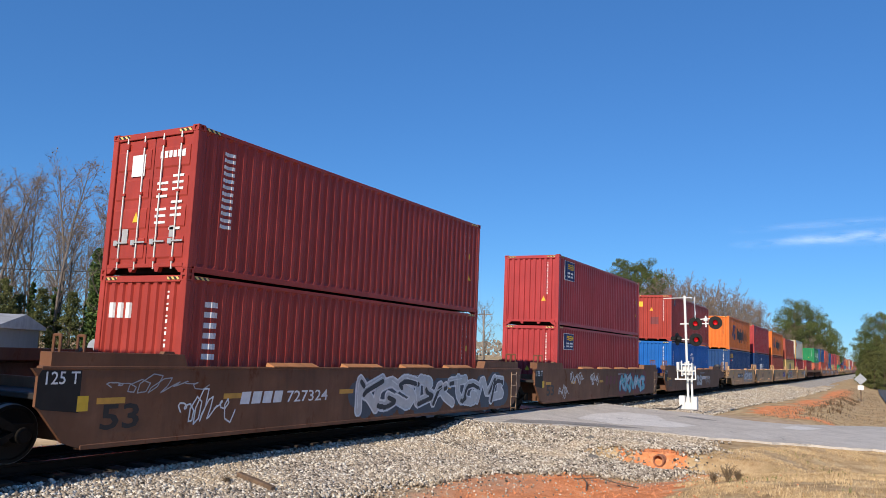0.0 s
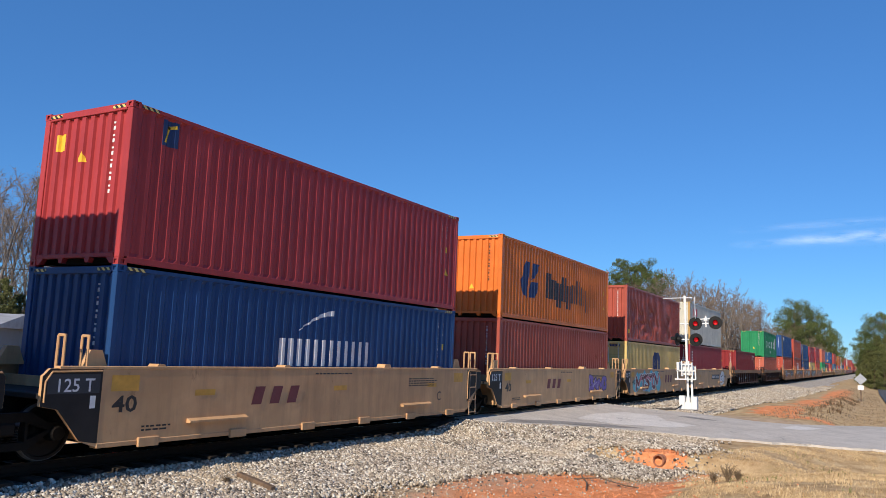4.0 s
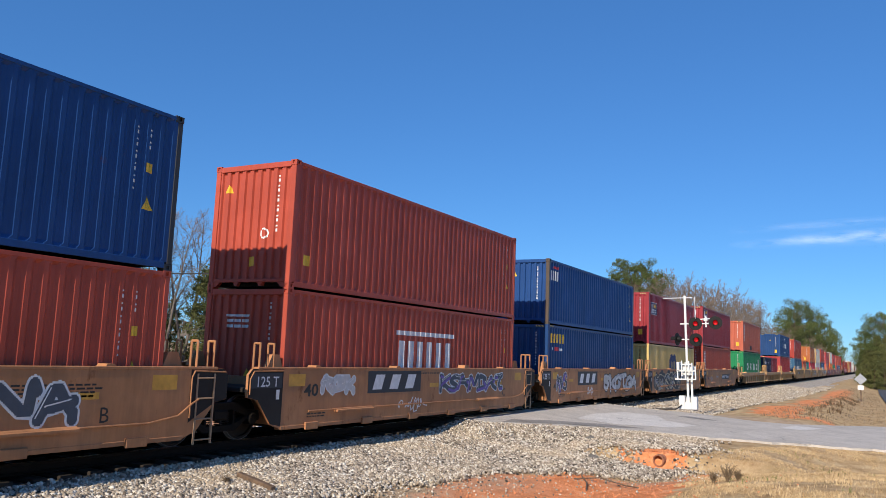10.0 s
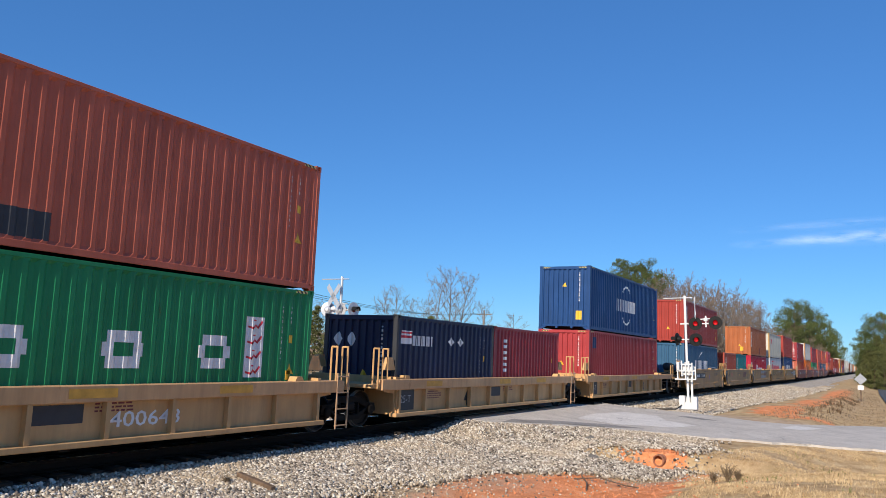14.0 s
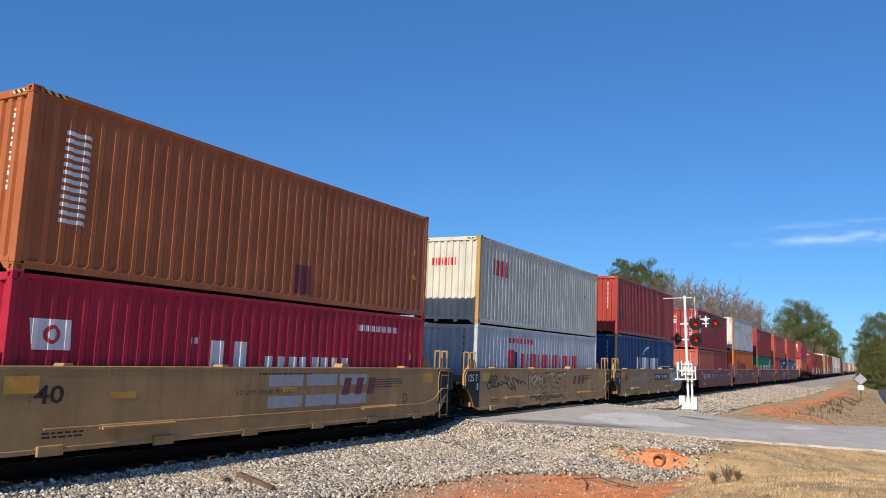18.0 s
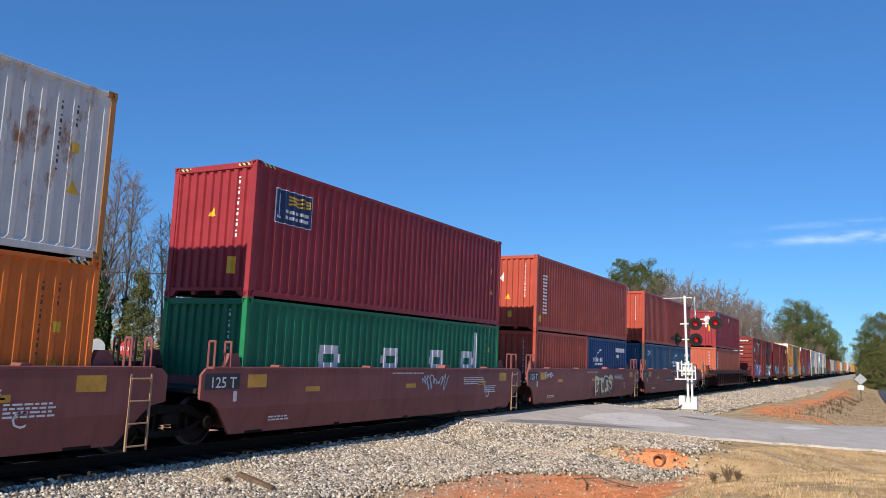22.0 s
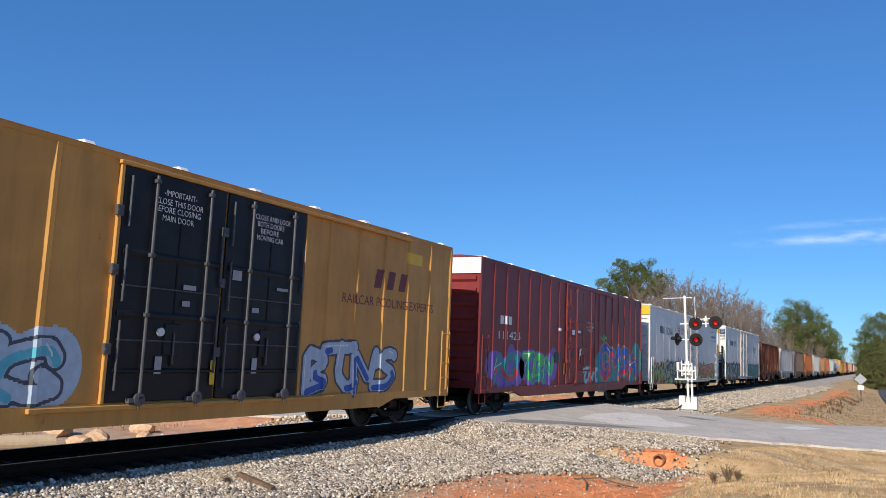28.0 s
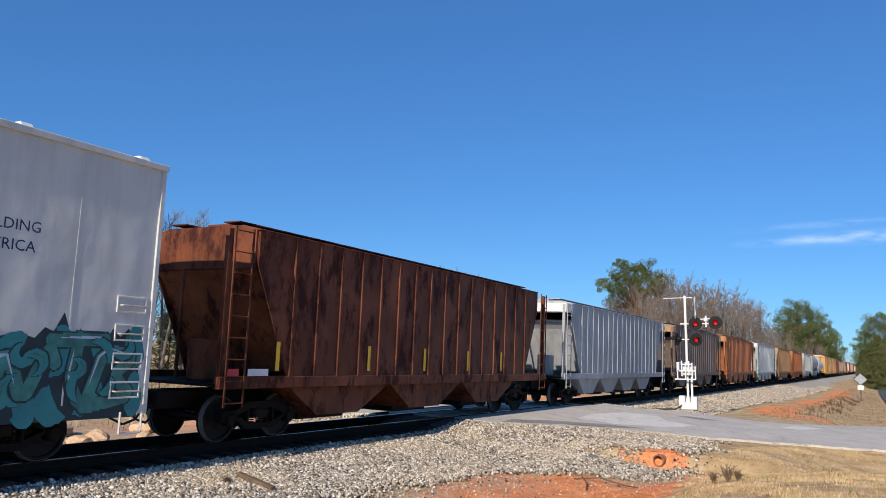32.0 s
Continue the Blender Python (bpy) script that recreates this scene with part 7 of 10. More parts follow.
def box_car(u, L, colour_mat, label, top=4.72, X=1.52, door=(6.5, 9.5), door_mat=None, ribs=14, plug=False, round_roof=True, end_cap=None, roof_mat=None, decor=(), ladder_mat=None, rib_skip=(), base=0.68, end_ribs=9, smooth_side=False, far=False):
    ob = thing("box_car" if not smooth_side else "refrigerator_car", label, "rail wagon", "cars of the train")
    dm = door_mat or colour_mat
    lm = ladder_mat or colour_mat
    body = part("body", Geo().cbox(-X + 0.07, X - 0.07, 0.06, L - 0.06, 1.0, top - 0.12, 0.02), colour_mat, ob)
    for s in (1, -1):
        a, b = sorted((s * (X - 0.08), s * (X - 0.04)))
        part("side_panel", Geo().box(a, b, 0.03, L - 0.03, base + 0.22, top - 0.1), colour_mat, ob)
        a, b = sorted((s * (X - 0.12), s * (X - (0.0 if not smooth_side else 0.042))))
        part("side_sill", Geo().prism([(0.0, base + 0.24), (0.0, base + 0.06), (2.9, base + 0.06), (3.5, base - 0.12 if not smooth_side else base), (L - 3.5, base - 0.12 if not smooth_side else base), (L - 2.9, base + 0.06), (L, base + 0.06), (L, base + 0.24)], a, b), colour_mat, ob)
        a, b = sorted((s * (X - 0.12), s * (X + (0.012 if smooth_side else -0.022))))
        part("eave", Geo().cbox(a, b, 0.0, L, top - 0.16, top - 0.05, 0.01), colour_mat, ob)
        n = ribs
        joined = Geo()
        for i in range(n):
            y = 0.06 + (L - 0.12) * i / (n - 1)
            if door[0] - 0.12 < y < door[1] + 0.12:
                continue
            w = 0.016 if smooth_side else 0.058
            a, b = sorted((s * (X - 0.05), s * (X - (0.036 if smooth_side else 0.0))))
            post = Geo().prism([(y - w, base + 0.24), (y + w, base + 0.24), (y + w, top - 0.16), (y - w, top - 0.16)], a, b) if smooth_side else \
                Geo().prism([(s * (X - 0.05), y - w * 1.5), (s * (X - 0.002), y - w * 0.7), (s * (X - 0.002), y + w * 0.7), (s * (X - 0.05), y + w * 1.5)], base + 0.24, top - 0.16, "z")
            if s > 0 and not far:
                part("side_post", post, colour_mat, ob)
            else:
                joined.add(post.v, post.f)
        if joined.v:
            tagged(part("far_ribbing", joined, colour_mat, ob), kind="stuff")
        # door leaves with rods and frames
        leaves = [door] if (door[1] - door[0]) < 4.2 else [(door[0], (door[0] + door[1]) / 2 - 0.01), ((door[0] + door[1]) / 2 + 0.01, door[1])]
        rod_mat = M_DOORROD if door_mat is not None else (M_RUSTROD if smooth_side else lm)
        for d0, d1 in leaves:
            a, b = sorted((s * (X - 0.04), s * (X + 0.015)))
            dr = part("door", Geo().cbox(a, b, d0 + 0.02, d1 - 0.02, base + 0.26, top - 0.24, 0.012), dm, ob)
            if far or s < 0:
                continue
            zl, zh, wd = base + 0.26, top - 0.24, d1 - d0
            at = lambda f: zl + (zh - zl) * f
            # stiffeners across, a seam up the middle
            for f, t_ in ((0.63, 0.045), (0.37, 0.045), (0.13, 0.03)):
                part("door_rib", Geo().prism([(X + 0.014, at(f) - t_ * 1.6), (X + 0.05, at(f) - t_ * 0.5), (X + 0.05, at(f) + t_ * 0.5), (X + 0.014, at(f) + t_ * 1.6)], d0 + 0.1, d1 - 0.1, "y"), dm, dr)
            for f in (0.49, 0.26):
                part("door_bar", Geo().tube((X + 0.045, d0 + 0.12, at(f)), (X + 0.045, d1 - 0.12, at(f)), 0.014, 6), rod_mat, dr)
            part("door_seam", Geo().box(X + 0.012, X + 0.022, d0 + wd * 0.53, d0 + wd * 0.53 + 0.03, at(0.15), at(0.95)), M_STEEL_DARK, dr)
            for f, z0_, z1_ in ((0.27, -0.03, 0.985), (0.80, -0.03, 0.985)):
                y_ = d0 + wd * f
                rod = part("door_rod", Geo().tube((X + 0.085, y_, at(z0_)), (X + 0.085, y_, at(z1_)), 0.026, 8), rod_mat, dr)
                for q in (0.02, 0.37, 0.63, 0.96):
                    part("rod_bracket", lambda: Geo().cbox(X + 0.01, X + 0.12, -0.05, 0.05, -0.035, 0.035, 0.008), rod_mat, dr, m=pose(0, y_, at(q)), key=("rodbracket", X))
            for f, z0_, z1_ in ((0.06, 0.05, 0.34), (0.06, 0.42, 0.66), (0.06, 0.74, 0.96), (0.96, 0.12, 0.40), (0.96, 0.55, 0.80)):
                part("edge_rod", Geo().tube((X + 0.06, d0 + wd * f, at(z0_)), (X + 0.06, d0 + wd * f, at(z1_)), 0.02, 6), rod_mat, dr)
            for f in (0.22, 0.55, 0.80):
                part("hinge", lambda: Geo().cbox(X + 0.0, X + 0.075, -0.07, 0.07, -0.09, 0.09, 0.012).box(X + 0.07, X + 0.09, -0.05, 0.05, -0.02, 0.02), rod_mat, dr, m=pose(0, d0 - 0.05, at(f)), key=("hinge", X))
            lock = part("lock_box", Geo().cbox(X + 0.01, X + 0.05, d0 + wd * 0.46, d0 + wd * 0.62, at(0.20), at(0.34), 0.015), dm, dr)
            part("lock_disc", Geo().lathe((X + 0.05, d0 + wd * 0.42, at(0.30)), "x", [(-0.02, 0.075), (0.02, 0.075)], 14), M_WHITE if door_mat is not None or not smooth_side else rod_mat, dr)
            part("lock_handle", Geo().tube((X + 0.07, d0 + wd * 0.54, at(0.16)), (X + 0.07, d0 + wd * 0.54, at(0.30)), 0.018, 6), rod_mat, lock)
            for f in (0.27, 0.80):
                part("roller", lambda: Geo().lathe((X + 0.07, 0, 0), "x", [(-0.03, 0.11), (0.04, 0.11), (0.05, 0.05)], 14).cbox(X + 0.0, X + 0.09, -0.22, -0.02, -0.06, 0.02, 0.01), rod_mat, dr, m=pose(0, d0 + wd * f, base + 0.30), key=("roller", X))
        for jy in (door[0] - 0.03, door[1] + 0.03):
            part("door_jamb", Geo().cbox(*sorted((s * (X - 0.04), s * (X + 0.03))), jy - 0.035, jy + 0.035, base + 0.24, top - 0.2, 0.008), rod_mat if smooth_side else colour_mat, ob)
        part("door_track", Geo().cbox(*sorted((s * (X - 0.02), s * (X + 0.07))), door[0] - 1.3, door[1] + 1.3 if not smooth_side else door[1] + 3.0, base + 0.14, base + 0.22, 0.01), rod_mat if smooth_side else colour_mat, ob)
        part("door_hood", Geo().cbox(*sorted((s * (X - 0.02), s * (X + 0.06))), door[0] - 0.1, door[1] + (door[1] - door[0]) * 0.9, top - 0.24, top - 0.17, 0.01), rod_mat if smooth_side else colour_mat, ob)
        for y0, y1 in ((0.12, 0.55), (L - 0.55, L - 0.12)):
            if smooth_side and end_ribs == 2 and y0 < 1:
                continue
            if smooth_side and y0 > 1 and s > 0:
                for k in range(4):
                    zz = base + 0.38 + 0.47 * k
                    gi = part("grab_iron", lambda: Geo().path([(X - 0.03, -0.24, 0), (X + 0.06, -0.24, 0), (X + 0.06, 0.24, 0), (X - 0.03, 0.24, 0)], 0.014, 6), M_RUSTROD, ob, key=("sidegrab", X), m=pose(0, L - 0.5, zz + 0.06))
                    part("recess_rim", lambda: Geo().cbox(X - 0.042, X - 0.02, -0.30, 0.30, 0.13, 0.16, 0.004).cbox(X - 0.042, X - 0.02, -0.30, 0.30, -0.12, -0.09, 0.004).cbox(X - 0.042, X - 0.02, -0.30, -0.27, -0.09, 0.13, 0.004).cbox(X - 0.042, X - 0.02, 0.27, 0.30, -0.09, 0.13, 0.004), M_CAPWHITE_, gi, "white raised rim", key=("rim", X))
            else:
                ladder(ob, s * (X + 0.05), y0, y1, base + 0.08, base + (1.9 if not smooth_side else 1.5), 5, lm)
            part("stirrup", Geo().path([(s * (X - 0.02), y0, base + 0.1), (s * (X - 0.02), y0, base - 0.25), (s * (X - 0.02), y1, base - 0.25), (s * (X - 0.02), y1, base + 0.1)], 0.018, 6), lm, ob)
    # roof
    rp = [(-X, top - 0.06), (X, top - 0.06), (X * 0.5, top + (0.10 if round_roof else 0.02)), (0, top + (0.14 if round_roof else 0.03)), (-X * 0.5, top + (0.10 if round_roof else 0.02))]
    part("roof", Geo().prism(rp, 0.0, L, "y"), roof_mat or M_GALV, ob)
    for i in range(0 if far else 10):
        y = 0.5 + (L - 1) * i / 9
        part("roof_seam", Geo().prism([(p[0] * 0.985, p[1] + 0.025) for p in rp] if round_roof else [(-X * 0.99, top - 0.05), (X * 0.99, top - 0.05), (X * 0.95, top + 0.012), (0, top + 0.055), (-X * 0.95, top + 0.012)], y - 0.09, y + 0.09, "y"), M_CAPWHITE_ if not round_roof else (roof_mat or M_GALV), ob)
    # ribbed ends
    for e in (0, 1):
        y = 0.02 if e == 0 else L - 0.02
        part("end_frame", Geo().cbox(-X + 0.01, X - 0.01, min(y, y + (0.1 if e == 0 else -0.1)), max(y, y + (0.1 if e == 0 else -0.1)), base + 0.2, top - 0.05, 0.012), colour_mat, ob)
        g = Geo()
        z0, z1 = base + 0.4, top - (0.25 if not end_cap else 0.75)
        for k in range(end_ribs):
            z = z0 + (z1 - z0) * k / (end_ribs - 1)
            d = -0.075 if e == 0 else 0.075
            rib = Geo().prism([(y, z - 0.12), (y + d, z - 0.045), (y + d, z + 0.045), (y, z + 0.12)], -X + 0.16, X - 0.16, "x")
            if e == 0 and not far:
                part("end_rib", rib, colour_mat, ob)
            else:
                g.add(rib.v, rib.f)
        if g.v:
            tagged(part("end_ribbing", g, colour_mat, ob), kind="stuff")
        if end_cap:
            part("end_cap", Geo().cbox(-X + 0.02, X - 0.02, *( (y - 0.05, y) if e == 0 else (y, y + 0.05)), top - 0.6, top - 0.08, 0.008), end_cap, ob)
    part("brake_box", Geo().cbox(-0.75, -0.35, -0.2, 0.02, 1.9, 2.5, 0.03), M_STEEL_DARK, ob)
    part("end_walkway", Geo().box(-0.9, 0.9, -0.35, 0.0, 1.12, 1.16), M_STEEL_DARK, ob)
    ladder(ob, -X + 0.25, -0.13, -0.09, 1.2, top - 0.3, 2, lm)
    underframe(ob, L, 2.3)
    part("brake_cylinder", Geo().lathe((0.6, L * 0.42, 0.72), "y", [(0, 0.1), (0.05, 0.17), (0.7, 0.17), (0.75, 0.1)], 12).path([(0.75, 2.6, 0.62), (0.78, L * 0.42, 0.6), (0.72, L - 2.6, 0.62)], 0.02, 5), M_STEEL_DARK, ob)
    folds = [(-1.0, X - 0.04)]
    for i in range(ribs):
        y = 0.06 + (L - 0.12) * i / (ribs - 1)
        if door[0] - 0.12 < y < door[1] + 0.12 or smooth_side:
            continue
        folds += [(y - 0.078, X - 0.04), (y - 0.041, X), (y + 0.041, X), (y + 0.078, X - 0.04)]
    folds = sorted(folds + [(door[0], X - 0.04), (door[0] + 0.001, X + 0.015), (door[1] - 0.001, X + 0.015), (door[1], X - 0.04), (L + 1.0, X - 0.04)])
    for name, polys, ink, where, *lift in decor:
        put_paint(ob, name, polys, ink, ("side", folds) if where == "side" else ("end", [(-2, 0.06), (2, 0.06)]), lift=lift[0] if lift else 0.004)
    MOVERS.append((ob, u, 0.0))
    return ob


def hopper_car(u, L, m, label, top=4.30, X=1.56, ribs=16, bays=4, decor=(), cap=None, sheet=None, round_side=False, far=False):
    """Covered hopper: ribbed sides, sloped end sheets, discharge bays below, running board above."""
    ob = thing("covered_hopper", label, "rail wagon", "cars of the train")
    e = 1.9                      # open platform at each end
    sill = 1.30
    sm = sheet or m
    if round_side:
        prof_x = [(X * math.sin(a), 2.85 + 1.5 * math.cos(a)) for a in [math.pi * (0.08 + 0.84 * k / 10) for k in range(11)]]
        ring_ = prof_x + [(-x, z) for x, z in reversed(prof_x)]
        part("body", Geo().prism(ring_, 0.8, L - 0.8, "y"), m, ob, smooth=False)
    else:
        for s in (1, -1):
            a, b = sorted((s * (X - 0.07), s * (X - 0.04)))
            part("side_sheet", Geo().prism([(0.9, top - 0.1), (0.9, top - 0.85), (e + 0.1, sill), (L - e - 0.1, sill), (L - 0.9, top - 0.85), (L - 0.9, top - 0.1)], a, b), sm, ob)
            joined = Geo()
            for i in range(ribs):
                y = e + 0.15 + (L - 2 * e - 0.3) * i / (ribs - 1)
                post = Geo().prism([(s * (X - 0.05), y - 0.055), (s * X, y - 0.03), (s * X, y + 0.03), (s * (X - 0.05), y + 0.055)], sill, top - 0.12, "z")
                if s > 0 and not far:
                    part("side_post", post, m, ob)
                else:
                    joined.add(post.v, post.f)
            if joined.v:
                tagged(part("far_ribbing", joined, m, ob), kind="stuff")
        part("core", Geo().prism([(0.9, top - 0.12), (0.9, top - 0.8), (e + 0.3, sill + 0.1), (L - e - 0.3, sill + 0.1), (L - 0.9, top - 0.8), (L - 0.9, top - 0.12)], -X + 0.08, X - 0.08), m, ob)
        part("roof", Geo().prism([(-X, top - 0.12), (X, top - 0.12), (X * 0.7, top), (-X * 0.7, top)], 0.85, L - 0.85, "y"), m, ob)
    part("running_board", Geo().box(-1.0, -0.55, 0.8, L - 0.8, top + 0.06, top + 0.085).box(0.55, 1.0, 0.8, L - 0.8, top + 0.06, top + 0.085), m, ob)
    part("hatch_trough", Geo().cbox(-0.35, 0.35, 1.2, L - 1.2, top - 0.02, top + 0.12, 0.03), m, ob)
    for s in (1, -1):
        a, b = sorted((s * (X - 0.16), s * (X + 0.005)))
        part("side_sill", Geo().cbox(a, b, 0.0, L, sill - 0.20, sill + 0.04, 0.015), m, ob)
        for y in (0.12, L - 0.12):
            part("end_post", Geo().box(s * (X - 0.12) - 0.05, s * (X - 0.12) + 0.05, y - 0.06, y + 0.06, sill, top - 0.2), m, ob)
        for y0, y1 in ((0.15, 0.65), (L - 0.65, L - 0.15)):
            ladder(ob, s * (X + 0.01), y0, y1, sill - 0.55, top - 0.15, 9, m)
    for y, sg in ((0.9, 1), (L - 0.9, -1)):
        part("slope_sheet", Geo().prism([(y, top - 0.2), (y, top - 0.95), (y + sg * 2.4, sill - 0.25), (y + sg * 2.6, sill)], -X + 0.12, X - 0.12), m, ob)
        part("end_cap", Geo().box(-X + 0.02, X - 0.02, min(y, y - sg * 0.8), max(y, y - sg * 0.8), top - 0.5, top - 0.15) if cap else Geo().box(-X + 0.1, X - 0.1, min(y, y - sg * 0.06), max(y, y - sg * 0.06), top - 0.9, top - 0.12), cap or m, ob)
        part("end_platform", Geo().box(-X + 0.1, X - 0.1, min(y + sg * 1.4, y - sg * 0.9), max(y + sg * 1.4, y - sg * 0.9), sill - 0.16, sill - 0.10), M_STEEL_DARK, ob)
        part("brake_gear", Geo().cbox(0.2, 0.75, min(y, y - sg * 0.5), max(y, y - sg * 0.5), sill - 0.1, sill + 0.75, 0.04).tube((-0.6, y, sill - 0.1), (-0.6, y, top - 0.5), 0.04, 6), m, ob)
    w = (L - 2 * e - 0.8) / bays
    for i in range(bays):
        y0 = e + 0.4 + i * w
        part("discharge_bay", Geo().prism([(y0, sill - 0.18), (y0 + w, sill - 0.18), (y0 + w * 0.66, 0.45), (y0 + w * 0.26, 0.45)], -X + 0.25, X - 0.25), m, ob)
        part("outlet_gate", Geo().cbox(-0.7, 0.7, y0 + w * 0.28, y0 + w * 0.72, 0.30, 0.46, 0.02), M_STEEL_DARK, ob)
    underframe(ob, L, 1.75)
    for name, polys, ink, where, *lift in decor:
        put_paint(ob, name, polys, ink, ("side", [(-1, X + 0.002), (L + 1, X + 0.002)]), lift=lift[0] if lift else 0.004)
    MOVERS.append((ob, u, 0.0))
    return ob


def tank_car(u, L, m, label):
    ob = thing("tank_car", label, "rail wagon", "cars of the train")
    r = 1.42
    prof_ = [(0.0, 0.2), (0.06, 0.7), (0.2, 1.1), (0.45, r)] + [(L - 1.85, r), (L - 1.6, 1.1), (L - 1.46, 0.7), (L - 1.4, 0.2)]
    part("tank", Geo().lathe((0, 0.7, 2.55), "y", prof_, 28), m, ob)
    part("dome", Geo().lathe((0, L / 2, 3.9), "z", [(0, 0.45), (0.35, 0.45), (0.42, 0.3)], 16), m, ob)
    part("platform_rail", Geo().path([(1.2, L / 2 - 1, 3.4), (1.2, L / 2 - 1, 4.5), (1.2, L / 2 + 1, 4.5), (1.2, L / 2 + 1, 3.4)], 0.03, 6), M_STEEL_DARK, ob)
    for s in (1, -1):
        for y in (0.6, L - 0.6):
            part("grab_post", Geo().path([(s * 1.4, y, 1.1), (s * 1.4, y, 2.2), (s * 0.6, y, 2.2)], 0.025, 6), M_STEEL_DARK, ob)
    part("end_deck", Geo().box(-1.45, 1.45, 0, 1.6, 1.08, 1.16).box(-1.45, 1.45, L - 1.6, L, 1.08, 1.16), M_STEEL_DARK, ob)
    underframe(ob, L, 1.8)
    MOVERS.append((ob, u, 0.0))
    return ob

# ---- paint on the cars and containers ----
def spans(row, ys):
    """Stretches of a sampled row that lie inside (negative), with interpolated ends."""
    ins = row < 0
    out = []
    k = np.flatnonzero(np.diff(ins.astype(int)))
    cuts = [ys[a] + (ys[a + 1] - ys[a]) * row[a] / (row[a] - row[a + 1]) for a in k]
    if ins[0]:
        cuts.insert(0, ys[0])
    if ins[-1]:
        cuts.append(ys[-1])
    return [(cuts[a], cuts[a + 1]) for a in range(0, len(cuts) - 1, 2)]


def filled(lines, w, discs=(), dz=0.022, dy=0.014, taper=False):
    """The area within w / 2 of the lines and inside the ellipses, as strips that don't overlap."""
    pts = [q for l in lines for q in l]
    lo_y = min([q[0] - w for q in pts] + [d[0] - d[2] for d in discs])
    hi_y = max([q[0] + w for q in pts] + [d[0] + d[2] for d in discs])
    lo_z = min([q[1] - w for q in pts] + [d[1] - d[3] for d in discs])
    hi_z = max([q[1] + w for q in pts] + [d[1] + d[3] for d in discs])
    ys, zs = np.arange(lo_y - dy, hi_y + 2 * dy, dy), np.arange(lo_z - dz, hi_z + 2 * dz, dz)
    Y, Z = np.meshgrid(ys, zs)
    F = np.full(Y.shape, 9.0)
    for l in lines:
        for i, ((a, b), (c, d)) in enumerate(zip(l, l[1:])):
            ux, uz = c - a, d - b
            k = np.clip(((Y - a) * ux + (Z - b) * uz) / max(ux * ux + uz * uz, 1e-9), 0, 1)
            half = w / 2 * np.sin(math.pi * (i + k) / (len(l) - 1)) ** 0.8 - 0.002 if taper else w / 2
            F = np.minimum(F, np.hypot(Y - a - k * ux, Z - b - k * uz) - half)
    for cy, cz, ry, rz in discs:
        F = np.minimum(F, (np.hypot((Y - cy) / ry, (Z - cz) / rz) - 1) * min(ry, rz))
    out = []
    prev = spans(F[0], ys)
    for i in range(1, len(zs)):
        cur = spans(F[i], ys)
        z0, z1, zm = float(zs[i - 1]), float(zs[i]), float(zs[i - 1] + zs[i]) / 2
        if len(prev) == len(cur) and all(a[0] < b[1] and b[0] < a[1] for a, b in zip(prev, cur)):
            out += [[(a[0], z0), (a[1], z0), (b[1], z1), (b[0], z1)] for a, b in zip(prev, cur)]
        else:
            out += [[(a[0], z0), (a[1], z0), (a[1], zm), (a[0], zm)] for a in prev] + [[(a[0], zm), (a[1], zm), (a[1], z1), (a[0], z1)] for a in cur]
        prev = cur
    return out


# skeletons of sprayed shapes in a unit box: forks, hooks, loops and bars, no alphabet
SPRAYS = (([(0.0, 0.1), (0.45, 1.0), (0.62, 0.35), (1.0, 0.05)], [(0.2, 0.45), (0.85, 0.62)]),
          ([(0.1, 0.0), (0.15, 0.95), (0.9, 0.85), (0.45, 0.5), (0.95, 0.2), (0.1, 0.0)],),
          ([(1.0, 0.8), (0.45, 1.0), (0.08, 0.72), (0.85, 0.38), (0.55, 0.0), (0.0, 0.2)],),
          ([(0.2, 0.0), (0.05, 1.0), (0.3, 0.85)], [(1.0, 0.95), (0.28, 0.5), (0.7, 0.3), (1.05, 0.0)]),
          ([(0.95, 0.75), (0.6, 1.0), (0.1, 0.8), (0.05, 0.2), (0.55, 0.0), (0.95, 0.3), (0.6, 0.45)],),
          ([(0.0, 0.95), (1.0, 1.0)], [(0.55, 1.0), (0.42, 0.35), (0.7, 0.0), (0.95, 0.12)]),
          ([(0.05, 0.0), (0.12, 0.95), (0.62, 0.15), (0.9, 1.0), (1.0, 0.75)],))


def bubble_letters(y, z, w, h, n, seed, thick=0.2):
    """Skeletons of n interlocking sprayed shapes."""
    rg = random.Random(seed)
    lines = []
    step = w / n
    m = thick * 0.85
    last = -1
    for i in range(n):
        kind = rg.choice([k for k in range(len(SPRAYS)) if k != last])
        last = kind
        lean, drop, tall = rg.uniform(-0.18, 0.28), rg.uniform(-0.06, 0.10), rg.uniform(0.84, 1.0)
        for sk in SPRAYS[kind]:
            pts = []
            for a, b in sk:
                b = min(1.0, max(0.0, b * tall + drop + rg.gauss(0, 0.05)))
                a = a + lean * (b - 0.5) + rg.gauss(0, 0.05)
                pts.append((y + step * (i - 0.06 + 1.12 * a), z + m + (h - 2 * m) * b))
            q = [pts[0]]
            for p0, p1 in zip(pts, pts[1:]):
                q += [(p0[0] * 0.82 + p1[0] * 0.18, p0[1] * 0.82 + p1[1] * 0.18), (p0[0] * 0.18 + p1[0] * 0.82, p0[1] * 0.18 + p1[1] * 0.82)]
            pts = q + [pts[-1]]
            lines.append([(min(max(p0, y + m), y + w - m), p1) for p0, p1 in pts])
    return lines


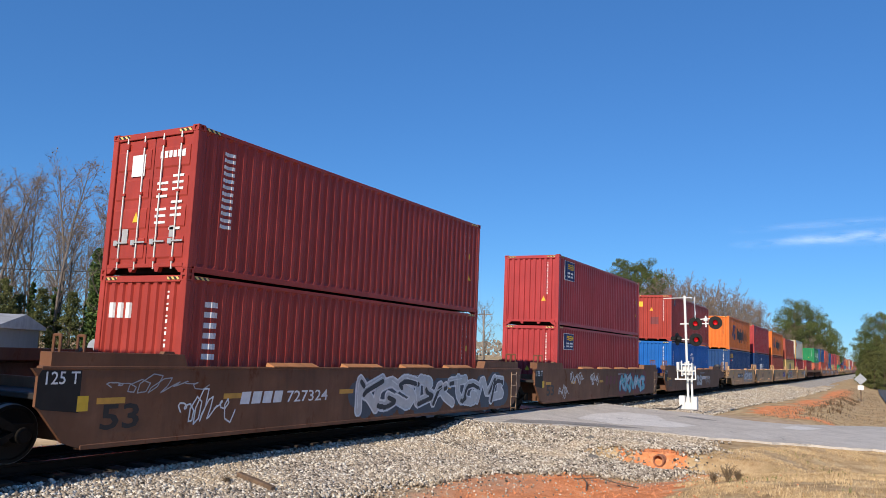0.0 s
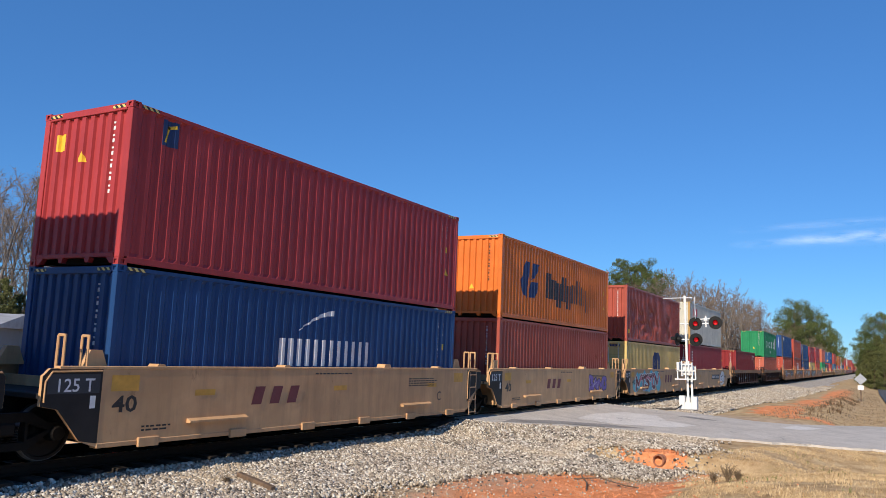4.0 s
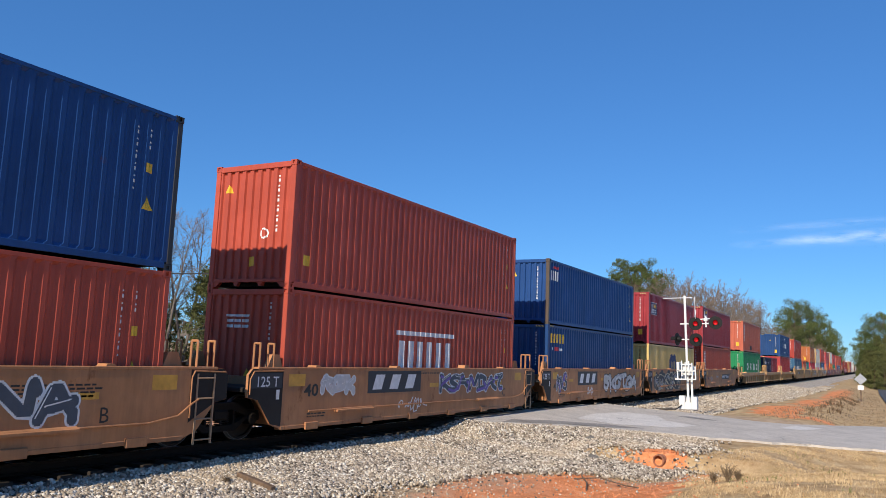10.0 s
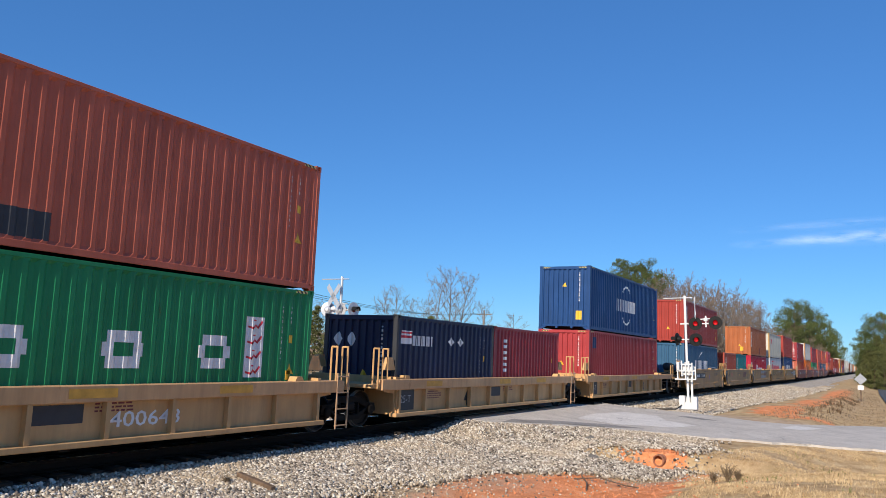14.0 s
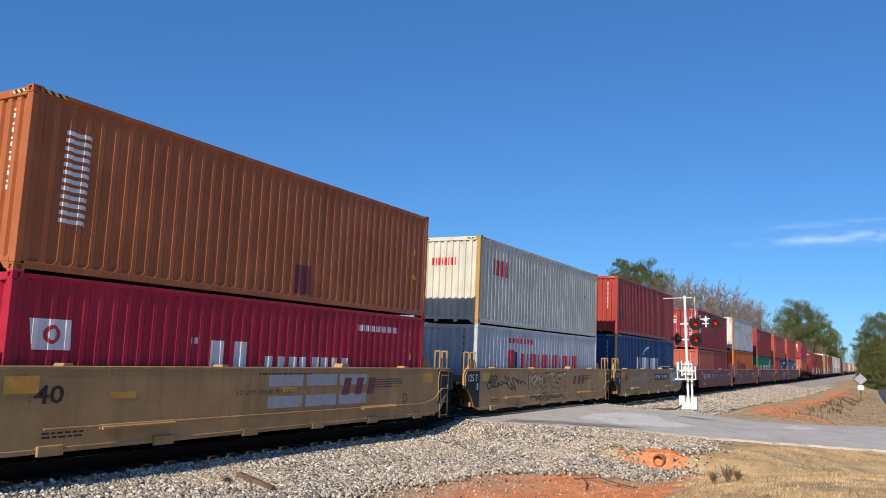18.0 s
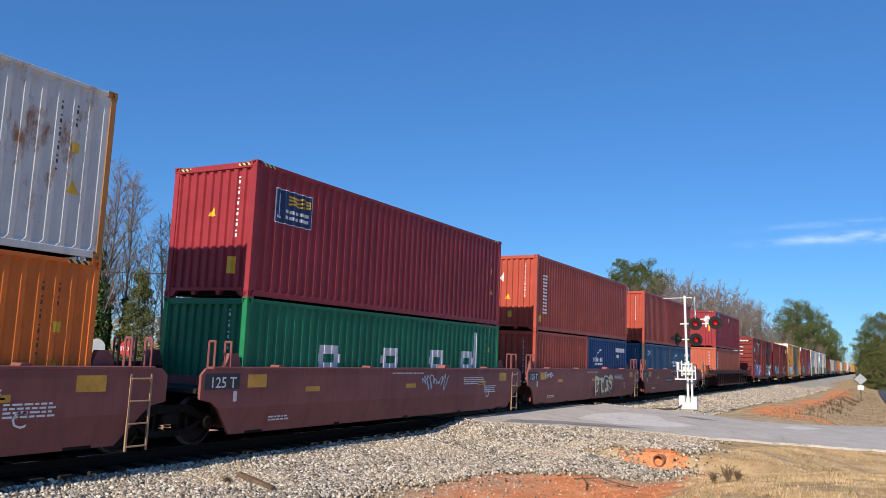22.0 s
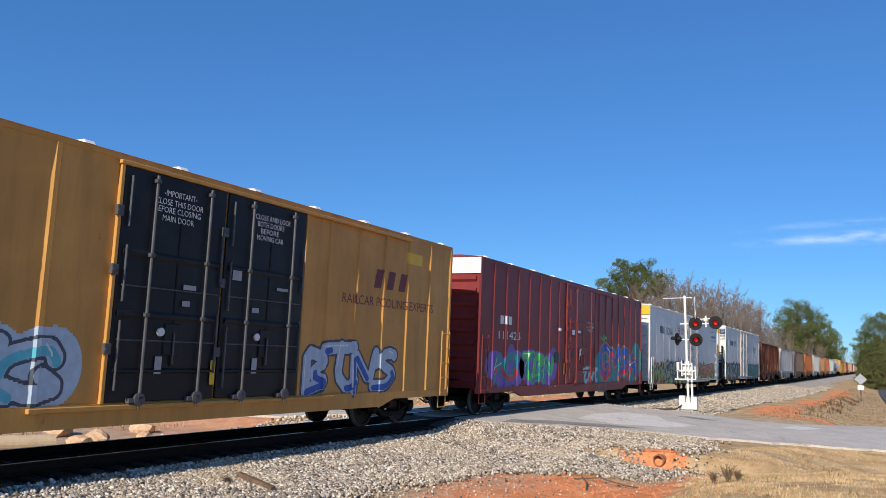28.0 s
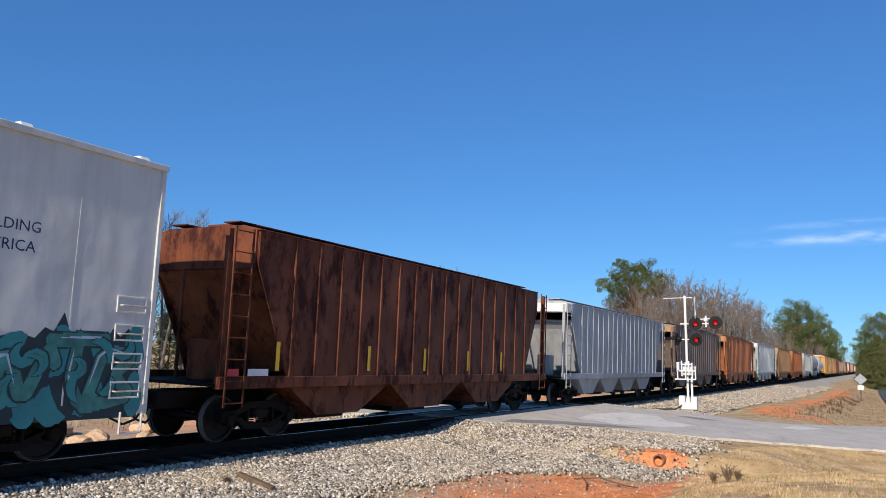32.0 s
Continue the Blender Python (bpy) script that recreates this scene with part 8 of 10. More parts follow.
def graffiti(y, z, w, h, n, fill, edge, seed, where="side", shade=None, cloud=None, thick=None, lift=0.0):
    """Sprayed interlocking shapes: a ragged ground, outlines, fillings, shading and shine."""
    n = max(n, int(round(w / (h * 0.85))))
    t = min(thick or 9, h * 0.20, w / n * 0.27)
    ls = bubble_letters(y, z, w, h, n, seed, t)
    rg = random.Random(seed + 1)
    out = []
    if cloud:
        blobs = [(y + w * (i + 0.5) / (n * 3) + rg.gauss(0, 0.05), z + h * rg.uniform(0.30, 0.62), w / (n * 3) * rg.uniform(0.9, 1.9), h * rg.uniform(0.28, 0.48)) for i in range(n * 3)]
        out.append(("spray_cloud", filled([], 0, blobs, 0.04, 0.02), cloud, where, 0.003 + lift))
    out.append(("spray_outline", filled(ls, t * 1.42), edge, where, 0.005 + lift))
    out.append(("spray_filling", filled(ls, t * 1.0, dz=0.025), fill, where, 0.008 + lift))
    if shade:
        out.append(("spray_shading", filled([[(a + t * 0.14, b - t * 0.14) for a, b in l[len(l) // 2:]] for l in ls[::2]] + [[(a + t * 0.1, b - t * 0.2) for a, b in l[:len(l) // 2]] for l in ls[1::2]], t * 0.55, dz=0.025), shade, where, 0.011 + lift))
    out.append(("spray_shine", filled([[(a - t * 0.25, b + t * 0.2) for a, b in l[:3]] for l in ls], t * 0.12, dz=0.02), "white", where, 0.013 + lift))
    return out


def wild(y, z, w, h, ground, blade, line, seed, letter=None, where="side"):
    """A large sprayed panel: a ground with a spiked top, blades between, and outlined interlocking shapes over it."""
    rg = random.Random(seed)
    n = int(w / 0.15)
    tops = []
    for i in range(n + 1):
        spike = rg.choice((0.0, 0.02, 0.08, 0.2)) if i % 2 else -0.04
        tops.append((y + w * i / n, z + h * min(1.0, 0.80 + spike + 0.06 * math.sin(i * 0.7 + seed))))
    tops[0], tops[-1] = (y, z + h * 0.35), (y + w, z + h * 0.35)
    quads = [[(a[0], z), (b[0], z), b, a] for a, b in zip(tops, tops[1:])]
    blades = []
    m = int(w / (h * 0.38))
    for i in range(m):
        for j in range(2):
            cx, cz = y + w * (i + rg.uniform(0.1, 0.9)) / m, z + h * (0.16 + 0.5 * j + rg.uniform(-0.06, 0.06))
            a, l, bend = rg.uniform(0.9, 2.2), h * rg.uniform(0.2, 0.36), rg.choice((-1, 1)) * rg.uniform(0.6, 1.6)
            pts = []
            for s in range(7):
                t = s / 6 - 0.5
                pts.append((min(max(cx + l * 2 * t * math.cos(a + bend * t), y + 0.1), y + w - 0.1), min(max(cz + l * 1.6 * t * math.sin(a + bend * t), z + 0.06), z + h * 0.86)))
            blades.append(pts)
    k = max(3, int(round(w / (h * 0.48))))
    t = min(h * 0.125, w / k * 0.28)
    ls = bubble_letters(y + 0.05, z + 0.02, w - 0.1, h * 0.88, k, seed + 5, t)
    out = [("spray_ground", quads, ground, where, 0.003), ("spray_blade", filled(blades, h * 0.22, dz=0.02, taper=True), blade, where, 0.006),
           ("spray_outline", filled(ls, t * 1.28, dz=0.025), line, where, 0.009), ("spray_filling", filled(ls, t, dz=0.025), letter or ground, where, 0.012)]
    flames = []
    for i in range(m * 2):
        cx, cz = y + w * (i + rg.uniform(0.0, 1.0)) / (m * 2), z + h * rg.uniform(0.12, 0.72)
        a, l, bend = rg.uniform(0.5, 2.6), h * rg.uniform(0.13, 0.26), rg.choice((-1, 1)) * rg.uniform(1.0, 2.4)
        flames.append([(min(max(cx + l * 2 * q * math.cos(a + bend * q), y + 0.08), y + w - 0.08), min(max(cz + l * 1.8 * q * math.sin(a + bend * q), z + 0.05), z + h * 0.95)) for q in [k_ / 6 - 0.5 for k_ in range(7)]])
    out += [("spray_flame_edge", filled(flames, h * 0.135, dz=0.02, taper=True), line, where, 0.014), ("spray_flame", filled(flames, h * 0.095, dz=0.02, taper=True), blade, where, 0.0165)]
    out += [("spray_core", filled([f[1:6] for f in flames[::2]], h * 0.03, dz=0.015, taper=True), letter or "pale", where, 0.019)]
    gl = [[(a - t * 0.22, b + t * 0.18) for a, b in l[1:5]] for l in ls]
    return out + [("spray_gleam", filled(gl, t * 0.22, dz=0.015, taper=True), "pale", where, 0.015)]


def scribble(y, z, w, h, ink, seed, where="side", t=0.035, turns=9, lift=0.0):
    """A thin looping tag."""
    rg = random.Random(seed)
    pts = []
    n = turns * 5
    a, b, c = rg.uniform(0.8, 1.3), rg.uniform(0, 6), rg.uniform(0.3, 0.6)
    for i in range(n + 1):
        k = i / n
        ph = k * turns * 6.283
        grow_ = 0.55 + 0.45 * math.sin(k * 9 * a + b)
        pts.append((y + w * (0.06 + 0.88 * k) + w / turns * (0.3 + c * grow_) * math.cos(ph), z + h * 0.5 + h * 0.44 * math.sin(ph * 0.93 + b) * grow_ + h * 0.1 * math.sin(ph * 0.31)))
    return [("spray_tag", filled([pts], t, dz=t * 0.28, dy=t * 0.3), ink, where, 0.006 + lift)]


def column(y, z0, z1, n, w, ink="white", where="side"):
    h = (z1 - z0) / n
    return [("vertical_marks", glyphs(y, z1 - h * 0.85, n, w, h * 0.78, h * 0.22, 0.17, True), ink, where)]


def serial(L, H, ink="white"):
    """Small stencils at the rear of a side, and a sticker."""
    z1 = H - 0.45
    a = [rect(L - 1.0, z1 - i * 0.11, 0.05, 0.03 + 0.035 * (i % 2)) for i in range(11)] + [rect(L - 0.72, z1 - i * 0.11, 0.05, 0.03 + 0.035 * (i % 2)) for i in range(4)]
    return [("serial_marks", a, ink, "side"), ("sticker", [rect(L - 0.75, z1 - 0.75, 0.16, 0.17), [(L - 0.78, z1 - 1.42), (L - 0.52, z1 - 1.42), (L - 0.65, z1 - 1.17)]], "yellow", "side")]


def end_marks(H, tri=(0.15, 0.9), ink="white", extra=()):
    z1 = H - 0.35
    a = [rect(0.67, z1 - i * 0.115, 0.05, 0.035 + 0.035 * (i % 2)) for i in range(12)]
    return [("serial_marks", a, ink, "end"), ("hazard_triangle", [[(tri[0] - 0.11, tri[1]), (tri[0] + 0.11, tri[1]), (tri[0], tri[1] + 0.20)]], "yellow", "end")] + list(extra)


def std(H=HC, L=12.192, tri=(0.15, 0.9), ink="white"):
    return serial(L, H, ink) + end_marks(H, tri, ink)


def lighthouse_plate(y0, z0, y1, z1):
    """Navy plate with yellow waves and plain white letter-sized bars."""
    w, h = y1 - y0, z1 - z0
    waves = []
    for k in range(3):
        pts = [(y0 + w * (0.38 + 0.56 * i / 6), z0 + h * (0.62 + 0.11 * k) + 0.018 * math.sin(i * 1.4 + k)) for i in range(7)]
        waves += stroke(pts, 0.045)
    return [("plate_border", [rect(y0 - 0.02, z0 - 0.02, w + 0.04, h + 0.04)], "white", "side", 0.003), ("plate_ground", [rect(y0, z0, w, h)], "navy", "side", 0.005), ("plate_waves", waves, "brand_yellow", "side", 0.008),
            ("plate_marks", glyphs(y0 + w * 0.26, z0 + h * 0.14, 5, w * 0.11, h * 0.30, w * 0.03, 0.22) + [rect(y0 + w * 0.07, z0 + h * 0.12, w * 0.06, h * 0.74), rect(y0 + w * 0.03, z0 + h * 0.12, w * 0.14, h * 0.08)], "white", "side", 0.008)]


def word_marks(y0, z0, y1, z1, n, ink, t=0.2, lift=0.004, hang=()):
    """A row of plain letter-sized shapes."""
    w = (y1 - y0) / n
    out = []
    for i in range(n):
        a, h, b = y0 + i * w, z1 - z0, z0
        if i in hang:
            b, h = z0 - h * 0.28, h * 0.98
        elif i % 3:
            h = h * 0.78 if hang else h
        ww = w * 0.80
        s = ww * (t + 0.10)
        out += [rect(a, b, s, h), rect(a + ww - s, b, s, h)]
    return [("lettering_marks", out, ink, "side", lift)]


def swoosh(y0, z0, y1, z1, ink="white"):
    pts = []
    n = 9
    top, bot = [], []
    for i in range(n + 1):
        t = i / n
        y = y0 + (y1 - y0) * t
        c = z0 + (z1 - z0) * math.sin(t * 1.5)
        th = 0.02 + 0.11 * t * (z1 - z0) / 0.5
        top.append((y, c))
        bot.append((y, c - th))
    return [("swoosh_mark", [[bot[i], bot[i + 1], top[i + 1], top[i]] for i in range(n)], ink, "side", 0.004)]


def globe(y, z, r, ink="white"):
    out = ring(y, z, r, 0.06, 16, 0.0, math.pi) + ring(y, z, r * 0.45, 0.05, 12, 0, math.pi, 2.1)
    out += [rect(y - 0.025, z, 0.05, r), rect(y - r * 0.9, z + r * 0.42, r * 1.8, 0.05)]
    return [("globe_mark", out, ink, "side", 0.004)]


def liner_logo(y0, z0, y1, z1, ink="navy"):
    """Two leaning sails."""
    w, h = y1 - y0, z1 - z0
    a = [[(y0 + w * 0.22, z1), (y0 + w * 0.5, z1), (y0 + w * 0.36, z0 + h * 0.5), (y0 + w * 0.34, z0), (y0 + w * 0.05, z0 + h * 0.12), (y0, z0 + h * 0.45)],
         [(y0 + w * 0.62, z1), (y0 + w, z1), (y0 + w * 0.78, z0 + h * 0.62), (y0 + w * 0.52, z0 + h * 0.5)], [(y0 + w * 0.52, z0 + h * 0.46), (y0 + w * 0.98, z0 + h * 0.5), (y0 + w * 0.80, z0 + h * 0.05), (y0 + w * 0.42, z0 + h * 0.02)]]
    return [("sail_mark", a, ink, "side", 0.004)]


def big_hump(y0, z0, y1, z1, ink="navy"):
    """The great two-arched mark."""
    w, h = y1 - y0, z1 - z0
    st = w * 0.25
    a, b, c = y0 + st / 2, (y0 + y1) / 2, y1 - st / 2
    r = (b - a) / 2
    arch = lambda p: [(p, z0)] + [(p + r - r * math.cos(math.pi * q / 8), z1 - st / 2 - r * 0.8 + r * 0.8 * math.sin(math.pi * q / 8)) for q in range(9)]
    return [("arched_mark", filled([arch(a), arch(b) + [(c, z0)], [(b, z1 - st / 2 - r * 0.8), (b, z0)]], st, dz=0.03), ink, "side", 0.004)]


def row_letters(spots, z0, z1, w, ink="white"):
    """Widely spaced plain marks."""
    out = []
    for i, y in enumerate(spots):
        h = z1 - z0
        t_ = w * 0.24
        out += [rect(y, z0 + t_, t_, h - 2 * t_), rect(y + w - t_, z0 + t_, t_, h - 2 * t_), rect(y + t_ * 0.4, z0, w - t_ * 0.8, t_), rect(y + t_ * 0.4, z0 + h - t_, w - t_ * 0.8, t_)]
    return [("lettering_marks", out, ink, "side", 0.004)]


def script_panel(y, z0, z1, w=0.5):
    out = [("panel_ground", [rect(y, z0, w, z1 - z0)], "white", "side", 0.003)]
    h = (z1 - z0) / 4
    pts = []
    for k in range(4):
        c = z0 + h * (k + 0.5)
        pts += stroke([(y + 0.08, c - 0.05), (y + 0.18, c - 0.08), (y + 0.26, c), (y + 0.36, c - 0.06), (y + 0.43, c + 0.06)], 0.04) + [rect(y + 0.18, c + 0.07, 0.12, 0.03)]
    return out + [("panel_marks", pts, "red", "side", 0.007)]


def txt(word, y, z, h, ink, width=None, heavy=0.0, lift=0.004, name="lettering", where="side"):
    return [(name, text_polys(word, y, z, h, width, heavy), ink, where, lift)]


def reflectors(ys, z=1.0, w=0.5, h=0.11):
    return [("reflector", [rect(y, z, w, h)], "safety", "side", 0.004) for y in ys]


def fine_print(y, z, w, rows, ink, seed, h=0.03, gap=0.03):
    rg = random.Random(seed)
    out = []
    for k in range(rows):
        a = y
        while a < y + w * rg.uniform(0.8, 1.0):
            l = rg.uniform(0.05, 0.16)
            out.append(rect(a, z - k * (h + gap), l, h))
            a += l + 0.03
    return [("small_print", out, ink, "side", 0.004)]


def car_plate(y0, z0, y1, z1, word, at=0.5, mark=0.36):
    """Black number plate: a bar for the owner's mark, then the number."""
    w, h = y1 - y0, z1 - z0
    return [("number_plate_ground", [rect(y0, z0, w, h)], "charcoal", "side", 0.004), ("owner_mark", bars_row(y0 + w * 0.08, z0 + h * 0.24, 4, w * 0.055, h * 0.52, w * 0.025, h * 0.12), "white", "side", 0.007)] + \
        txt(word, y0 + w * at, z0 + h * 0.24, h * 0.52, "white", w * (0.94 - at), 0.012, 0.007)


def big_mark(y0, z0, y1, z1, ink, ground=None):
    """Three heavy slanted shapes, the owner's big mark."""
    w, h = y1 - y0, z1 - z0
    out = [("mark_ground", [rect(y0, z0, w, h)], ground, "side", 0.004)] if ground else []
    p = [rect(y0 + w * (0.08 + 0.30 * k), z0 + h * 0.16, w * 0.16, h * 0.68, w * 0.06) for k in range(3)]
    return out + [("owner_big_mark", p, ink, "side", 0.008)]


def unit40(letter="", ink="black", forty=(0.35, 0.95), plate125=True, seed=1, print_y=9.2):
    """Stencils that every 40-foot unit carries."""
    L = 12.192
    d = reflectors((1.7, 5.9, 10.2)) + [("safety_panel", [rect(-0.12, 1.12, 0.55, 0.26)], "safety", "side", 0.004), ("safety_panel", [rect(L - 0.45, 1.12, 0.55, 0.26)], "safety", "side", 0.004)]
    if plate125:
        d += [("dark_plate", [rect(-1.26, 1.10, 0.92, 0.30)], "charcoal", "side", 0.0045)] + txt("125 T", -1.08, 1.13, 0.21, "white", 0.64, 0.01, 0.008) + [("white_label", [rect(-0.50, 0.86, 0.10, 0.20)], "white", "side", 0.006)]
    if forty:
        d += txt("40", forty[0], forty[1], 0.27, ink, 0.5, 0.02)
    if letter:
        d += txt(letter, 10.75, 0.62, 0.26, ink)
    d += fine_print(print_y, 1.22, 1.5 if print_y < 10 else 0.62, 4, ink, seed) + fine_print(0.55, 0.50, 0.7, 2, ink, seed + 5) + fine_print(5.2, 1.37, 1.6, 1, ink, seed + 9)
    return d


def unit53(num=None, seed=1):
    d = txt("53", -1.8, 0.52, 0.40, "black", 0.76, 0.02) + txt("125 T", -2.82, 1.25, 0.2, "white", 0.58, 0.008) + reflectors((-1.9, 0.9, 4.6, 9.5), 0.92, 0.55, 0.1)
    d += [("inspection_plate", [rect(-2.25, 0.82, 0.2, 0.24)], "yellow", "side", 0.004)] + fine_print(7.5, 1.3, 1.6, 2, "grey", seed)
    if num:
        d += [("owner_mark", bars_row(num[0], num[1], 4, 0.26, 0.24, 0.06, 0.05), "white", "side", 0.005)] + txt("727324", num[0] + 1.4, num[1], 0.24, "white", 1.4, 0.01, 0.005)
    return d


def bars_deco(y, z, n, w, h, ink="white"):
    return [("owner_mark", bars_row(y, z, n, w, h, w * 0.28), ink, "side", 0.005)]


def shield(y, z, w, h):
    """Shield with a dark blue head and red stripes."""
    half = [(0.0, 0.0), (0.22, 0.05), (0.42, 0.20), (0.48, 0.45), (0.46, 0.62), (0.42, 0.72), (0.48, 0.90), (0.30, 0.94), (0.15, 0.92), (0.0, 1.0)]
    shape = [(y + w * (0.5 + a), z + h * b) for a, b in half] + [(y + w * (0.5 - a), z + h * b) for a, b in half[-2:0:-1]]
    head = [(y + w * (0.5 + a), z + h * b) for a, b in half[4:]] + [(y + w * (0.5 - a), z + h * b) for a, b in half[-2:3:-1]]
    foot = lambda a: 0.06 + 0.32 * min(1.0, (abs(a) / 0.46) ** 2.2)
    bars = [[(y + w * (0.5 + a - 0.035), z + h * foot(a)), (y + w * (0.5 + a + 0.035), z + h * foot(a)), (y + w * (0.5 + a + 0.035), z + h * 0.60), (y + w * (0.5 + a - 0.035), z + h * 0.60)] for a in (-0.36, -0.24, -0.12, 0.0, 0.12, 0.24, 0.36)]
    return [("shield_ground", [shape], "white", "side", 0.004), ("shield_head", [head], "navy", "side", 0.007), ("shield_stripes", bars, "red", "side", 0.007), ("shield_print", [rect(y + w * 0.22, z + h * 0.80, w * 0.56, h * 0.07), rect(y + w * 0.18, z + h * 0.68, w * 0.64, h * 0.07)], "white", "side", 0.010)]

# ---- the consist, from the head seen first to the tail ----
BASE = 0.341
J40, J53 = ("joint", 1.35, -1.63), ("joint", 2.95, -3.71)


def stack(u, lower, upper):
    """Two containers, one on the other; each a list of (colour, options)."""
    y = 0.0
    for spec in lower:
        shipping_container(u + y, BASE, **spec)
        y += spec.get("L", 12.192) + 0.03
    for spec in upper:
        shipping_container(u, BASE + lower[0].get("H", HC), **spec)


def K(colour, label, **kw):
    return dict(colour=colour, label=label, **kw)


def five_pack(us, colour, label, reach=(3.5, 3.3), decors=((), (), (), (), ())):
    for i, u in enumerate(us):
        near = ("end", reach[0]) if i == 0 else J40
        far = ("end", reach[1]) if i == len(us) - 1 else ("joint", 1.35)
        well_car(u, 12.192, 40, colour, near, far, label, decor=decors[i])


# three long brown units
long_decor = {1: unit53((1.35, 0.80), 1) + graffiti(5.2, 0.32, 8.6, 1.10, 7, "silver", "white", 11, cloud="slate", shade="charcoal") + scribble(-0.3, 0.4, 1.5, 0.75, "white", 12, t=0.03) + scribble(-1.9, 1.02, 2.4, 0.38, "grey", 13, t=0.02),
              2: unit53(None, 2) + big_mark(5.3, 0.72, 7.3, 1.30, "maroon") + graffiti(7.6, 0.28, 4.8, 1.14, 5, "cyan", "navy", 14, cloud="maroon", shade="pale") + scribble(0.7, 0.85, 1.8, 0.58, "silver", 15, t=0.045) + scribble(-0.6, 0.33, 1.25, 0.62, "silver", 16, t=0.04) + scribble(3.2, 0.8, 1.3, 0.6, "white", 17, t=0.035),
              3: unit53((8.2, 0.82), 3) + graffiti(6.2, 0.34, 2.0, 0.95, 2, "silver", "charcoal", 18, shade="grey") + scribble(9.0, 0.45, 2.2, 0.5, "grey", 19, t=0.03) + scribble(2.6, 0.7, 1.6, 0.4, "grey", 20, t=0.02)}
for i, u in enumerate((-9.2, 10.34, 29.79, 49.60)):
    well_car(u, 12.192, 53, "darkbrown", J53, ("joint", 2.95) if i < 3 else ("end", 4.95), "dirty brown steel well car with spray-painted sides", decor=long_decor.get(i, ()))
stack(-9.2, [K("oxide", "dark red steel container at the bottom of a stack")], [K("oxide", "dark red steel container on top of a stack")])
stack(10.34, [K("oxide", "dark red container with a white mark beside its corner", decor=serial(12.192, HC) + column(0.56, 1.25, 2.45, 3, 0.34) + end_marks(HC, (9, 9)) + [("name_mark", bars_row(-0.95, 2.05, 3, 0.18, 0.3, 0.06), "white", "end")])],
      [K("oxide", "dark red container with door bars and white vertical marks", doors=True, decor=serial(12.192, HC) + column(0.74, 0.95, 2.55, 6, 0.30) + [("door_plate", [rect(-0.60, 1.98, 0.38, 0.44)], "white", "end"), ("door_print", [rect(0.18 + 0.42 * k, 1.9 - 0.13 * i, 0.3, 0.05) for i in range(9) for k in (0, 1) if (i + k) % 4] + bars_row(0.2, 2.3, 6, 0.09, 0.14, 0.03), "white", "end"), ("door_sticker", [[(-0.45, 1.05), (-0.27, 1.05), (-0.36, 1.26)]], "yellow", "end"), ("door_plate", [rect(0.62, 0.72, 0.16, 0.22), rect(-0.72, 0.62, 0.17, 0.3)], "grey", "end")])])
stack(29.79, [K("crimson", "crimson container with a navy and yellow plate", decor=std(tri=(-0.1, 1.05)) + lighthouse_plate(0.72, 1.97, 1.9, 2.6))], [K("crimson", "crimson container with a navy and yellow plate, on top", decor=std(tri=(0.55, 1.0)) + lighthouse_plate(0.71, 1.95, 1.86, 2.72))])
stack(49.60, [K("azure", "bright blue container with a white globe mark", decor=std(tri=(-0.1, 1.1)) + globe(6.1, 1.66, 0.62) + word_marks(5.05, 1.2, 7.15, 1.55, 5, "white", 0.25) + column(0.42, 1.25, 2.3, 4, 0.26))],
      [K("oxide", "dark red container with a small navy plate", decor=std(tri=(-0.05, 1.9)) + [("plate_ground", [rect(0.7, 2.27, 0.38, 0.48)], "navy", "side"), ("plate_mark", stroke([(0.78, 2.35), (0.86, 2.62), (1.0, 2.66)], 0.06) + [rect(0.82, 2.47, 0.14, 0.05)], "brand_yellow", "side", 0.008), ("yellow_plate", [rect(-0.85, 2.15, 0.26, 0.32), ], "yellow", "end"), ("old_patch", [rect(-0.1, 1.05, 0.5, 0.45)], "maroon", "end", 0.003)])])
# tan five-unit car
tan_decor = (unit40("B", forty=(-0.05, 0.74), plate125=False, seed=1) + car_plate(2.44, 0.81, 5.7, 1.17, "750704", 0.48) + graffiti(6.3, 0.42, 4.9, 1.02, 4, "silver", "charcoal", 21, cloud="grey", shade="white"),
             unit40("C", forty=(-0.08, 0.78), seed=2) + big_mark(3.05, 0.70, 4.85, 1.22, "maroon"),
             unit40("D", forty=(-0.05, 0.76), seed=3) + big_mark(3.6, 0.70, 5.4, 1.22, "maroon") + graffiti(8.6, 0.5, 2.6, 0.85, 3, "violet", "charcoal", 22),
             unit40("E", forty=(0.04, 0.74), seed=4) + graffiti(0.6, 0.30, 5.0, 1.12, 5, "maroon", "white", 23, cloud="cyan", shade="pink") + big_mark(6.8, 0.66, 8.95, 1.28, "maroon"),
             unit40("A", forty=(0.0, 0.76), seed=5, plate125=True) + car_plate(6.2, 0.80, 9.3, 1.14, "750704", 0.48) + [("white_cloud", filled([], 0, [(10.75, 0.86, 0.85, 0.52), (10.2, 0.75, 0.55, 0.45), (11.3, 0.9, 0.42, 0.42)]), "white", "side", 0.005), ("cloud_lines", stroke([(9.8, 1.2), (10.2, 0.95), (10.9, 1.05), (11.3, 1.25)], 0.04) + ring(10.3, 0.85, 0.16, 0.035) + ring(11.25, 0.85, 0.2, 0.035) + stroke([(10.2, 0.45), (10.7, 0.62), (11.2, 0.55), (11.45, 0.6)], 0.04), "black", "side", 0.009)] + scribble(11.6, 0.8, 0.8, 0.3, "charcoal", 24, t=0.03))
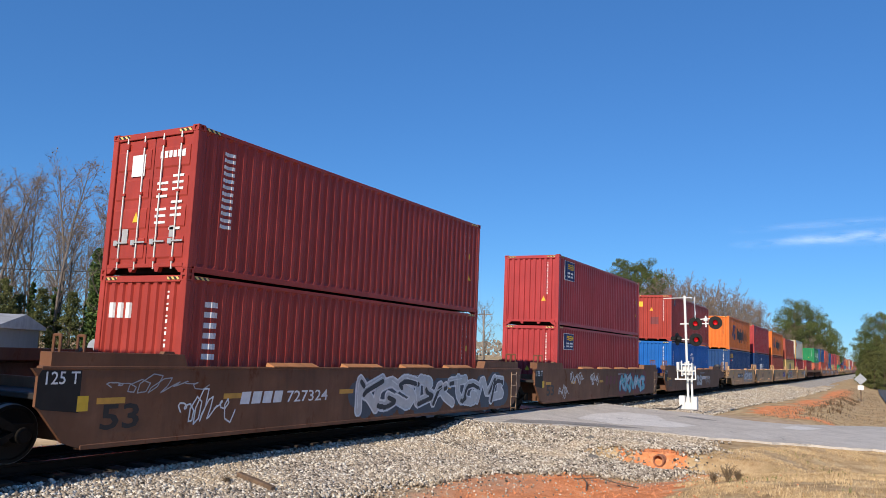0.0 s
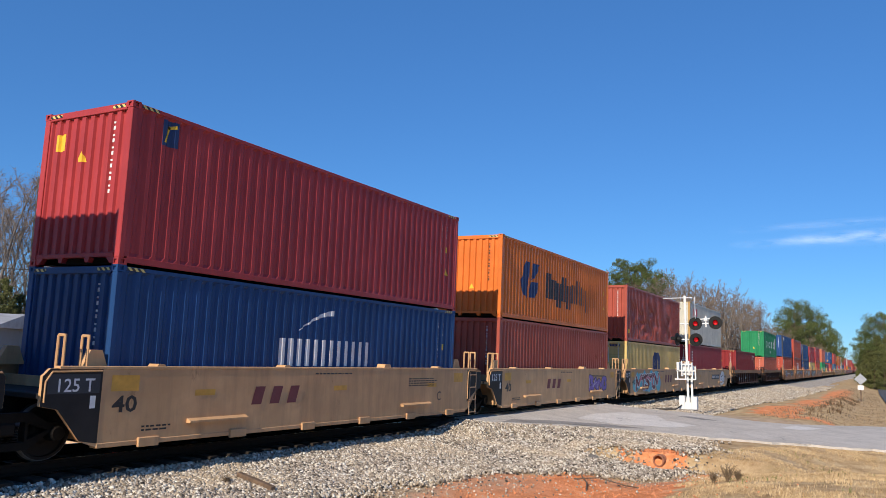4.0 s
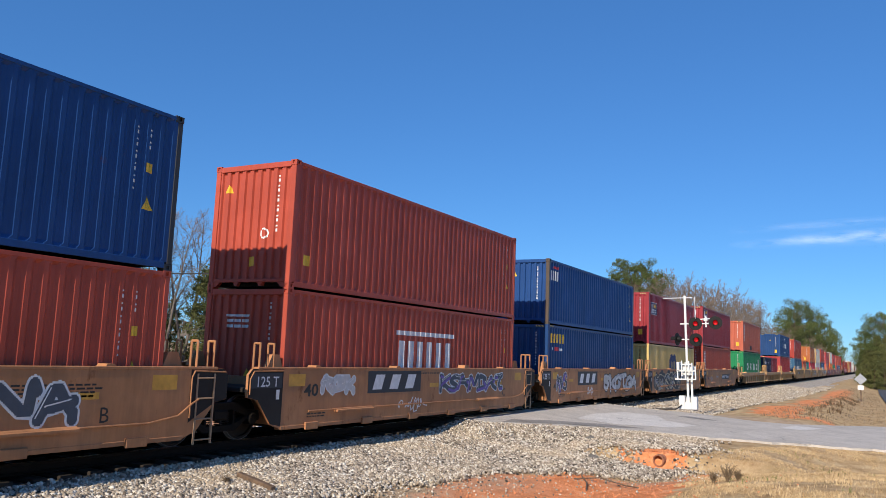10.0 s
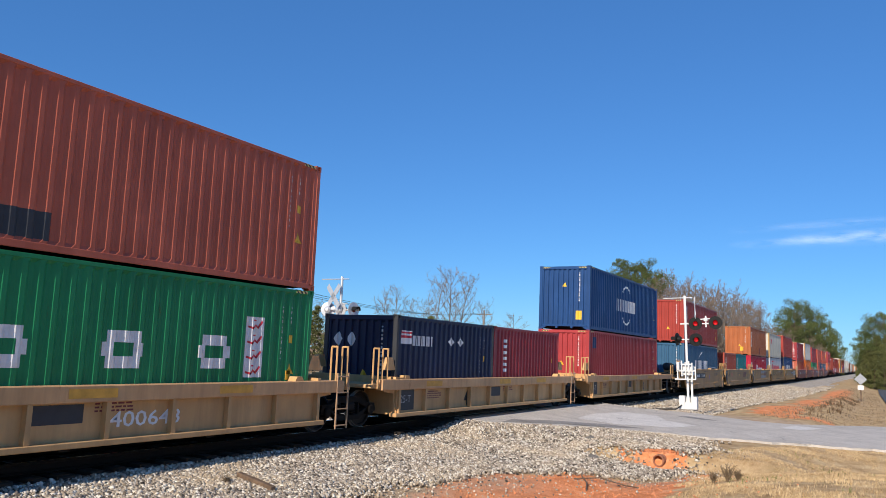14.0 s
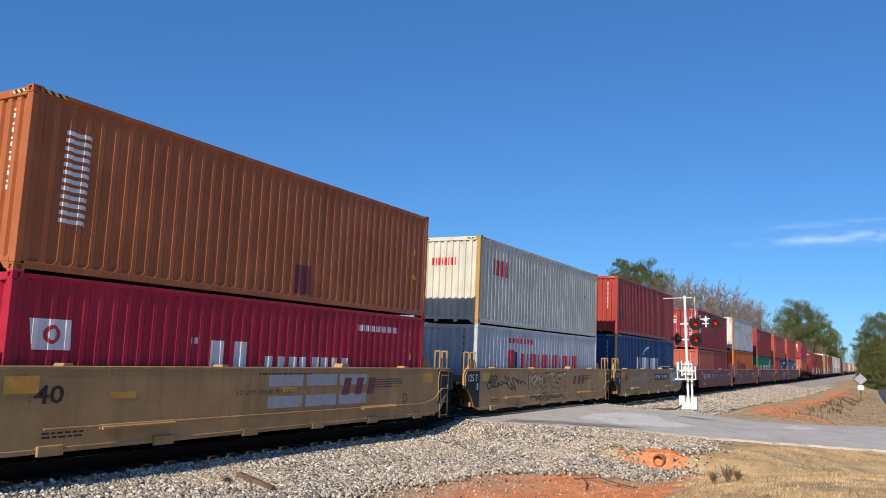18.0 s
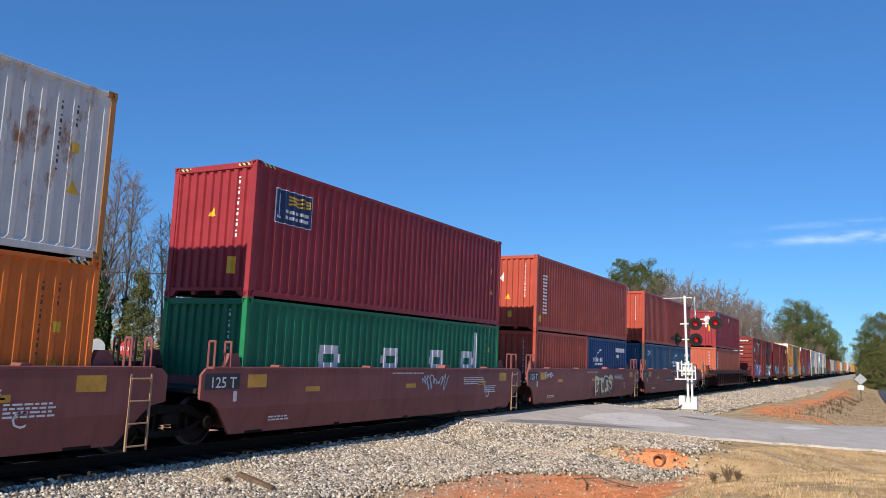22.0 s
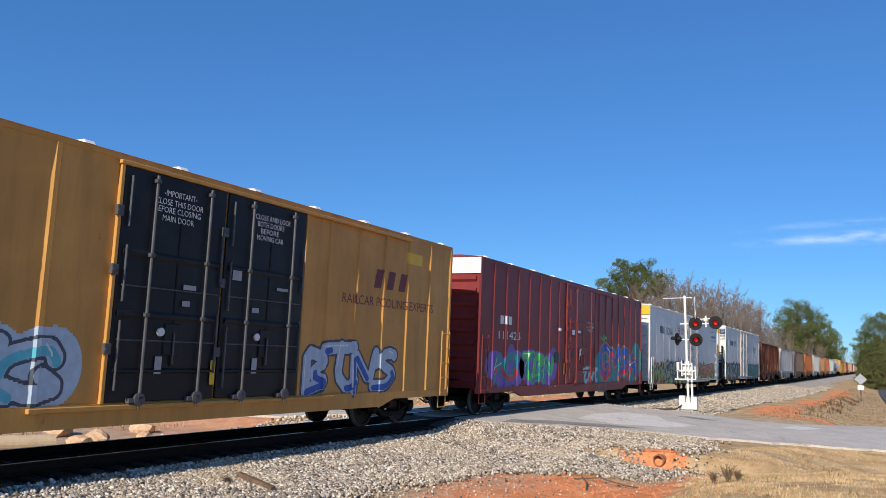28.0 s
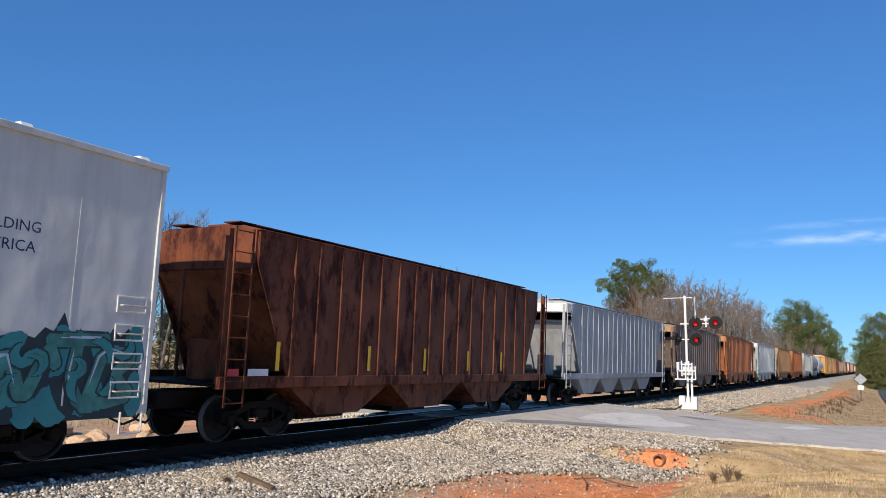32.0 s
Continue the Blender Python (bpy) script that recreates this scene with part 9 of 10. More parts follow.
five_pack((71.26, 86.72, 102.17, 117.60, 133.04), "tan", "tan steel well car with black stencils and spray paint", decors=tan_decor)
LINER = liner_logo(1.75, 0.85, 3.5, 2.2) + word_marks(4.25, 1.0, 10.6, 2.0, 11, "charcoal", 0.22, hang=(2, 4, 8))
stack(71.26, [K("blue", "dark blue container with a yellow mark", decor=std() + word_marks(0.42, 2.18, 1.9, 2.55, 5, "brand_yellow", 0.26) + [("small_mark", [rect(0.55, 1.92, 0.12, 0.1), rect(0.75, 1.9, 0.5, 0.13)], "red", "side"), ("small_mark", [rect(1.3, 1.92, 0.5, 0.1)], "white", "side")])],
      [K("orange", "orange container with a large dark blue mark", decor=std(tri=(0.05, 2.0), ink="black") + LINER)])
stack(86.72, [K("blue", "dark blue container with a white swoosh", decor=std() + swoosh(4.9, 2.0, 6.2, 2.5) + word_marks(4.3, 1.2, 7.8, 1.8, 6, "white", 0.28))], [K("crimson", "crimson container above a blue one", decor=std(tri=(-0.1, 1.9)) + [("plate_ground", [rect(0.7, 2.27, 0.38, 0.48)], "navy", "side"), ("plate_mark", stroke([(0.78, 2.35), (0.86, 2.62), (1.0, 2.66)], 0.06), "brand_yellow", "side", 0.008), ("yellow_plate", [rect(-0.85, 2.15, 0.26, 0.32)], "yellow", "end")])])
stack(102.17, [K("rusty", "rust-brown container with worn paint", decor=std())], [K("orange", "orange container with a large dark blue mark", decor=std(tri=(0.05, 1.0), ink="black") + LINER)])
stack(117.60, [K("yellow", "mustard yellow container with a big dark blue mark", H=2.591, doors=True, decor=serial(12.192, HC, "black") + big_hump(5.4, 1.1, 7.0, 2.14) + column(0.77, 1.1, 2.25, 6, 0.15, "black") + column(1.04, 1.1, 2.1, 5, 0.13, "black") + [("door_mark", glyphs(-0.85, 2.2, 1, 0.3, 0.3, 0.05) + bars_row(-0.85, 2.0, 2, 0.12, 0.12, 0.03) + bars_row(0.25, 2.3, 8, 0.06, 0.12, 0.02), "navy", "end")])],
      [K("rusty", "dented rusty red container", dented=True, decor=std(tri=(-0.6, 2.1)) + [("yellow_plate", [rect(-0.05, 0.62, 0.2, 0.22)], "yellow", "end"), ("sticker", [rect(0.35, 0.42, 0.2, 0.2)], "yellow", "side")])])
stack(133.04, [K("maroon", "maroon container with purple doors and white marks", doors=True, decor=serial(12.192, HC) + column(0.66, 1.3, 2.45, 3, 0.32) + [("door_mark", glyphs(-0.95, 1.65, 3, 0.2, 0.35, 0.04), "white", "end"), ("door_print", [rect(0.3 + 0.35 * k, 1.9 - 0.13 * i, 0.25, 0.05) for i in range(7) for k in (0, 1)], "white", "end")])],
      [K("white", "rusty cream-white container with a red mark", posts="ochre", decor=serial(12.192, HC, "black") + word_marks(1.24, 1.98, 2.6, 2.5, 4, "red", 0.28) + [("end_mark", bars_row(-0.45, 1.93, 8, 0.07, 0.26, 0.05), "red", "end"), ("serial_marks", bars_row(-0.5, 2.35, 11, 0.07, 0.09, 0.03), "black", "end")])])
# two ribbed brown single cars
for u in (152.74, 172.34):
    well_car(u, 12.192, 48, "ribbrown", ("end", 3.3), ("end", 3.25), "dark brown ribbed steel well car", kind="ribbed", n_ribs=11, plate="chord", decor=[("owner_mark", bars_row(0.15, 0.60, 4, 0.15, 0.22, 0.06), "white", "side")] + txt("715410" if u < 160 else "745421", 1.62, 0.62, 0.22, "white", 0.95) + big_mark(6.5, 0.5, 8.3, 0.95, "white" if u < 160 else "grey") + graffiti(4.4, 0.45, 1.2, 0.6, 2, "silver", "charcoal", 31))
stack(152.74, [K("scarlet", "bright red single container low in the well", decor=std(tri=(-0.1, 1.9)) + [("stencil", bars_row(10.2, 2.45, 9, 0.09, 0.13, 0.035) + bars_row(10.2, 2.2, 4, 0.09, 0.13, 0.035), "white", "side"), ("caution_panel", [rect(11.5, 1.75, 0.32, 0.42)], "yellow", "side")])], [])
UASC2 = row_letters((2.42, 4.6, 6.76, 8.86), 1.12, 1.85, 0.86) + script_panel(10.08, 0.95, 2.3)
stack(172.34, [K("redorange", "orange-red container below a green one", H=2.591, decor=std(2.591))], [K("green", "green container with white marks along its side", decor=std() + UASC2 + [("small_marks", bars_row(5.5, 0.5, 6, 0.14, 0.24, 0.05), "white", "side")])])
# rusty tan five-unit car
rust_decor = (unit40("B", plate125=False, seed=6) + graffiti(0.05, 0.5, 2.55, 0.98, 4, "slate", "white", 41, shade="violet") + graffiti(6.7, 0.55, 3.7, 0.9, 5, "slate", "white", 42) + [("owner_mark", bars_row(2.75, 0.9, 4, 0.26, 0.24, 0.05, 0.05), "white", "side")] + txt("759240", 4.2, 0.9, 0.25, "white", 1.4, 0.01),
              unit40("C", forty=(0.41, 0.90), seed=7) + big_mark(2.85, 0.90, 5.4, 1.44, "white", "charcoal") + graffiti(0.95, 0.85, 1.4, 0.6, 2, "silver", "white", 43) + graffiti(6.4, 0.75, 4.4, 0.72, 5, "slate", "white", 44, shade="violet") + scribble(4.2, 0.35, 1.6, 0.45, "white", 45, t=0.03),
              unit40("D", forty=(-0.03, 0.72), seed=8) + graffiti(0.25, 0.52, 1.25, 0.95, 3, "slate", "white", 46, shade="violet") + big_mark(2.77, 0.84, 5.36, 1.41, "white", "charcoal") + graffiti(6.2, 0.36, 5.6, 1.08, 4, "silver", "charcoal", 47, shade="white") + scribble(4.0, 0.4, 0.8, 0.35, "white", 48, t=0.03),
              unit40("E", seed=9) + graffiti(0.2, 0.28, 6.3, 1.14, 5, "charcoal", "cream", 49, cloud="charcoal", shade="grey") + big_mark(6.6, 0.85, 9.1, 1.41, "white", "charcoal") + scribble(6.9, 0.5, 2.2, 0.26, "black", 50, t=0.02),
              unit40("A", forty=(0.3, 0.78), seed=10) + car_plate(6.1, 0.76, 9.4, 1.14, "759240", 0.47) + scribble(0.9, 0.6, 1.4, 0.5, "grey", 51, t=0.03) + scribble(3.6, 0.8, 1.2, 0.3, "grey", 52, t=0.025))
five_pack((192.09, 207.55, 223.03, 238.39, 253.88), "rusttan", "rusty tan steel well car covered with spray paint", (3.35, 3.3), rust_decor)
stack(192.09, [K("brick", "brick-red container with white vertical marks", decor=std() + column(0.68, 1.2, 2.55, 6, 0.36))], [K("royal", "dark blue container with grey posts, red and white marks", posts="dark", decor=std() + word_marks(0.95, 2.2, 2.4, 2.62, 5, "white", 0.26) + word_marks(0.45, 2.25, 0.9, 2.68, 2, "red", 0.28))])
HMM_ = [("lettering_marks", bars_row(4.65, 1.12, 6, 0.3, 0.78, 0.22) + [rect(4.57, 2.05, 3.2, 0.12)], "white", "side")]
stack(207.55, [K("brick", "brick-red container with a large white mark", decor=std() + HMM_ + [("end_mark", glyphs(-0.55, 2.0, 3, 0.2, 0.2, 0.03, 0.24) + [rect(-0.58, 2.25, 0.7, 0.05)], "white", "end")])], [K("brick", "brick-red container on top of a stack", decor=std(tri=(-0.8, 2.25)) + [("recycle_mark", ring(0.35, 1.25, 0.13, 0.04, 9), "white", "end"), ("sticker", [rect(0.45, 0.55, 0.24, 0.24)], "yellow", "side"), ("yellow_plate", [rect(-0.05, 0.5, 0.18, 0.22)], "yellow", "end")])])
stack(223.03, [K("blue", "dark blue container with a yellow mark", decor=std() + word_marks(0.38, 2.18, 1.88, 2.55, 5, "brand_yellow", 0.26) + [("small_mark", [rect(0.75, 1.88, 0.5, 0.14)], "red", "side"), ("small_mark", [rect(0.48, 1.9, 0.18, 0.1), rect(1.3, 1.88, 0.45, 0.1)], "white", "side")])], [K("royal", "blue container with brown posts and a white mark", posts="umber", H=2.591, decor=std(2.591, tri=(-0.3, 1.9)) + word_marks(0.3, 1.76, 1.06, 2.15, 3, "white", 0.3) + [("stripe_mark", [rect(0.4, 2.24, 0.66, 0.1, 0.08)], "red", "side")])])
stack(238.39, [K("yellow", "mustard yellow container with a big dark blue mark", H=2.591, decor=std(2.591, ink="black") + big_hump(5.12, 1.1, 6.9, 2.1))], [K("maroon", "maroon container with a navy and yellow plate", decor=std() + lighthouse_plate(0.6, 1.7, 1.85, 2.36) + [("yellow_plate", [rect(0.6, 0.5, 0.24, 0.3)], "yellow", "end")])])
stack(253.88, [K("brick", "brick-red container with white vertical marks", decor=std() + column(0.57, 1.17, 2.5, 6, 0.42))], [K("maroon", "maroon container with a navy and yellow plate", decor=std(tri=(-0.4, 1.9)) + lighthouse_plate(0.57, 2.02, 1.8, 2.68))])
# sand-coloured ribbed three-unit car
for i, u in enumerate((273.51, 289.34, 305.31)):
    well_car(u, 12.192, 40, "sand", ("end", 3.3) if i == 0 else ("joint", 1.5, -1.82), ("end", 3.2) if i == 2 else ("joint", 1.5), "sand-coloured ribbed steel well car", kind="ribbed", n_ribs=10, plate="tan", chord=1.22,
             decor=[("safety_panel", [rect(y_, 1.02, 0.9, 0.15)], "safety", "side", 0.156) for y_ in (1.2, 6.0, 9.2)] + txt("40", (3.76, 3.76, 8.3)[i], 0.42, 0.42, "black", 0.55, 0.02) + fine_print(1.4, 0.85, 0.9, 4, "maroon", 70 + i) + fine_print(6.6, 0.9, 0.8, 3, "maroon", 75 + i) + [("black_panel", [rect(-0.2, 0.4, 1.0, 0.75)], "charcoal", "side")] + txt("125-T", 0.0, 0.6, 0.2, "grey", 0.62, 0, 0.008) + [("data_panel", [rect(5.4, 0.62, 1.0, 0.3)], "charcoal", "side")] + (txt("400643", 6.9, 0.52, 0.26, "white", 1.5, 0.01, 0.006) if i == 0 else []))
stack(273.51, [K("green", "green container with large white marks", decor=std() + row_letters((2.42, 4.6, 6.76, 8.86), 1.14, 1.78, 0.84) + script_panel(10.13, 0.96, 2.2) + [("sticker", [rect(11.4, 0.9, 0.2, 0.2)], "yellow", "side")])], [K("redorange", "orange-red container with white vertical marks", decor=std(tri=(-0.7, 2.2)) + column(0.55, 0.98, 2.57, 6, 0.45) + [("yellow_plate", [rect(0.55, 0.5, 0.28, 0.34)], "yellow", "end"), ("old_patch", [rect(4.6, 0.2, 1.0, 0.45)], "charcoal", "side", 0.003)])])
NYK_ = [("flag_mark", [rect(0.26, 1.82, 0.52, 0.36, 0.05)], "white", "side"), ("flag_stripes", [rect(0.28, 1.98, 0.5, 0.07), rect(0.3, 2.1, 0.48, 0.05)], "red", "side", 0.008)] + word_marks(0.9, 1.78, 2.0, 2.06, 4, "white", 0.3) + [("diamond_mark", [[(y, 1.95), (y + 0.18, 2.13), (y + 0.36, 1.95), (y + 0.18, 1.77)] for y in (2.93, 3.52)], "white", "side"), ("diamond_print", [rect(y + 0.13, 1.88, 0.10, 0.14) for y in (2.93, 3.52)], "charcoal", "side", 0.008)]
stack(289.34, [K("navy", "short navy blue container with a white mark", L=6.058, H=2.591, posts="dark", decor=std(2.591, 6.058) + NYK_ + [("diamond_mark", [[(x - 0.16, 1.9), (x, 2.1), (x + 0.16, 1.9), (x, 1.7)] for x in (-0.75, -0.3)], "white", "end")]), K("maroon", "short maroon container with white marks", L=6.058, H=2.591, decor=serial(6.058, 2.591) + column(0.8, 1.0, 2.2, 3, 0.3))], [])
stack(305.31, [K("crimson", "red container below a blue one", decor=std(tri=(-0.1, 1.3)) + [("plate_ground", [rect(0.6, 2.1, 0.42, 0.5)], "navy", "side"), ("yellow_plate", [rect(-0.95, 2.0, 0.2, 0.4)], "yellow", "end")])], [K("blue", "blue container with a white ring mark", decor=std(tri=(0.0, 1.95)) + word_marks(4.15, 1.15, 7.6, 1.75, 6, "white", 0.28) + [("ring_mark", ring(5.9, 1.48, 1.0, 0.1, 10, 0.8, 2.4) + ring(5.9, 1.48, 1.0, 0.1, 10, 3.9, 5.5), "white", "side"), ("yellow_plate", [rect(0.55, 0.45, 0.28, 0.4)], "yellow", "end")])])
# olive tan five-unit car
olive_decor = (unit40("A", seed=11, plate125=False, forty=None) + car_plate(2.47, 0.91, 5.7, 1.25, "761085", 0.53) + [("crossed_tag", filled([[(7.0, 0.8), (7.4, 1.15)], [(7.4, 0.8), (7.0, 1.15)]], 0.05, dz=0.02), "violet", "side")],
               unit40("E", forty=(0.32, 0.97), seed=12) + scribble(1.5, 0.8, 0.8, 0.6, "red", 61, t=0.03) + big_mark(8.15, 0.76, 9.9, 1.38, "maroon") + txt("LD LMT 122500 PER UNIT", 5.0, 1.12, 0.09, "black", 1.8),
               unit40("D", forty=(0.36, 0.97), seed=13) + txt("LD LMT 122500 PER UNIT", 4.6, 0.98, 0.09, "black", 1.8) + big_mark(7.9, 0.8, 9.6, 1.38, "maroon") + [("roller_blocks", glyphs(5.5, 0.68, 3, 1.1, 0.72, 0.12, 0.17), "grey", "side", 0.006)],
               unit40("C", seed=14) + scribble(0.2, 0.75, 3.2, 0.6, "black", 62, t=0.05) + graffiti(3.6, 0.70, 4.0, 0.74, 5, "olive", "black", 63) + scribble(3.6, 0.28, 4.0, 0.4, "black", 64, t=0.05, turns=12) + big_mark(8.2, 0.82, 9.9, 1.32, "maroon") + txt("LD LMT 122500 PER UNIT", 4.2, 1.0, 0.1, "charcoal", 1.9),
               unit40("B", seed=15) + scribble(0.9, 0.7, 4.8, 0.66, "grey", 65, t=0.04, turns=14) + car_plate(6.2, 0.93, 9.42, 1.28, "761085", 0.5) + graffiti(10.0, 0.68, 2.75, 0.8, 4, "silver", "charcoal", 66, cloud="grey", shade="white"))
INK["olive"] = CAR_PAINT["olive"]
five_pack((324.81, 340.25, 355.65, 371.23, 386.65), "olive", "olive tan steel well car with black stencils and spray paint", (3.3, 3.3), olive_decor)
CGM = swoosh(4.75, 1.9, 6.1, 2.42) + word_marks(3.75, 1.15, 8.4, 1.8, 7, "white", 0.27) + [("underline", [rect(8.5, 1.12, 3.0, 0.05), rect(8.6, 1.32, 2.8, 0.04)], "white", "side")]
stack(324.81, [K("marine", "blue container with large white marks", decor=std() + CGM)], [K("oxide", "dark red container with white stencils", decor=std() + column(0.6, 0.98, 2.5, 6, 0.4) + [("sticker", [rect(11.4, 0.5, 0.26, 0.3)], "yellow", "side"), ("yellow_plate", [rect(-0.95, 0.55, 0.2, 0.26)], "yellow", "end")])])
stack(340.25, [K("brick", "short rust-brown container with white vertical marks", L=6.058, H=2.591, decor=std(2.591, 6.058) + column(0.7, 0.9, 2.2, 5, 0.36)), K("teal", "short teal container with white marks", L=6.058, H=2.591, decor=serial(6.058, 2.591) + column(0.9, 0.9, 2.2, 7, 0.26))], [])
stack(355.65, [K("cerise", "cerise red container with large white marks", H=2.591, decor=std(2.591) + [("flag_mark", [rect(0.43, 1.42, 0.7, 0.48, -0.06)], "white", "side"), ("flag_print", ring(0.77, 1.66, 0.15, 0.06), "red", "side", 0.008)] + word_marks(4.1, 1.12, 5.4, 1.68, 1, "white", 0.26) + word_marks(5.7, 1.12, 8.75, 1.40, 4, "white", 0.3) + [("web_marks", bars_row(8.95, 2.08, 14, 0.09, 0.15, 0.045), "white", "side"), ("quote_marks", [rect(3.6, 1.6, 0.06, 0.12), rect(3.72, 1.6, 0.06, 0.12)], "white", "side"), ("end_mark", [[(-0.9, 2.3), (-0.4, 2.3), (-0.65, 1.7)]], "white", "end")])],
      [K("amber", "faded orange-brown container with white vertical marks", decor=std(ink="white") + column(0.66, 0.8, 2.36, 6, 0.48) + [("old_patch", [rect(6.5, 0.2, 0.56, 0.66)], "maroon", "side", 0.003), ("yellow_plate", [rect(0.2, 0.45, 0.3, 0.4)], "yellow", "end")])])
stack(371.23, [K("silver", "silver-white container with large red marks", H=2.591, decor=std(2.591, ink="charcoal") + word_marks(3.7, 1.11, 9.72, 1.7, 8, "red", 0.25) + [("web_marks", bars_row(2.6, 2.05, 14, 0.1, 0.18, 0.05), "red", "side")] + [("badge", [disc(2.8, 1.5, 0.36, 12)], "red", "side"), ("badge", [rect(2.95, 1.2, 0.3, 0.55)], "navy", "side", 0.008)])],
      [K("white", "grey-white container with a red mark and yellowed posts", posts="ochre", decor=serial(12.192, HC, "charcoal") + word_marks(1.13, 1.7, 2.4, 2.24, 4, "red", 0.28) + [("end_mark", bars_row(-0.6, 1.93, 8, 0.07, 0.26, 0.05), "red", "end")])])
stack(386.65, [K("blue", "dark blue container with large white marks", posts="dark", decor=std() + CGM)], [K("oxide", "dark red container above a blue one", decor=std(tri=(-0.6, 2.2)) + [("old_patch", [rect(0.9, 0.75, 0.26, 0.36)], "navy", "side")])])
# maroon five-unit car
noko_decor = (unit40("", "white", None, False, 16, 10.95) + txt("40", 0.55, 0.82, 0.42, "silver", 0.85, 0.02) + bars_deco(2.1, 0.92, 4, 0.17, 0.26, "silver") + txt("252241", 3.55, 0.93, 0.24, "silver", 1.0) + txt("B", 5.15, 0.92, 0.26, "white") + [("data_panel", [rect(5.85, 0.93, 0.22, 0.24)], "charcoal", "side", 0.004)] + txt("LD LMT 120,100 PER UNIT", 7.2, 0.98, 0.1, "white", 1.5),
              unit40("C", "white", None, True, 17) + scribble(1.6, 0.4, 1.2, 0.8, "grey", 81, t=0.02, turns=4) + fine_print(10.6, 0.95, 0.9, 4, "white", 82),
              unit40("D", "white", None, True, 18) + scribble(6.6, 0.9, 1.6, 0.5, "pale", 83, t=0.035) + fine_print(10.6, 0.95, 0.9, 4, "white", 84),
              unit40("E", "white", None, True, 19) + graffiti(6.2, 0.26, 2.75, 1.1, 4, "cream", "slate", 85, shade="charcoal") + scribble(0.3, 1.15, 0.9, 0.26, "white", 86, t=0.025),
              unit40("A", "white", (11.47, 0.47), True, 20) + [("dark_panel", [rect(3.85, 0.76, 1.6, 0.26), rect(5.52, 1.19, 0.85, 0.16)], "charcoal", "side", 0.004)] + txt("LD LMT 120,100 PER UNIT", 3.92, 0.83, 0.12, "white", 1.45, 0, 0.008) + txt("252241", 5.85, 1.22, 0.1, "white", 0.48, 0, 0.008) + [("pale_mark", bars_row(8.6, 0.8, 4, 0.2, 0.26, 0.08), "maroon", "side")])
noko_decor = tuple(d + ([("box_tag", [rect(8.9, 0.85, 0.4, 0.04), rect(8.9, 1.25, 0.4, 0.04), rect(8.9, 0.85, 0.04, 0.44), rect(9.26, 0.85, 0.04, 0.44), rect(9.1, 1.05, 0.18, 0.04)], "blue", "side"), ("star_tag", ring(9.62, 1.07, 0.2, 0.05, 4) + ring(9.62, 1.07, 0.09, 0.04, 4), "blue", "side")] if i == 0 else []) for i, d in enumerate(noko_decor))
five_pack((406.37, 422.03, 437.72, 453.21, 468.85), "maroon", "maroon steel well car with white stencils", (3.35, 3.4), noko_decor)
stack(406.37, [K("redorange", "short orange-red container with white vertical marks", L=6.058, H=2.591, decor=std(2.591, 6.058) + column(0.69, 1.2, 2.35, 5, 0.26)), K("oxide", "short dark red container with worn paint", L=6.058, H=2.591, decor=serial(6.058, 2.591))], [K("maroon", "maroon container with door bars and white marks", doors=True, decor=serial(12.192, HC) + [("panel_marks", [rect(0.6, 0.45 + 0.75 * k, 0.45, 0.5) for k in range(3)], "white", "side"), ("panel_print", [rect(0.68, 0.55 + 0.75 * k, 0.12, 0.3) for k in range(3)] + [rect(0.86, 0.6 + 0.75 * k, 0.1, 0.3) for k in range(3)], "maroon", "side", 0.008), ("door_mark", glyphs(-0.92, 1.9, 3, 0.18, 0.22, 0.03, 0.26) + [rect(-0.92, 1.82, 0.6, 0.04)] + ring(-0.75, 2.35, 0.1, 0.04, 10), "white", "end"), ("door_print", [rect(0.25 + 0.35 * k, 2.25 - 0.14 * i, 0.26, 0.05) for i in range(10) for k in (0, 1) if (i * 2 + k) % 5], "white", "end"), ("door_sticker", [[(-0.5, 2.25), (-0.3, 2.25), (-0.4, 2.45)]], "yellow", "end")])])
stack(422.03, [K("orange", "orange container with a dark blue mark", decor=std(ink="charcoal") + liner_logo(2.18, 1.15, 3.14, 2.0) + word_marks(3.52, 1.25, 7.5, 1.85, 11, "charcoal", 0.24, hang=(2, 4, 8)))], [K("rustwhite", "rust-streaked white steel container", posts="rustpost", decor=serial(12.192, HC, "charcoal") + [("old_letters", bars_row(1.0, 1.95, 6, 0.14, 0.22, 0.06), "grey", "side")])])
stack(437.72, [K("bottle", "bottle-green container with white marks", H=2.591, posts="green", decor=std() + row_letters((2.45, 5.1, 7.6, 9.5), 1.08, 1.69, 0.85) + [("bar_mark", [rect(10.4, 1.1, 0.18, 1.2)], "white", "side")])], [K("maroon", "maroon container with a navy and yellow plate", decor=std(tri=(0.0, 1.75)) + lighthouse_plate(0.69, 1.7, 1.89, 2.42) + [("yellow_plate", [rect(0.5, 0.5, 0.28, 0.36)], "yellow", "end")])])
BIRD = lambda y: swoosh(y + 0.4, 1.75, y + 1.2, 2.1) + word_marks(y, 1.5, y + 1.45, 1.68, 9, "white", 0.28) + [("underline", bars_row(y + 0.15, 1.34, 9, 0.1, 0.1, 0.03), "white", "side")]
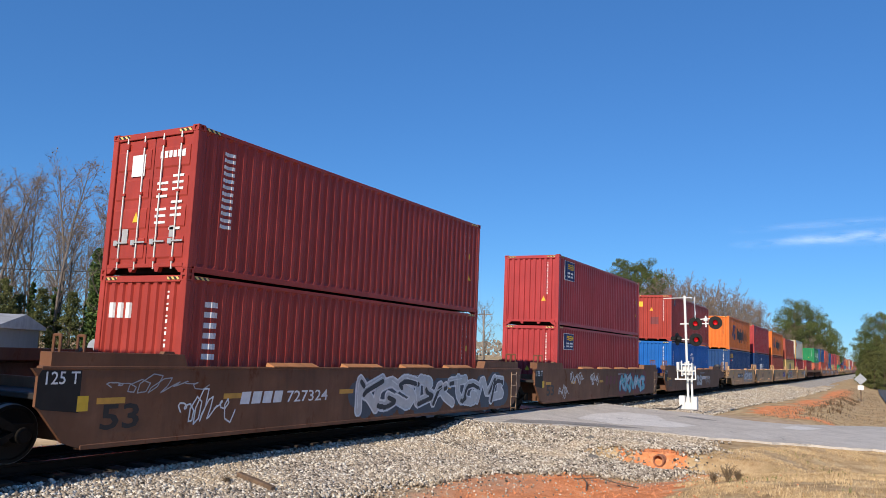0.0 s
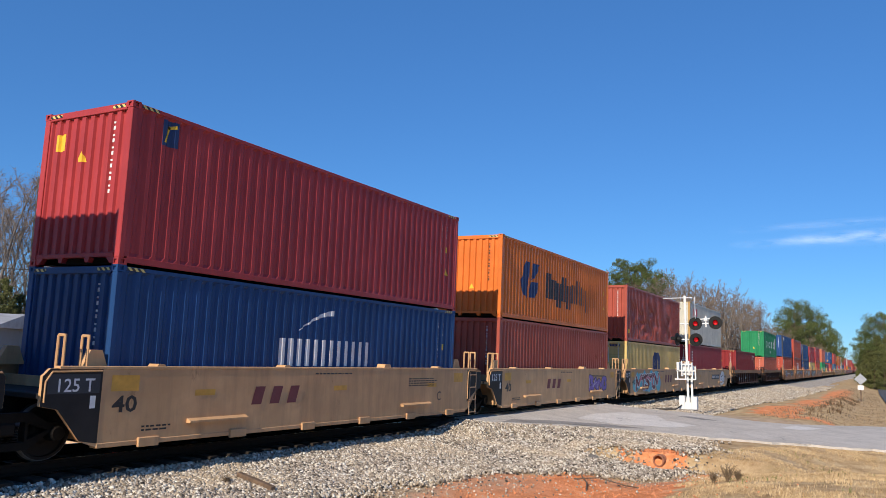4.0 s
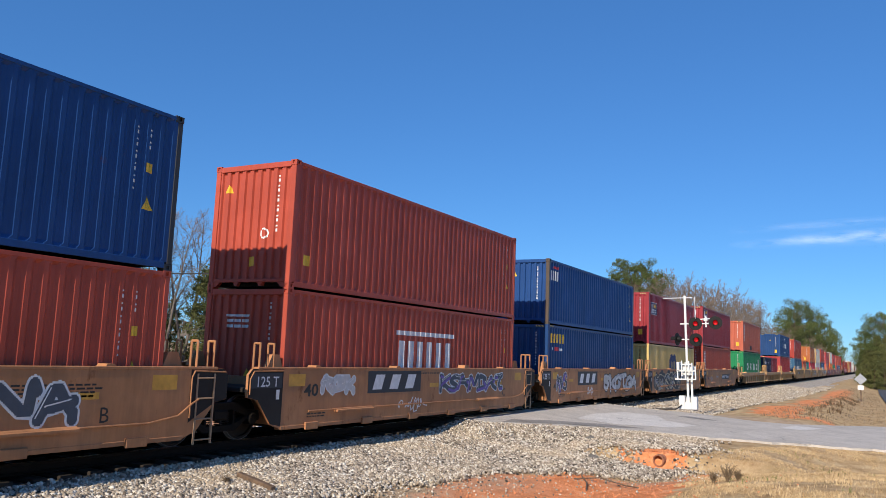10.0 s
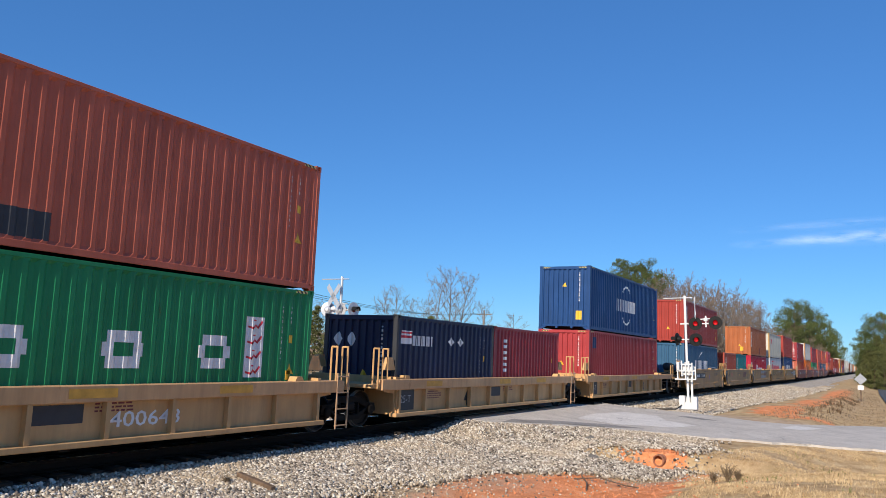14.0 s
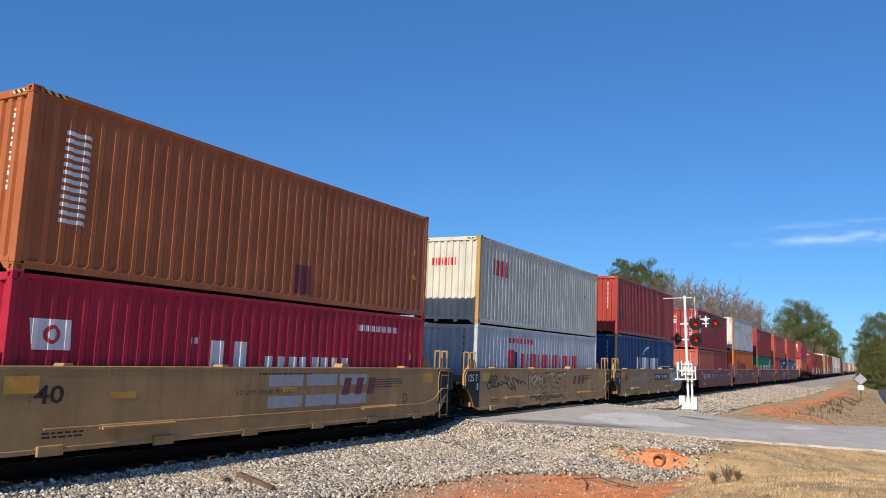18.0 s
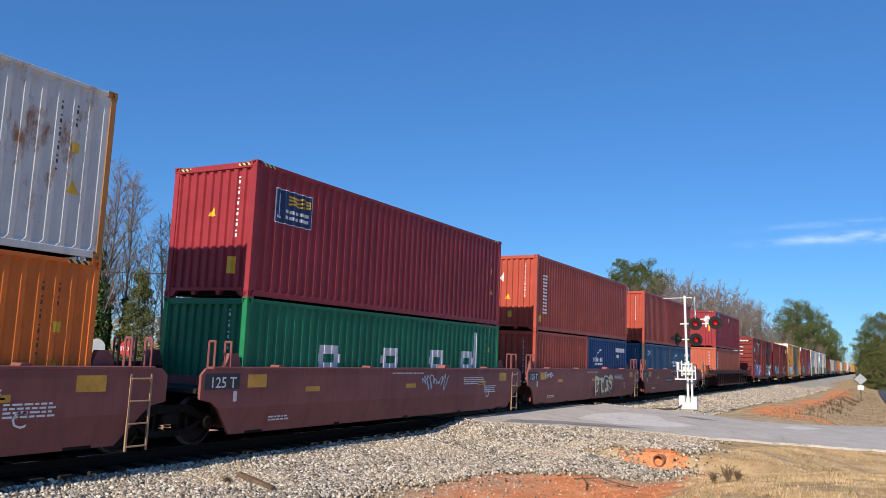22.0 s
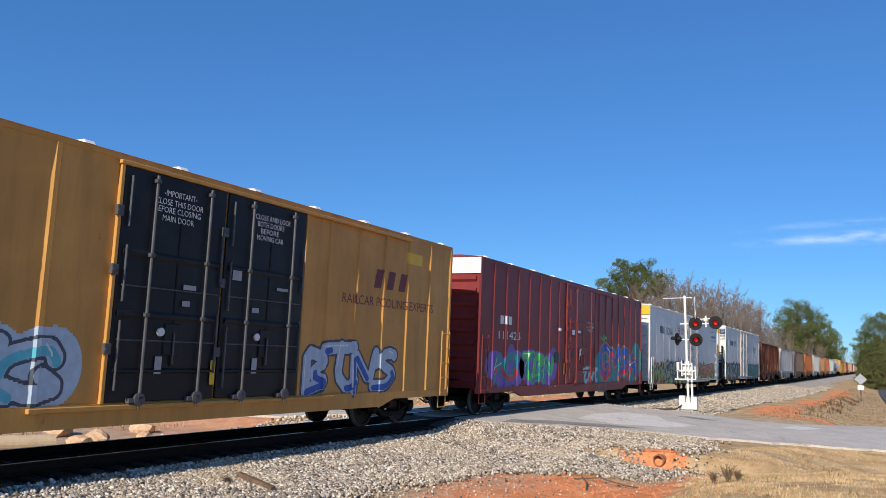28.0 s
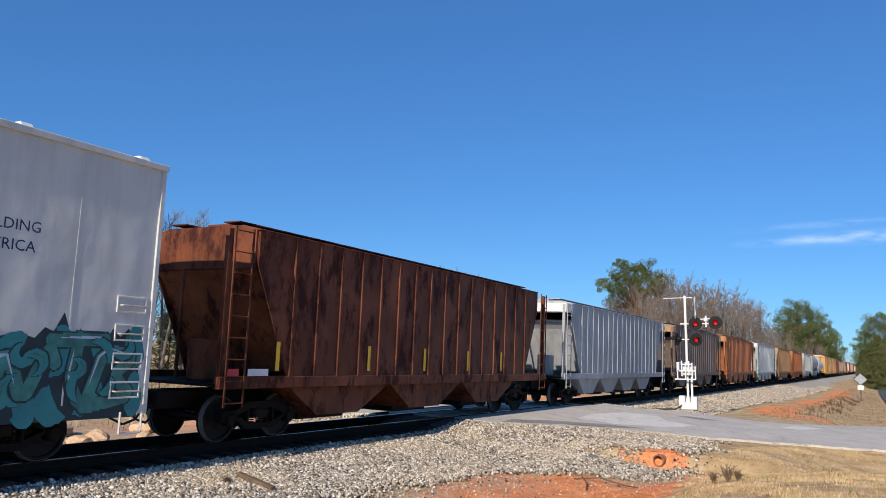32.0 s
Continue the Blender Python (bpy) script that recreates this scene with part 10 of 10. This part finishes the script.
stack(453.21, [K("brick", "short rust-brown container with worn paint", L=6.058, H=2.591, decor=std(2.591, 6.058)), K("blue", "short blue container with white marks", L=6.058, H=2.591, decor=serial(6.058, 2.591) + BIRD(0.85) + [("white_blocks", [rect(4.3, 1.98, 1.5, 0.2), rect(4.4, 1.7, 0.4, 0.16)], "white", "side")])], [K("brick", "brick-red container with white vertical marks", decor=std(tri=(0.0, 1.2)) + column(0.68, 0.64, 2.21, 6, 0.5) + [("sticker", [rect(0.35, 0.35, 0.24, 0.24)], "yellow", "side"), ("white_tear", [[(-0.35, 2.0), (-0.2, 2.25), (-0.22, 1.85)]], "white", "end"), ("yellow_plate", [rect(0.0, 0.5, 0.18, 0.24)], "yellow", "end")])])
stack(468.85, [K("marine", "short steel-blue container with brown posts", L=6.058, H=2.591, posts="umber", decor=std(2.591, 6.058) + [("badge", [rect(0.8, 1.9, 0.3, 0.35), rect(1.2, 1.9, 0.3, 0.35)], "blue", "side"), ("badge", ring(0.95, 2.08, 0.12, 0.05) + ring(1.35, 2.08, 0.12, 0.05), "white", "side", 0.008)]), K("marine", "short steel-blue container with white marks", L=6.058, H=2.591, posts="umber", decor=serial(6.058, 2.591) + BIRD(0.65) + [("white_blocks", [rect(4.1, 1.98, 1.6, 0.2), rect(4.15, 1.72, 0.5, 0.16)], "white", "side")])], [K("brick", "brick-red container above two short ones", decor=std() + [("yellow_plate", [rect(0.1, 0.5, 0.2, 0.24)], "yellow", "end")])])
# ribbed brown single car
well_car(490.45, 12.192, 53, "darkred", ("end", 5.0), ("end", 5.4), "dark red-brown ribbed steel well car", kind="ribbed", n_ribs=13, decor=[("owner_mark", bars_row(0.1, 0.8, 4, 0.1, 0.2, 0.05), "grey", "side")] + txt("655145", 0.95, 0.8, 0.2, "grey", 0.65))
stack(490.45, [K("redorange", "orange-red container with white vertical marks", decor=std() + column(0.6, 1.15, 2.6, 6, 0.46))], [K("maroon", "maroon container with a blue and white plate", decor=std(tri=(-0.4, 2.1)) + [("plate_border", [rect(0.78, 1.98, 1.45, 0.78)], "white", "side", 0.003), ("plate_ground", [rect(0.81, 2.01, 0.46, 0.72), rect(1.76, 2.01, 0.44, 0.72)], "blue", "side", 0.006), ("plate_mark", glyphs(0.88, 2.2, 1, 0.32, 0.34, 0) + glyphs(1.82, 2.2, 1, 0.3, 0.34, 0), "white", "side", 0.009), ("plate_mark", [disc(1.52, 2.37, 0.17)], "blue", "side", 0.009), ("diamond_mark", [[(6.2, 2.45), (6.42, 2.74), (6.64, 2.45), (6.42, 2.16)]], "white", "side"), ("yellow_strip", [rect(0.66, 1.3, 0.1, 0.8)], "yellow", "end", 0.008), ("round_marks", [disc(0.62, 2.35, 0.14), disc(0.62, 2.05, 0.12)], "white", "end", 0.008)])])
# box cars
INK["jade"] = plain("jade_spray", (0.035, 0.20, 0.18), 0.5, vary=0.45, scale=3.0)
INK["plum"], INK["sage"], INK["ink"] = plain("plum_spray", (0.075, 0.045, 0.085), 0.6), plain("sage_spray", (0.26, 0.33, 0.28), 0.6, vary=0.45, scale=2.5), plain("dark_teal_spray", (0.012, 0.035, 0.045), 0.6)
M_BOXRED = paint("box_car_red", (0.185, 0.030, 0.026), 0.12, 0.2, 0.5, 0.3)
M_BOXMAROON = paint("box_car_maroon", (0.20, 0.034, 0.034), 0.04, 0.15, 0.45, 0.25)
M_BOXYELLOW = paint("box_car_yellow", (0.56, 0.29, 0.075), 0.05, 0.15, 0.5, 0.35)
M_REEFER = paint("refrigerator_white", (0.64, 0.64, 0.61), 0.02, 0.10, 0.4, 0.25, (0.30, 0.16, 0.07), 0.3, dents=14.0)
M_HOPRUST = paint("hopper_rust", (0.155, 0.045, 0.018), 0.66, 0.6, 0.6, 0.5, (0.045, 0.013, 0.009))
M_HOPGREY = paint("hopper_grey", (0.36, 0.37, 0.38), 0.1, 0.2, 0.5, 0.5)
M_HOPTAN = paint("hopper_tan", (0.42, 0.24, 0.12), 0.12, 0.2, 0.6, 0.5)
M_HOPORANGE = paint("hopper_orange_brown", (0.42, 0.15, 0.06), 0.2, 0.25, 0.6, 0.5)
M_HOPMUD = paint("hopper_grey_brown", (0.20, 0.15, 0.12), 0.25, 0.25, 0.6, 0.5)
M_HOPLIGHT = paint("hopper_pale_grey", (0.52, 0.55, 0.53), 0.12, 0.2, 0.5, 0.5)
M_CAPWHITE = paint("white_end_paint", (0.72, 0.71, 0.68), 0.02, 0.1, 0.5, 0.2)
M_CAPYELLOW = paint("yellow_end_paint", (0.75, 0.42, 0.03), 0.0, 0.1, 0.5, 0.2)
M_DOORBLACK = paint("black_door_paint", (0.014, 0.014, 0.016), 0.02, 0.3, 0.4, 0.1)
box_car(509.30, 15.4, M_BOXRED, "faded red steel box car with spray-painted sides", door=(6.1, 9.4), ribs=15, roof_mat=M_BOXRED,
        decor=[("white_strokes", [rect(1.6, 3.2, 0.14, 0.95, 0.1), rect(2.5, 4.1, 0.8, 0.13), rect(2.5, 3.05, 0.75, 0.13), rect(3.6, 3.2, 0.13, 1.0, -0.06), rect(4.2, 3.2, 0.13, 1.0, 0.06), rect(4.6, 4.1, 0.7, 0.13), rect(4.95, 3.0, 0.14, 1.0, 0.1), rect(10.4, 3.4, 0.12, 0.5), rect(10.9, 3.4, 0.12, 0.5), rect(12.0, 3.8, 0.9, 0.1)], "grey", "side")] + bars_deco(1.0, 2.25, 4, 0.24, 0.3) + txt("107550", 1.0, 1.75, 0.28, "white", 2.2) + graffiti(0.6, 0.8, 5.0, 1.3, 5, "violet", "pale", 91, cloud="slate", shade="silver") + graffiti(9.6, 0.75, 5.4, 1.5, 6, "silver", "charcoal", 92, cloud="slate", shade="white") + scribble(0.8, 3.2, 0.8, 0.7, "cyan", 93, t=0.04)
        + [("white_line", [rect(-0.5, z, 1.1, 0.07) for z in (3.7, 3.35, 3.0)], "white", "end", 0.09), ("end_number", bars_row(0.0, 4.3, 8, 0.1, 0.14, 0.04), "white", "end", 0.09)])
box_car(526.32, 15.62, M_BOXRED, "red steel box car with a round white mark", door=(6.6, 9.6), ribs=14, roof_mat=M_BOXRED,
        decor=[("round_mark", [disc(14.37, 3.9, 0.29, 20)], "white", "side"), ("round_print", stroke([(14.2, 3.85), (14.5, 3.95)], 0.03) + ring(14.37, 3.9, 0.25, 0.02), "grey", "side", 0.008), ("data_panel", [rect(12.6, 1.25, 0.5, 0.36)], "charcoal", "side"), ("yellow_panel", [rect(13.6, 1.0, 0.55, 0.24)], "brand_yellow", "side")] + graffiti(9.8, 0.85, 2.6, 1.3, 3, "silver", "charcoal", 94, shade="grey") + graffiti(1.2, 0.8, 4.6, 1.4, 4, "cyan", "charcoal", 95, shade="pale") + scribble(12.5, 1.75, 0.8, 0.4, "lime", 96, t=0.035) + scribble(14.9, 2.9, 0.45, 0.7, "cream", 97, t=0.03, turns=4) + scribble(13.8, 2.3, 0.7, 0.3, "silver", 98, t=0.02) + scribble(12.8, 3.1, 0.5, 0.4, "maroon", 99, t=0.03))
box_car(543.40, 18.7, M_BOXYELLOW, "yellow high-cube box car with black doors", top=5.12, door=(7.06, 11.88), door_mat=M_DOORBLACK, ribs=17, end_cap=M_CAPWHITE, round_roof=False, roof_mat=M_BOXYELLOW,
        decor=[("cross_mark", [[(2.7, 3.3), (2.95, 3.12), (4.15, 4.25), (3.9, 4.45)]], "blue", "side"), ("cross_mark", [[(2.7, 4.25), (2.95, 4.48), (4.15, 3.32), (3.9, 3.12)]], "red", "side", 0.007)] + txt("next", 1.86, 3.8, 0.17, "charcoal", 0.55) + txt("load", 1.86, 3.55, 0.17, "charcoal", 0.55) + txt("any", 4.42, 3.83, 0.17, "charcoal", 0.45) + txt("road", 4.42, 3.58, 0.17, "charcoal", 0.5)
        + bars_deco(1.88, 2.53, 4, 0.3, 0.36, "charcoal") + txt("667716", 1.2, 2.02, 0.3, "charcoal", 2.5) + big_mark(14.53, 3.4, 16.44, 4.1, "maroon") + txt("RAILCAR POOLING EXPERTS", 13.4, 3.05, 0.24, "maroon", 4.3)
        + graffiti(0.9, 0.85, 5.5, 1.32, 4, "pale", "slate", 101, cloud="pale", shade="cyan") + graffiti(12.0, 0.75, 4.0, 1.5, 4, "pale", "slate", 102, shade="blue")
        + txt("-IMPORTANT-", 7.9, 4.52, 0.11, "white", 0.75, 0, 0.03) + txt("CLOSE THIS DOOR", 7.72, 4.36, 0.11, "white", 1.1, 0, 0.03) + txt("BEFORE CLOSING", 7.72, 4.22, 0.11, "white", 1.05, 0, 0.03) + txt("MAIN DOOR", 7.9, 4.07, 0.11, "white", 0.72, 0, 0.03)
        + txt("CLOSE AND LOCK", 10.22, 4.5, 0.11, "white", 1.08, 0, 0.03) + txt("BOTH DOORS", 10.3, 4.36, 0.11, "white", 0.8, 0, 0.03) + txt("BEFORE", 10.4, 4.22, 0.11, "white", 0.55, 0, 0.03) + txt("MOVING CAR", 10.3, 4.08, 0.11, "white", 0.8, 0, 0.03)
        + [("door_label", [rect(8.5, 2.9, 0.3, 0.09), rect(8.5, 2.6, 0.18, 0.1), rect(10.3, 2.6, 0.2, 0.1), rect(8.0, 1.4, 0.15, 0.3), rect(10.4, 1.4, 0.15, 0.3), rect(11.0, 3.1, 0.35, 0.06), rect(9.7, 3.2, 0.25, 0.2)], "grey", "side", 0.03), ("yellow_label", [rect(9.3, 1.2, 0.12, 0.45)], "brand_yellow", "side", 0.03), ("side_hatch", [rect(16.2, 4.3, 0.8, 0.3)], "brand_yellow", "side")])
box_car(564.05, 19.25, M_BOXMAROON, "maroon high-cube box car with spray paint", top=5.12, door=(7.91, 11.4), ribs=20, end_cap=M_CAPWHITE, round_roof=False, roof_mat=M_BOXMAROON,
        decor=bars_deco(1.6, 3.0, 3, 0.26, 0.28) + txt("111425", 1.5, 2.5, 0.28, "white", 1.8) + txt("CLOSE AND LOCK", 10.15, 3.42, 0.1, "white", 1.0, 0, 0.03) + txt("BOTH DOORS BEFORE", 10.1, 3.27, 0.1, "white", 1.2, 0, 0.03) + txt("MOVING CAR", 10.3, 3.12, 0.1, "white", 0.7, 0, 0.03) + [("white_label", [rect(8.4, 2.9, 0.34, 0.2), rect(9.1, 3.0, 0.34, 0.1), rect(6.9, 3.0, 0.42, 0.11), rect(9.4, 2.1, 0.18, 0.25)], "white", "side", 0.03), ("dark_label", [rect(8.2, 2.0, 0.4, 0.25), rect(6.6, 1.75, 0.7, 0.4)], "charcoal", "side", 0.03), ("yellow_label", [rect(7.6, 1.3, 0.12, 0.45), rect(9.3, 1.9, 0.1, 0.4)], "brand_yellow", "side", 0.03)]
        + graffiti(3.4, 0.85, 3.3, 1.4, 3, "green", "violet", 103, cloud="violet", shade="teal") + graffiti(1.0, 0.85, 2.2, 1.4, 2, "teal", "violet", 104, cloud="violet", shade="red") + graffiti(12.2, 0.75, 6.4, 2.1, 4, "blue", "tangerine", 105, shade="red", thick=0.36, cloud="teal") + graffiti(9.8, 0.8, 2.3, 0.9, 3, "pale", "teal", 106, shade="cyan") + scribble(12.4, 2.7, 0.9, 0.4, "green", 107, t=0.04))
cold = box_car(585.0, 20.5, M_REEFER, "white refrigerator car with green spray paint", top=5.10, X=1.55, door=(9.17, 13.0), ribs=14, smooth_side=True, end_cap=M_CAPYELLOW, round_roof=False, roof_mat=M_REEFER, end_ribs=8,
        decor=bars_deco(2.35, 3.58, 4, 0.22, 0.42, "navy") + txt("112066", 3.87, 3.56, 0.46, "navy", 1.64, 0.008) + shield(6.87, 3.44, 0.7, 0.8) + txt("BUILDING", 7.76, 3.95, 0.18, "navy", 1.02) + txt("AMERICA", 7.76, 3.68, 0.18, "navy", 0.98) + [("yellow_label", [rect(6.1, 3.8, 0.26, 0.28)], "yellow", "side"), ("box_mark", [rect(17.9, 3.62, 1.95, 0.03), rect(17.9, 4.28, 1.95, 0.03), rect(17.9, 3.62, 0.03, 0.68), rect(19.82, 3.62, 0.03, 0.68)] + bars_row(18.1, 3.85, 11, 0.11, 0.16, 0.04), "blue", "side")] + fine_print(10.4, 3.0, 0.8, 5, "charcoal", 108)
        + wild(0.3, 0.69, 3.2, 1.45, "tangerine", "charcoal", "black", 109, "lime") + wild(3.3, 0.69, 6.2, 1.6, "black", "lime", "pale", 110) + graffiti(13.0, 0.8, 6.2, 1.25, 6, "tangerine", "charcoal", 111, cloud="lime", shade="red"))
reefer = box_car(609.36, 20.42, M_REEFER, "white refrigerator car with teal spray paint", top=5.10, X=1.55, door=(7.82, 11.68), ribs=14, smooth_side=True, round_roof=False, roof_mat=M_REEFER, end_ribs=2,
        decor=bars_deco(2.44, 3.54, 4, 0.27, 0.42, "navy") + txt("110795", 3.98, 3.54, 0.42, "navy", 1.6, 0.008) + shield(16.2, 3.05, 0.8, 0.8) + txt("BUILDING", 17.1, 3.5, 0.17, "navy", 1.05) + txt("AMERICA", 17.1, 3.2, 0.17, "navy", 1.0) + scribble(0.15, 2.85, 0.8, 1.35, "charcoal", 112, t=0.025, turns=5) + fine_print(8.6, 4.0, 0.9, 6, "charcoal", 113) + [("yellow_label", [rect(5.6, 2.2, 0.16, 0.28), rect(0.3, 0.75, 0.4, 0.3), rect(0.8, 1.15, 0.9, 0.14), rect(4.3, 0.9, 0.6, 0.14)], "brand_yellow", "side", 0.016)]
        + wild(0.2, 0.69, 7.5, 1.66, "plum", "ink", "black", 114, "sage") + wild(11.9, 0.69, 8.3, 1.66, "ink", "teal", "ink", 115, "jade") + scribble(7.9, 1.2, 3.2, 0.5, "grey", 116, t=0.03) + [("end_label", [rect(1.10, 4.42, 0.40, 0.42)], "navy", "end", 0.01), ("end_number", bars_row(1.13, 4.18, 4, 0.06, 0.15, 0.03), "charcoal", "end", 0.01)] + txt("110795", 1.12, 3.94, 0.14, "charcoal", 0.36, 0, 0.01, "lettering", "end") + [("label_print", bars_row(1.15, 4.72, 6, 0.04, 0.04, 0.012) + bars_row(1.15, 4.55, 5, 0.05, 0.04, 0.012), "white", "end", 0.014)])
# end ladders that stand clear of the body
for car_, y0_ in ((cold, 20.5),):
    ladder(car_, 1.50, y0_ + 0.30, y0_ + 0.78, 0.62, 2.75, 6, M_CAPWHITE)
    for y_ in (y0_ + 0.30, y0_ + 0.78):
        part("grab_post", Geo().tube((1.50, y_, 2.7), (1.50, y_, 3.45), 0.028, 6), M_CAPYELLOW, car_)
    for z_ in (1.0, 1.75, 2.7):
        part("ladder_bracket", Geo().box(1.42, 1.50, y0_ - 0.04, y0_ + 0.32, z_, z_ + 0.16), M_CAPWHITE, car_)
    part("brake_hose", Geo().path([(1.1, y0_ - 1.2, 0.62), (1.15, y0_ - 0.5, 0.46), (1.0, y0_ + 0.2, 0.5), (0.7, y0_ + 0.6, 0.38), (0.4, y0_ + 0.9, 0.6)], 0.035, 6), M_BLACK, car_)
# its cooling unit and end platform
part("cooling_unit", Geo().prism([(-0.42, 0.0), (-0.42, -0.40), (-0.30, -0.56), (0.86, -0.60), (1.0, -0.50), (1.06, -0.05), (1.06, 0.0)], 2.87, 4.47, "z"), M_CAPWHITE, reefer, "white refrigeration unit")
part("lower_housing", Geo().cbox(-0.36, 0.95, -0.46, -0.02, 2.26, 2.87, 0.04), M_HOPLIGHT, reefer, "pale grey lower housing")
part("grille", Geo().prism([(-0.40, 3.90), (0.42, 3.90), (0.62, 4.46), (-0.40, 4.46)], -0.615, -0.56, "y"), M_BLACK, reefer, "black air grille")
part("cooling_hood", Geo().prism([(-0.42, 0.0), (-0.42, -0.40), (-0.30, -0.58), (0.86, -0.62), (1.01, -0.51), (1.07, -0.05), (1.07, 0.0)], 4.47, 4.92, "z").prism([(-0.38, 0.0), (-0.38, -0.32), (-0.26, -0.46), (0.80, -0.50), (0.95, -0.42), (1.0, 0.0)], 4.92, 5.0, "z"), M_CAPYELLOW, reefer, "yellow hood of the refrigeration unit")
for k in range(4):
    for x_ in (-0.28, 0.08):
        part("louvre", lambda: Geo().box(0, 0.30, -0.625, -0.60, 0, 0.045), M_STEEL_DARK, reefer, key="louvre", m=pose(x_, 0, 4.52 + k * 0.1))
for k in range(5):
    part("slat", lambda: Geo().prism([(-0.60, 0), (-0.645, -0.03), (-0.645, -0.01), (-0.60, 0.03)], -0.34, 0.44, "x"), M_DOORROD, reefer, key="grille_slat", m=pose(0, 0, 3.97 + k * 0.095))
part("control_box", Geo().cbox(0.80, 1.02, -0.60, -0.52, 2.98, 3.34, 0.02).cbox(0.76, 1.04, -0.61, -0.52, 2.92, 2.96, 0.005), M_BLACK, reefer, "black control panel")
part("vent", Geo().box(0.02, 0.16, -0.60, -0.56, 3.08, 3.24), M_BLACK, reefer)
part("fuel_tank", Geo().cbox(-1.38, 1.38, -1.6, -0.08, 0.96, 2.08, 0.08), M_STEEL_DARK, reefer)
part("platform", Geo().box(-1.5, 1.5, -2.0, 0.0, 0.88, 0.95), M_STEEL_DARK, reefer)
for x in (-1.42, 1.42):
    part("end_post", Geo().cbox(x - 0.05, x + 0.05, -1.14, -0.98, 0.72, 3.42, 0.012), M_BLACK, reefer)
    part("end_post", Geo().cbox(x - 0.04, x + 0.04, -0.50, -0.42, 0.75, 3.34, 0.012), M_BLACK, reefer)
    for z_ in (1.0, 1.5, 2.0):
        part("rung", lambda: Geo().tube((0.06, -1.04, 0), (0.06, -0.46, 0), 0.016, 6), M_GALV, reefer, "bare steel rung", key="reefer_rung", m=pose(x, 0, z_))
    part("grab_iron", Geo().path([(x + 0.06, -0.96, 2.42), (x + 0.09, -0.94, 2.5), (x + 0.09, -0.94, 3.3), (x + 0.04, -0.98, 3.38)], 0.014, 6), M_GALV, reefer)
for z_ in (2.18, 2.82):
    part("cross_rail", Geo().cbox(-1.4, 1.4, -1.10, -1.02, z_, z_ + 0.08, 0.01), M_BLACK, reefer)
part("top_cable", Geo().tube((-1.4, -1.06, 3.36), (1.4, -1.06, 3.38), 0.015, 6), M_BLACK, reefer)
part("end_plate", Geo().cbox(1.43, 1.47, -0.52, 0.02, 1.92, 2.2, 0.01), M_BLACK, reefer)
part("door_rod", Geo().tube((1.40, -0.06, 1.0), (1.40, -0.06, 3.1), 0.03, 8), M_CAPWHITE, reefer)
# hoppers and the rest of the tail
hopper_car(631.37, 16.7, M_HOPRUST, "rust-brown covered hopper car with yellow strips", top=4.42, bays=3, decor=[("yellow_strip", [rect(y, 1.45, 0.12, 0.6)], "brand_yellow", "side") for y in (1.55, 4.9, 7.6, 10.2, 12.6)] + [("white_label", [rect(0.75, 1.35, 0.6, 0.14)], "white", "side"), ("red_label", [rect(0.2, 1.35, 0.3, 0.14)], "red", "side")])
hopper_car(650.1, 16.66, M_HOPGREY, "grey ribbed covered hopper car", top=4.30, ribs=18, cap=M_CAPWHITE)
hopper_car(668.9, 16.3, M_HOPMUD, "grey-brown ribbed covered hopper car", ribs=18, cap=M_HOPTAN)
hopper_car(687.6, 16.5, M_HOPORANGE, "orange-brown ribbed covered hopper car", ribs=18, cap=M_HOPTAN)
hopper_car(706.5, 16.5, M_HOPLIGHT, "pale grey ribbed covered hopper car", ribs=16, cap=M_CAPWHITE)
hopper_car(725.2, 16.6, M_HOPTAN, "tan ribbed covered hopper car", ribs=18)
hopper_car(744.0, 16.6, M_HOPORANGE, "brown ribbed covered hopper car", ribs=18, far=True)
hopper_car(763.0, 16.6, M_HOPLIGHT, "pale grey ribbed covered hopper car", ribs=16, far=True)
hopper_car(782.0, 17.6, M_HOPGREY, "grey round-sided covered hopper car", round_side=True)
tank_car(802.0, 17.0, M_CAPWHITE, "white tank car with dirty ends")
u = 822.0
for k in range(17):
    kind = "yyyrtgyrwrygrwyrr"[k]
    m_ = {"y": M_BOXYELLOW, "r": M_BOXRED, "g": M_HOPGREY, "t": M_HOPTAN, "w": M_HOPLIGHT}[kind]
    if kind in "gtw":
        hopper_car(u, 16.6, m_, "covered hopper car far down the line", ribs=10, bays=3, far=True)
        u += 18.7
    else:
        box_car(u, 16.0, m_, "box car far down the line", door=(6.6, 9.4), ribs=8, roof_mat=M_GALV, far=True)
        u += 17.6



def motions():
    """The train rolls towards the camera and past it."""
    times = [0.0, 0.1] + [k * 2.0 for k in range(1, 16)] + [31.9, 32.0]
    for ob, u, z in MOVERS:
        walk(ob, [(t, pose(0, u - travelled(t), z)) for t in times])


motions()
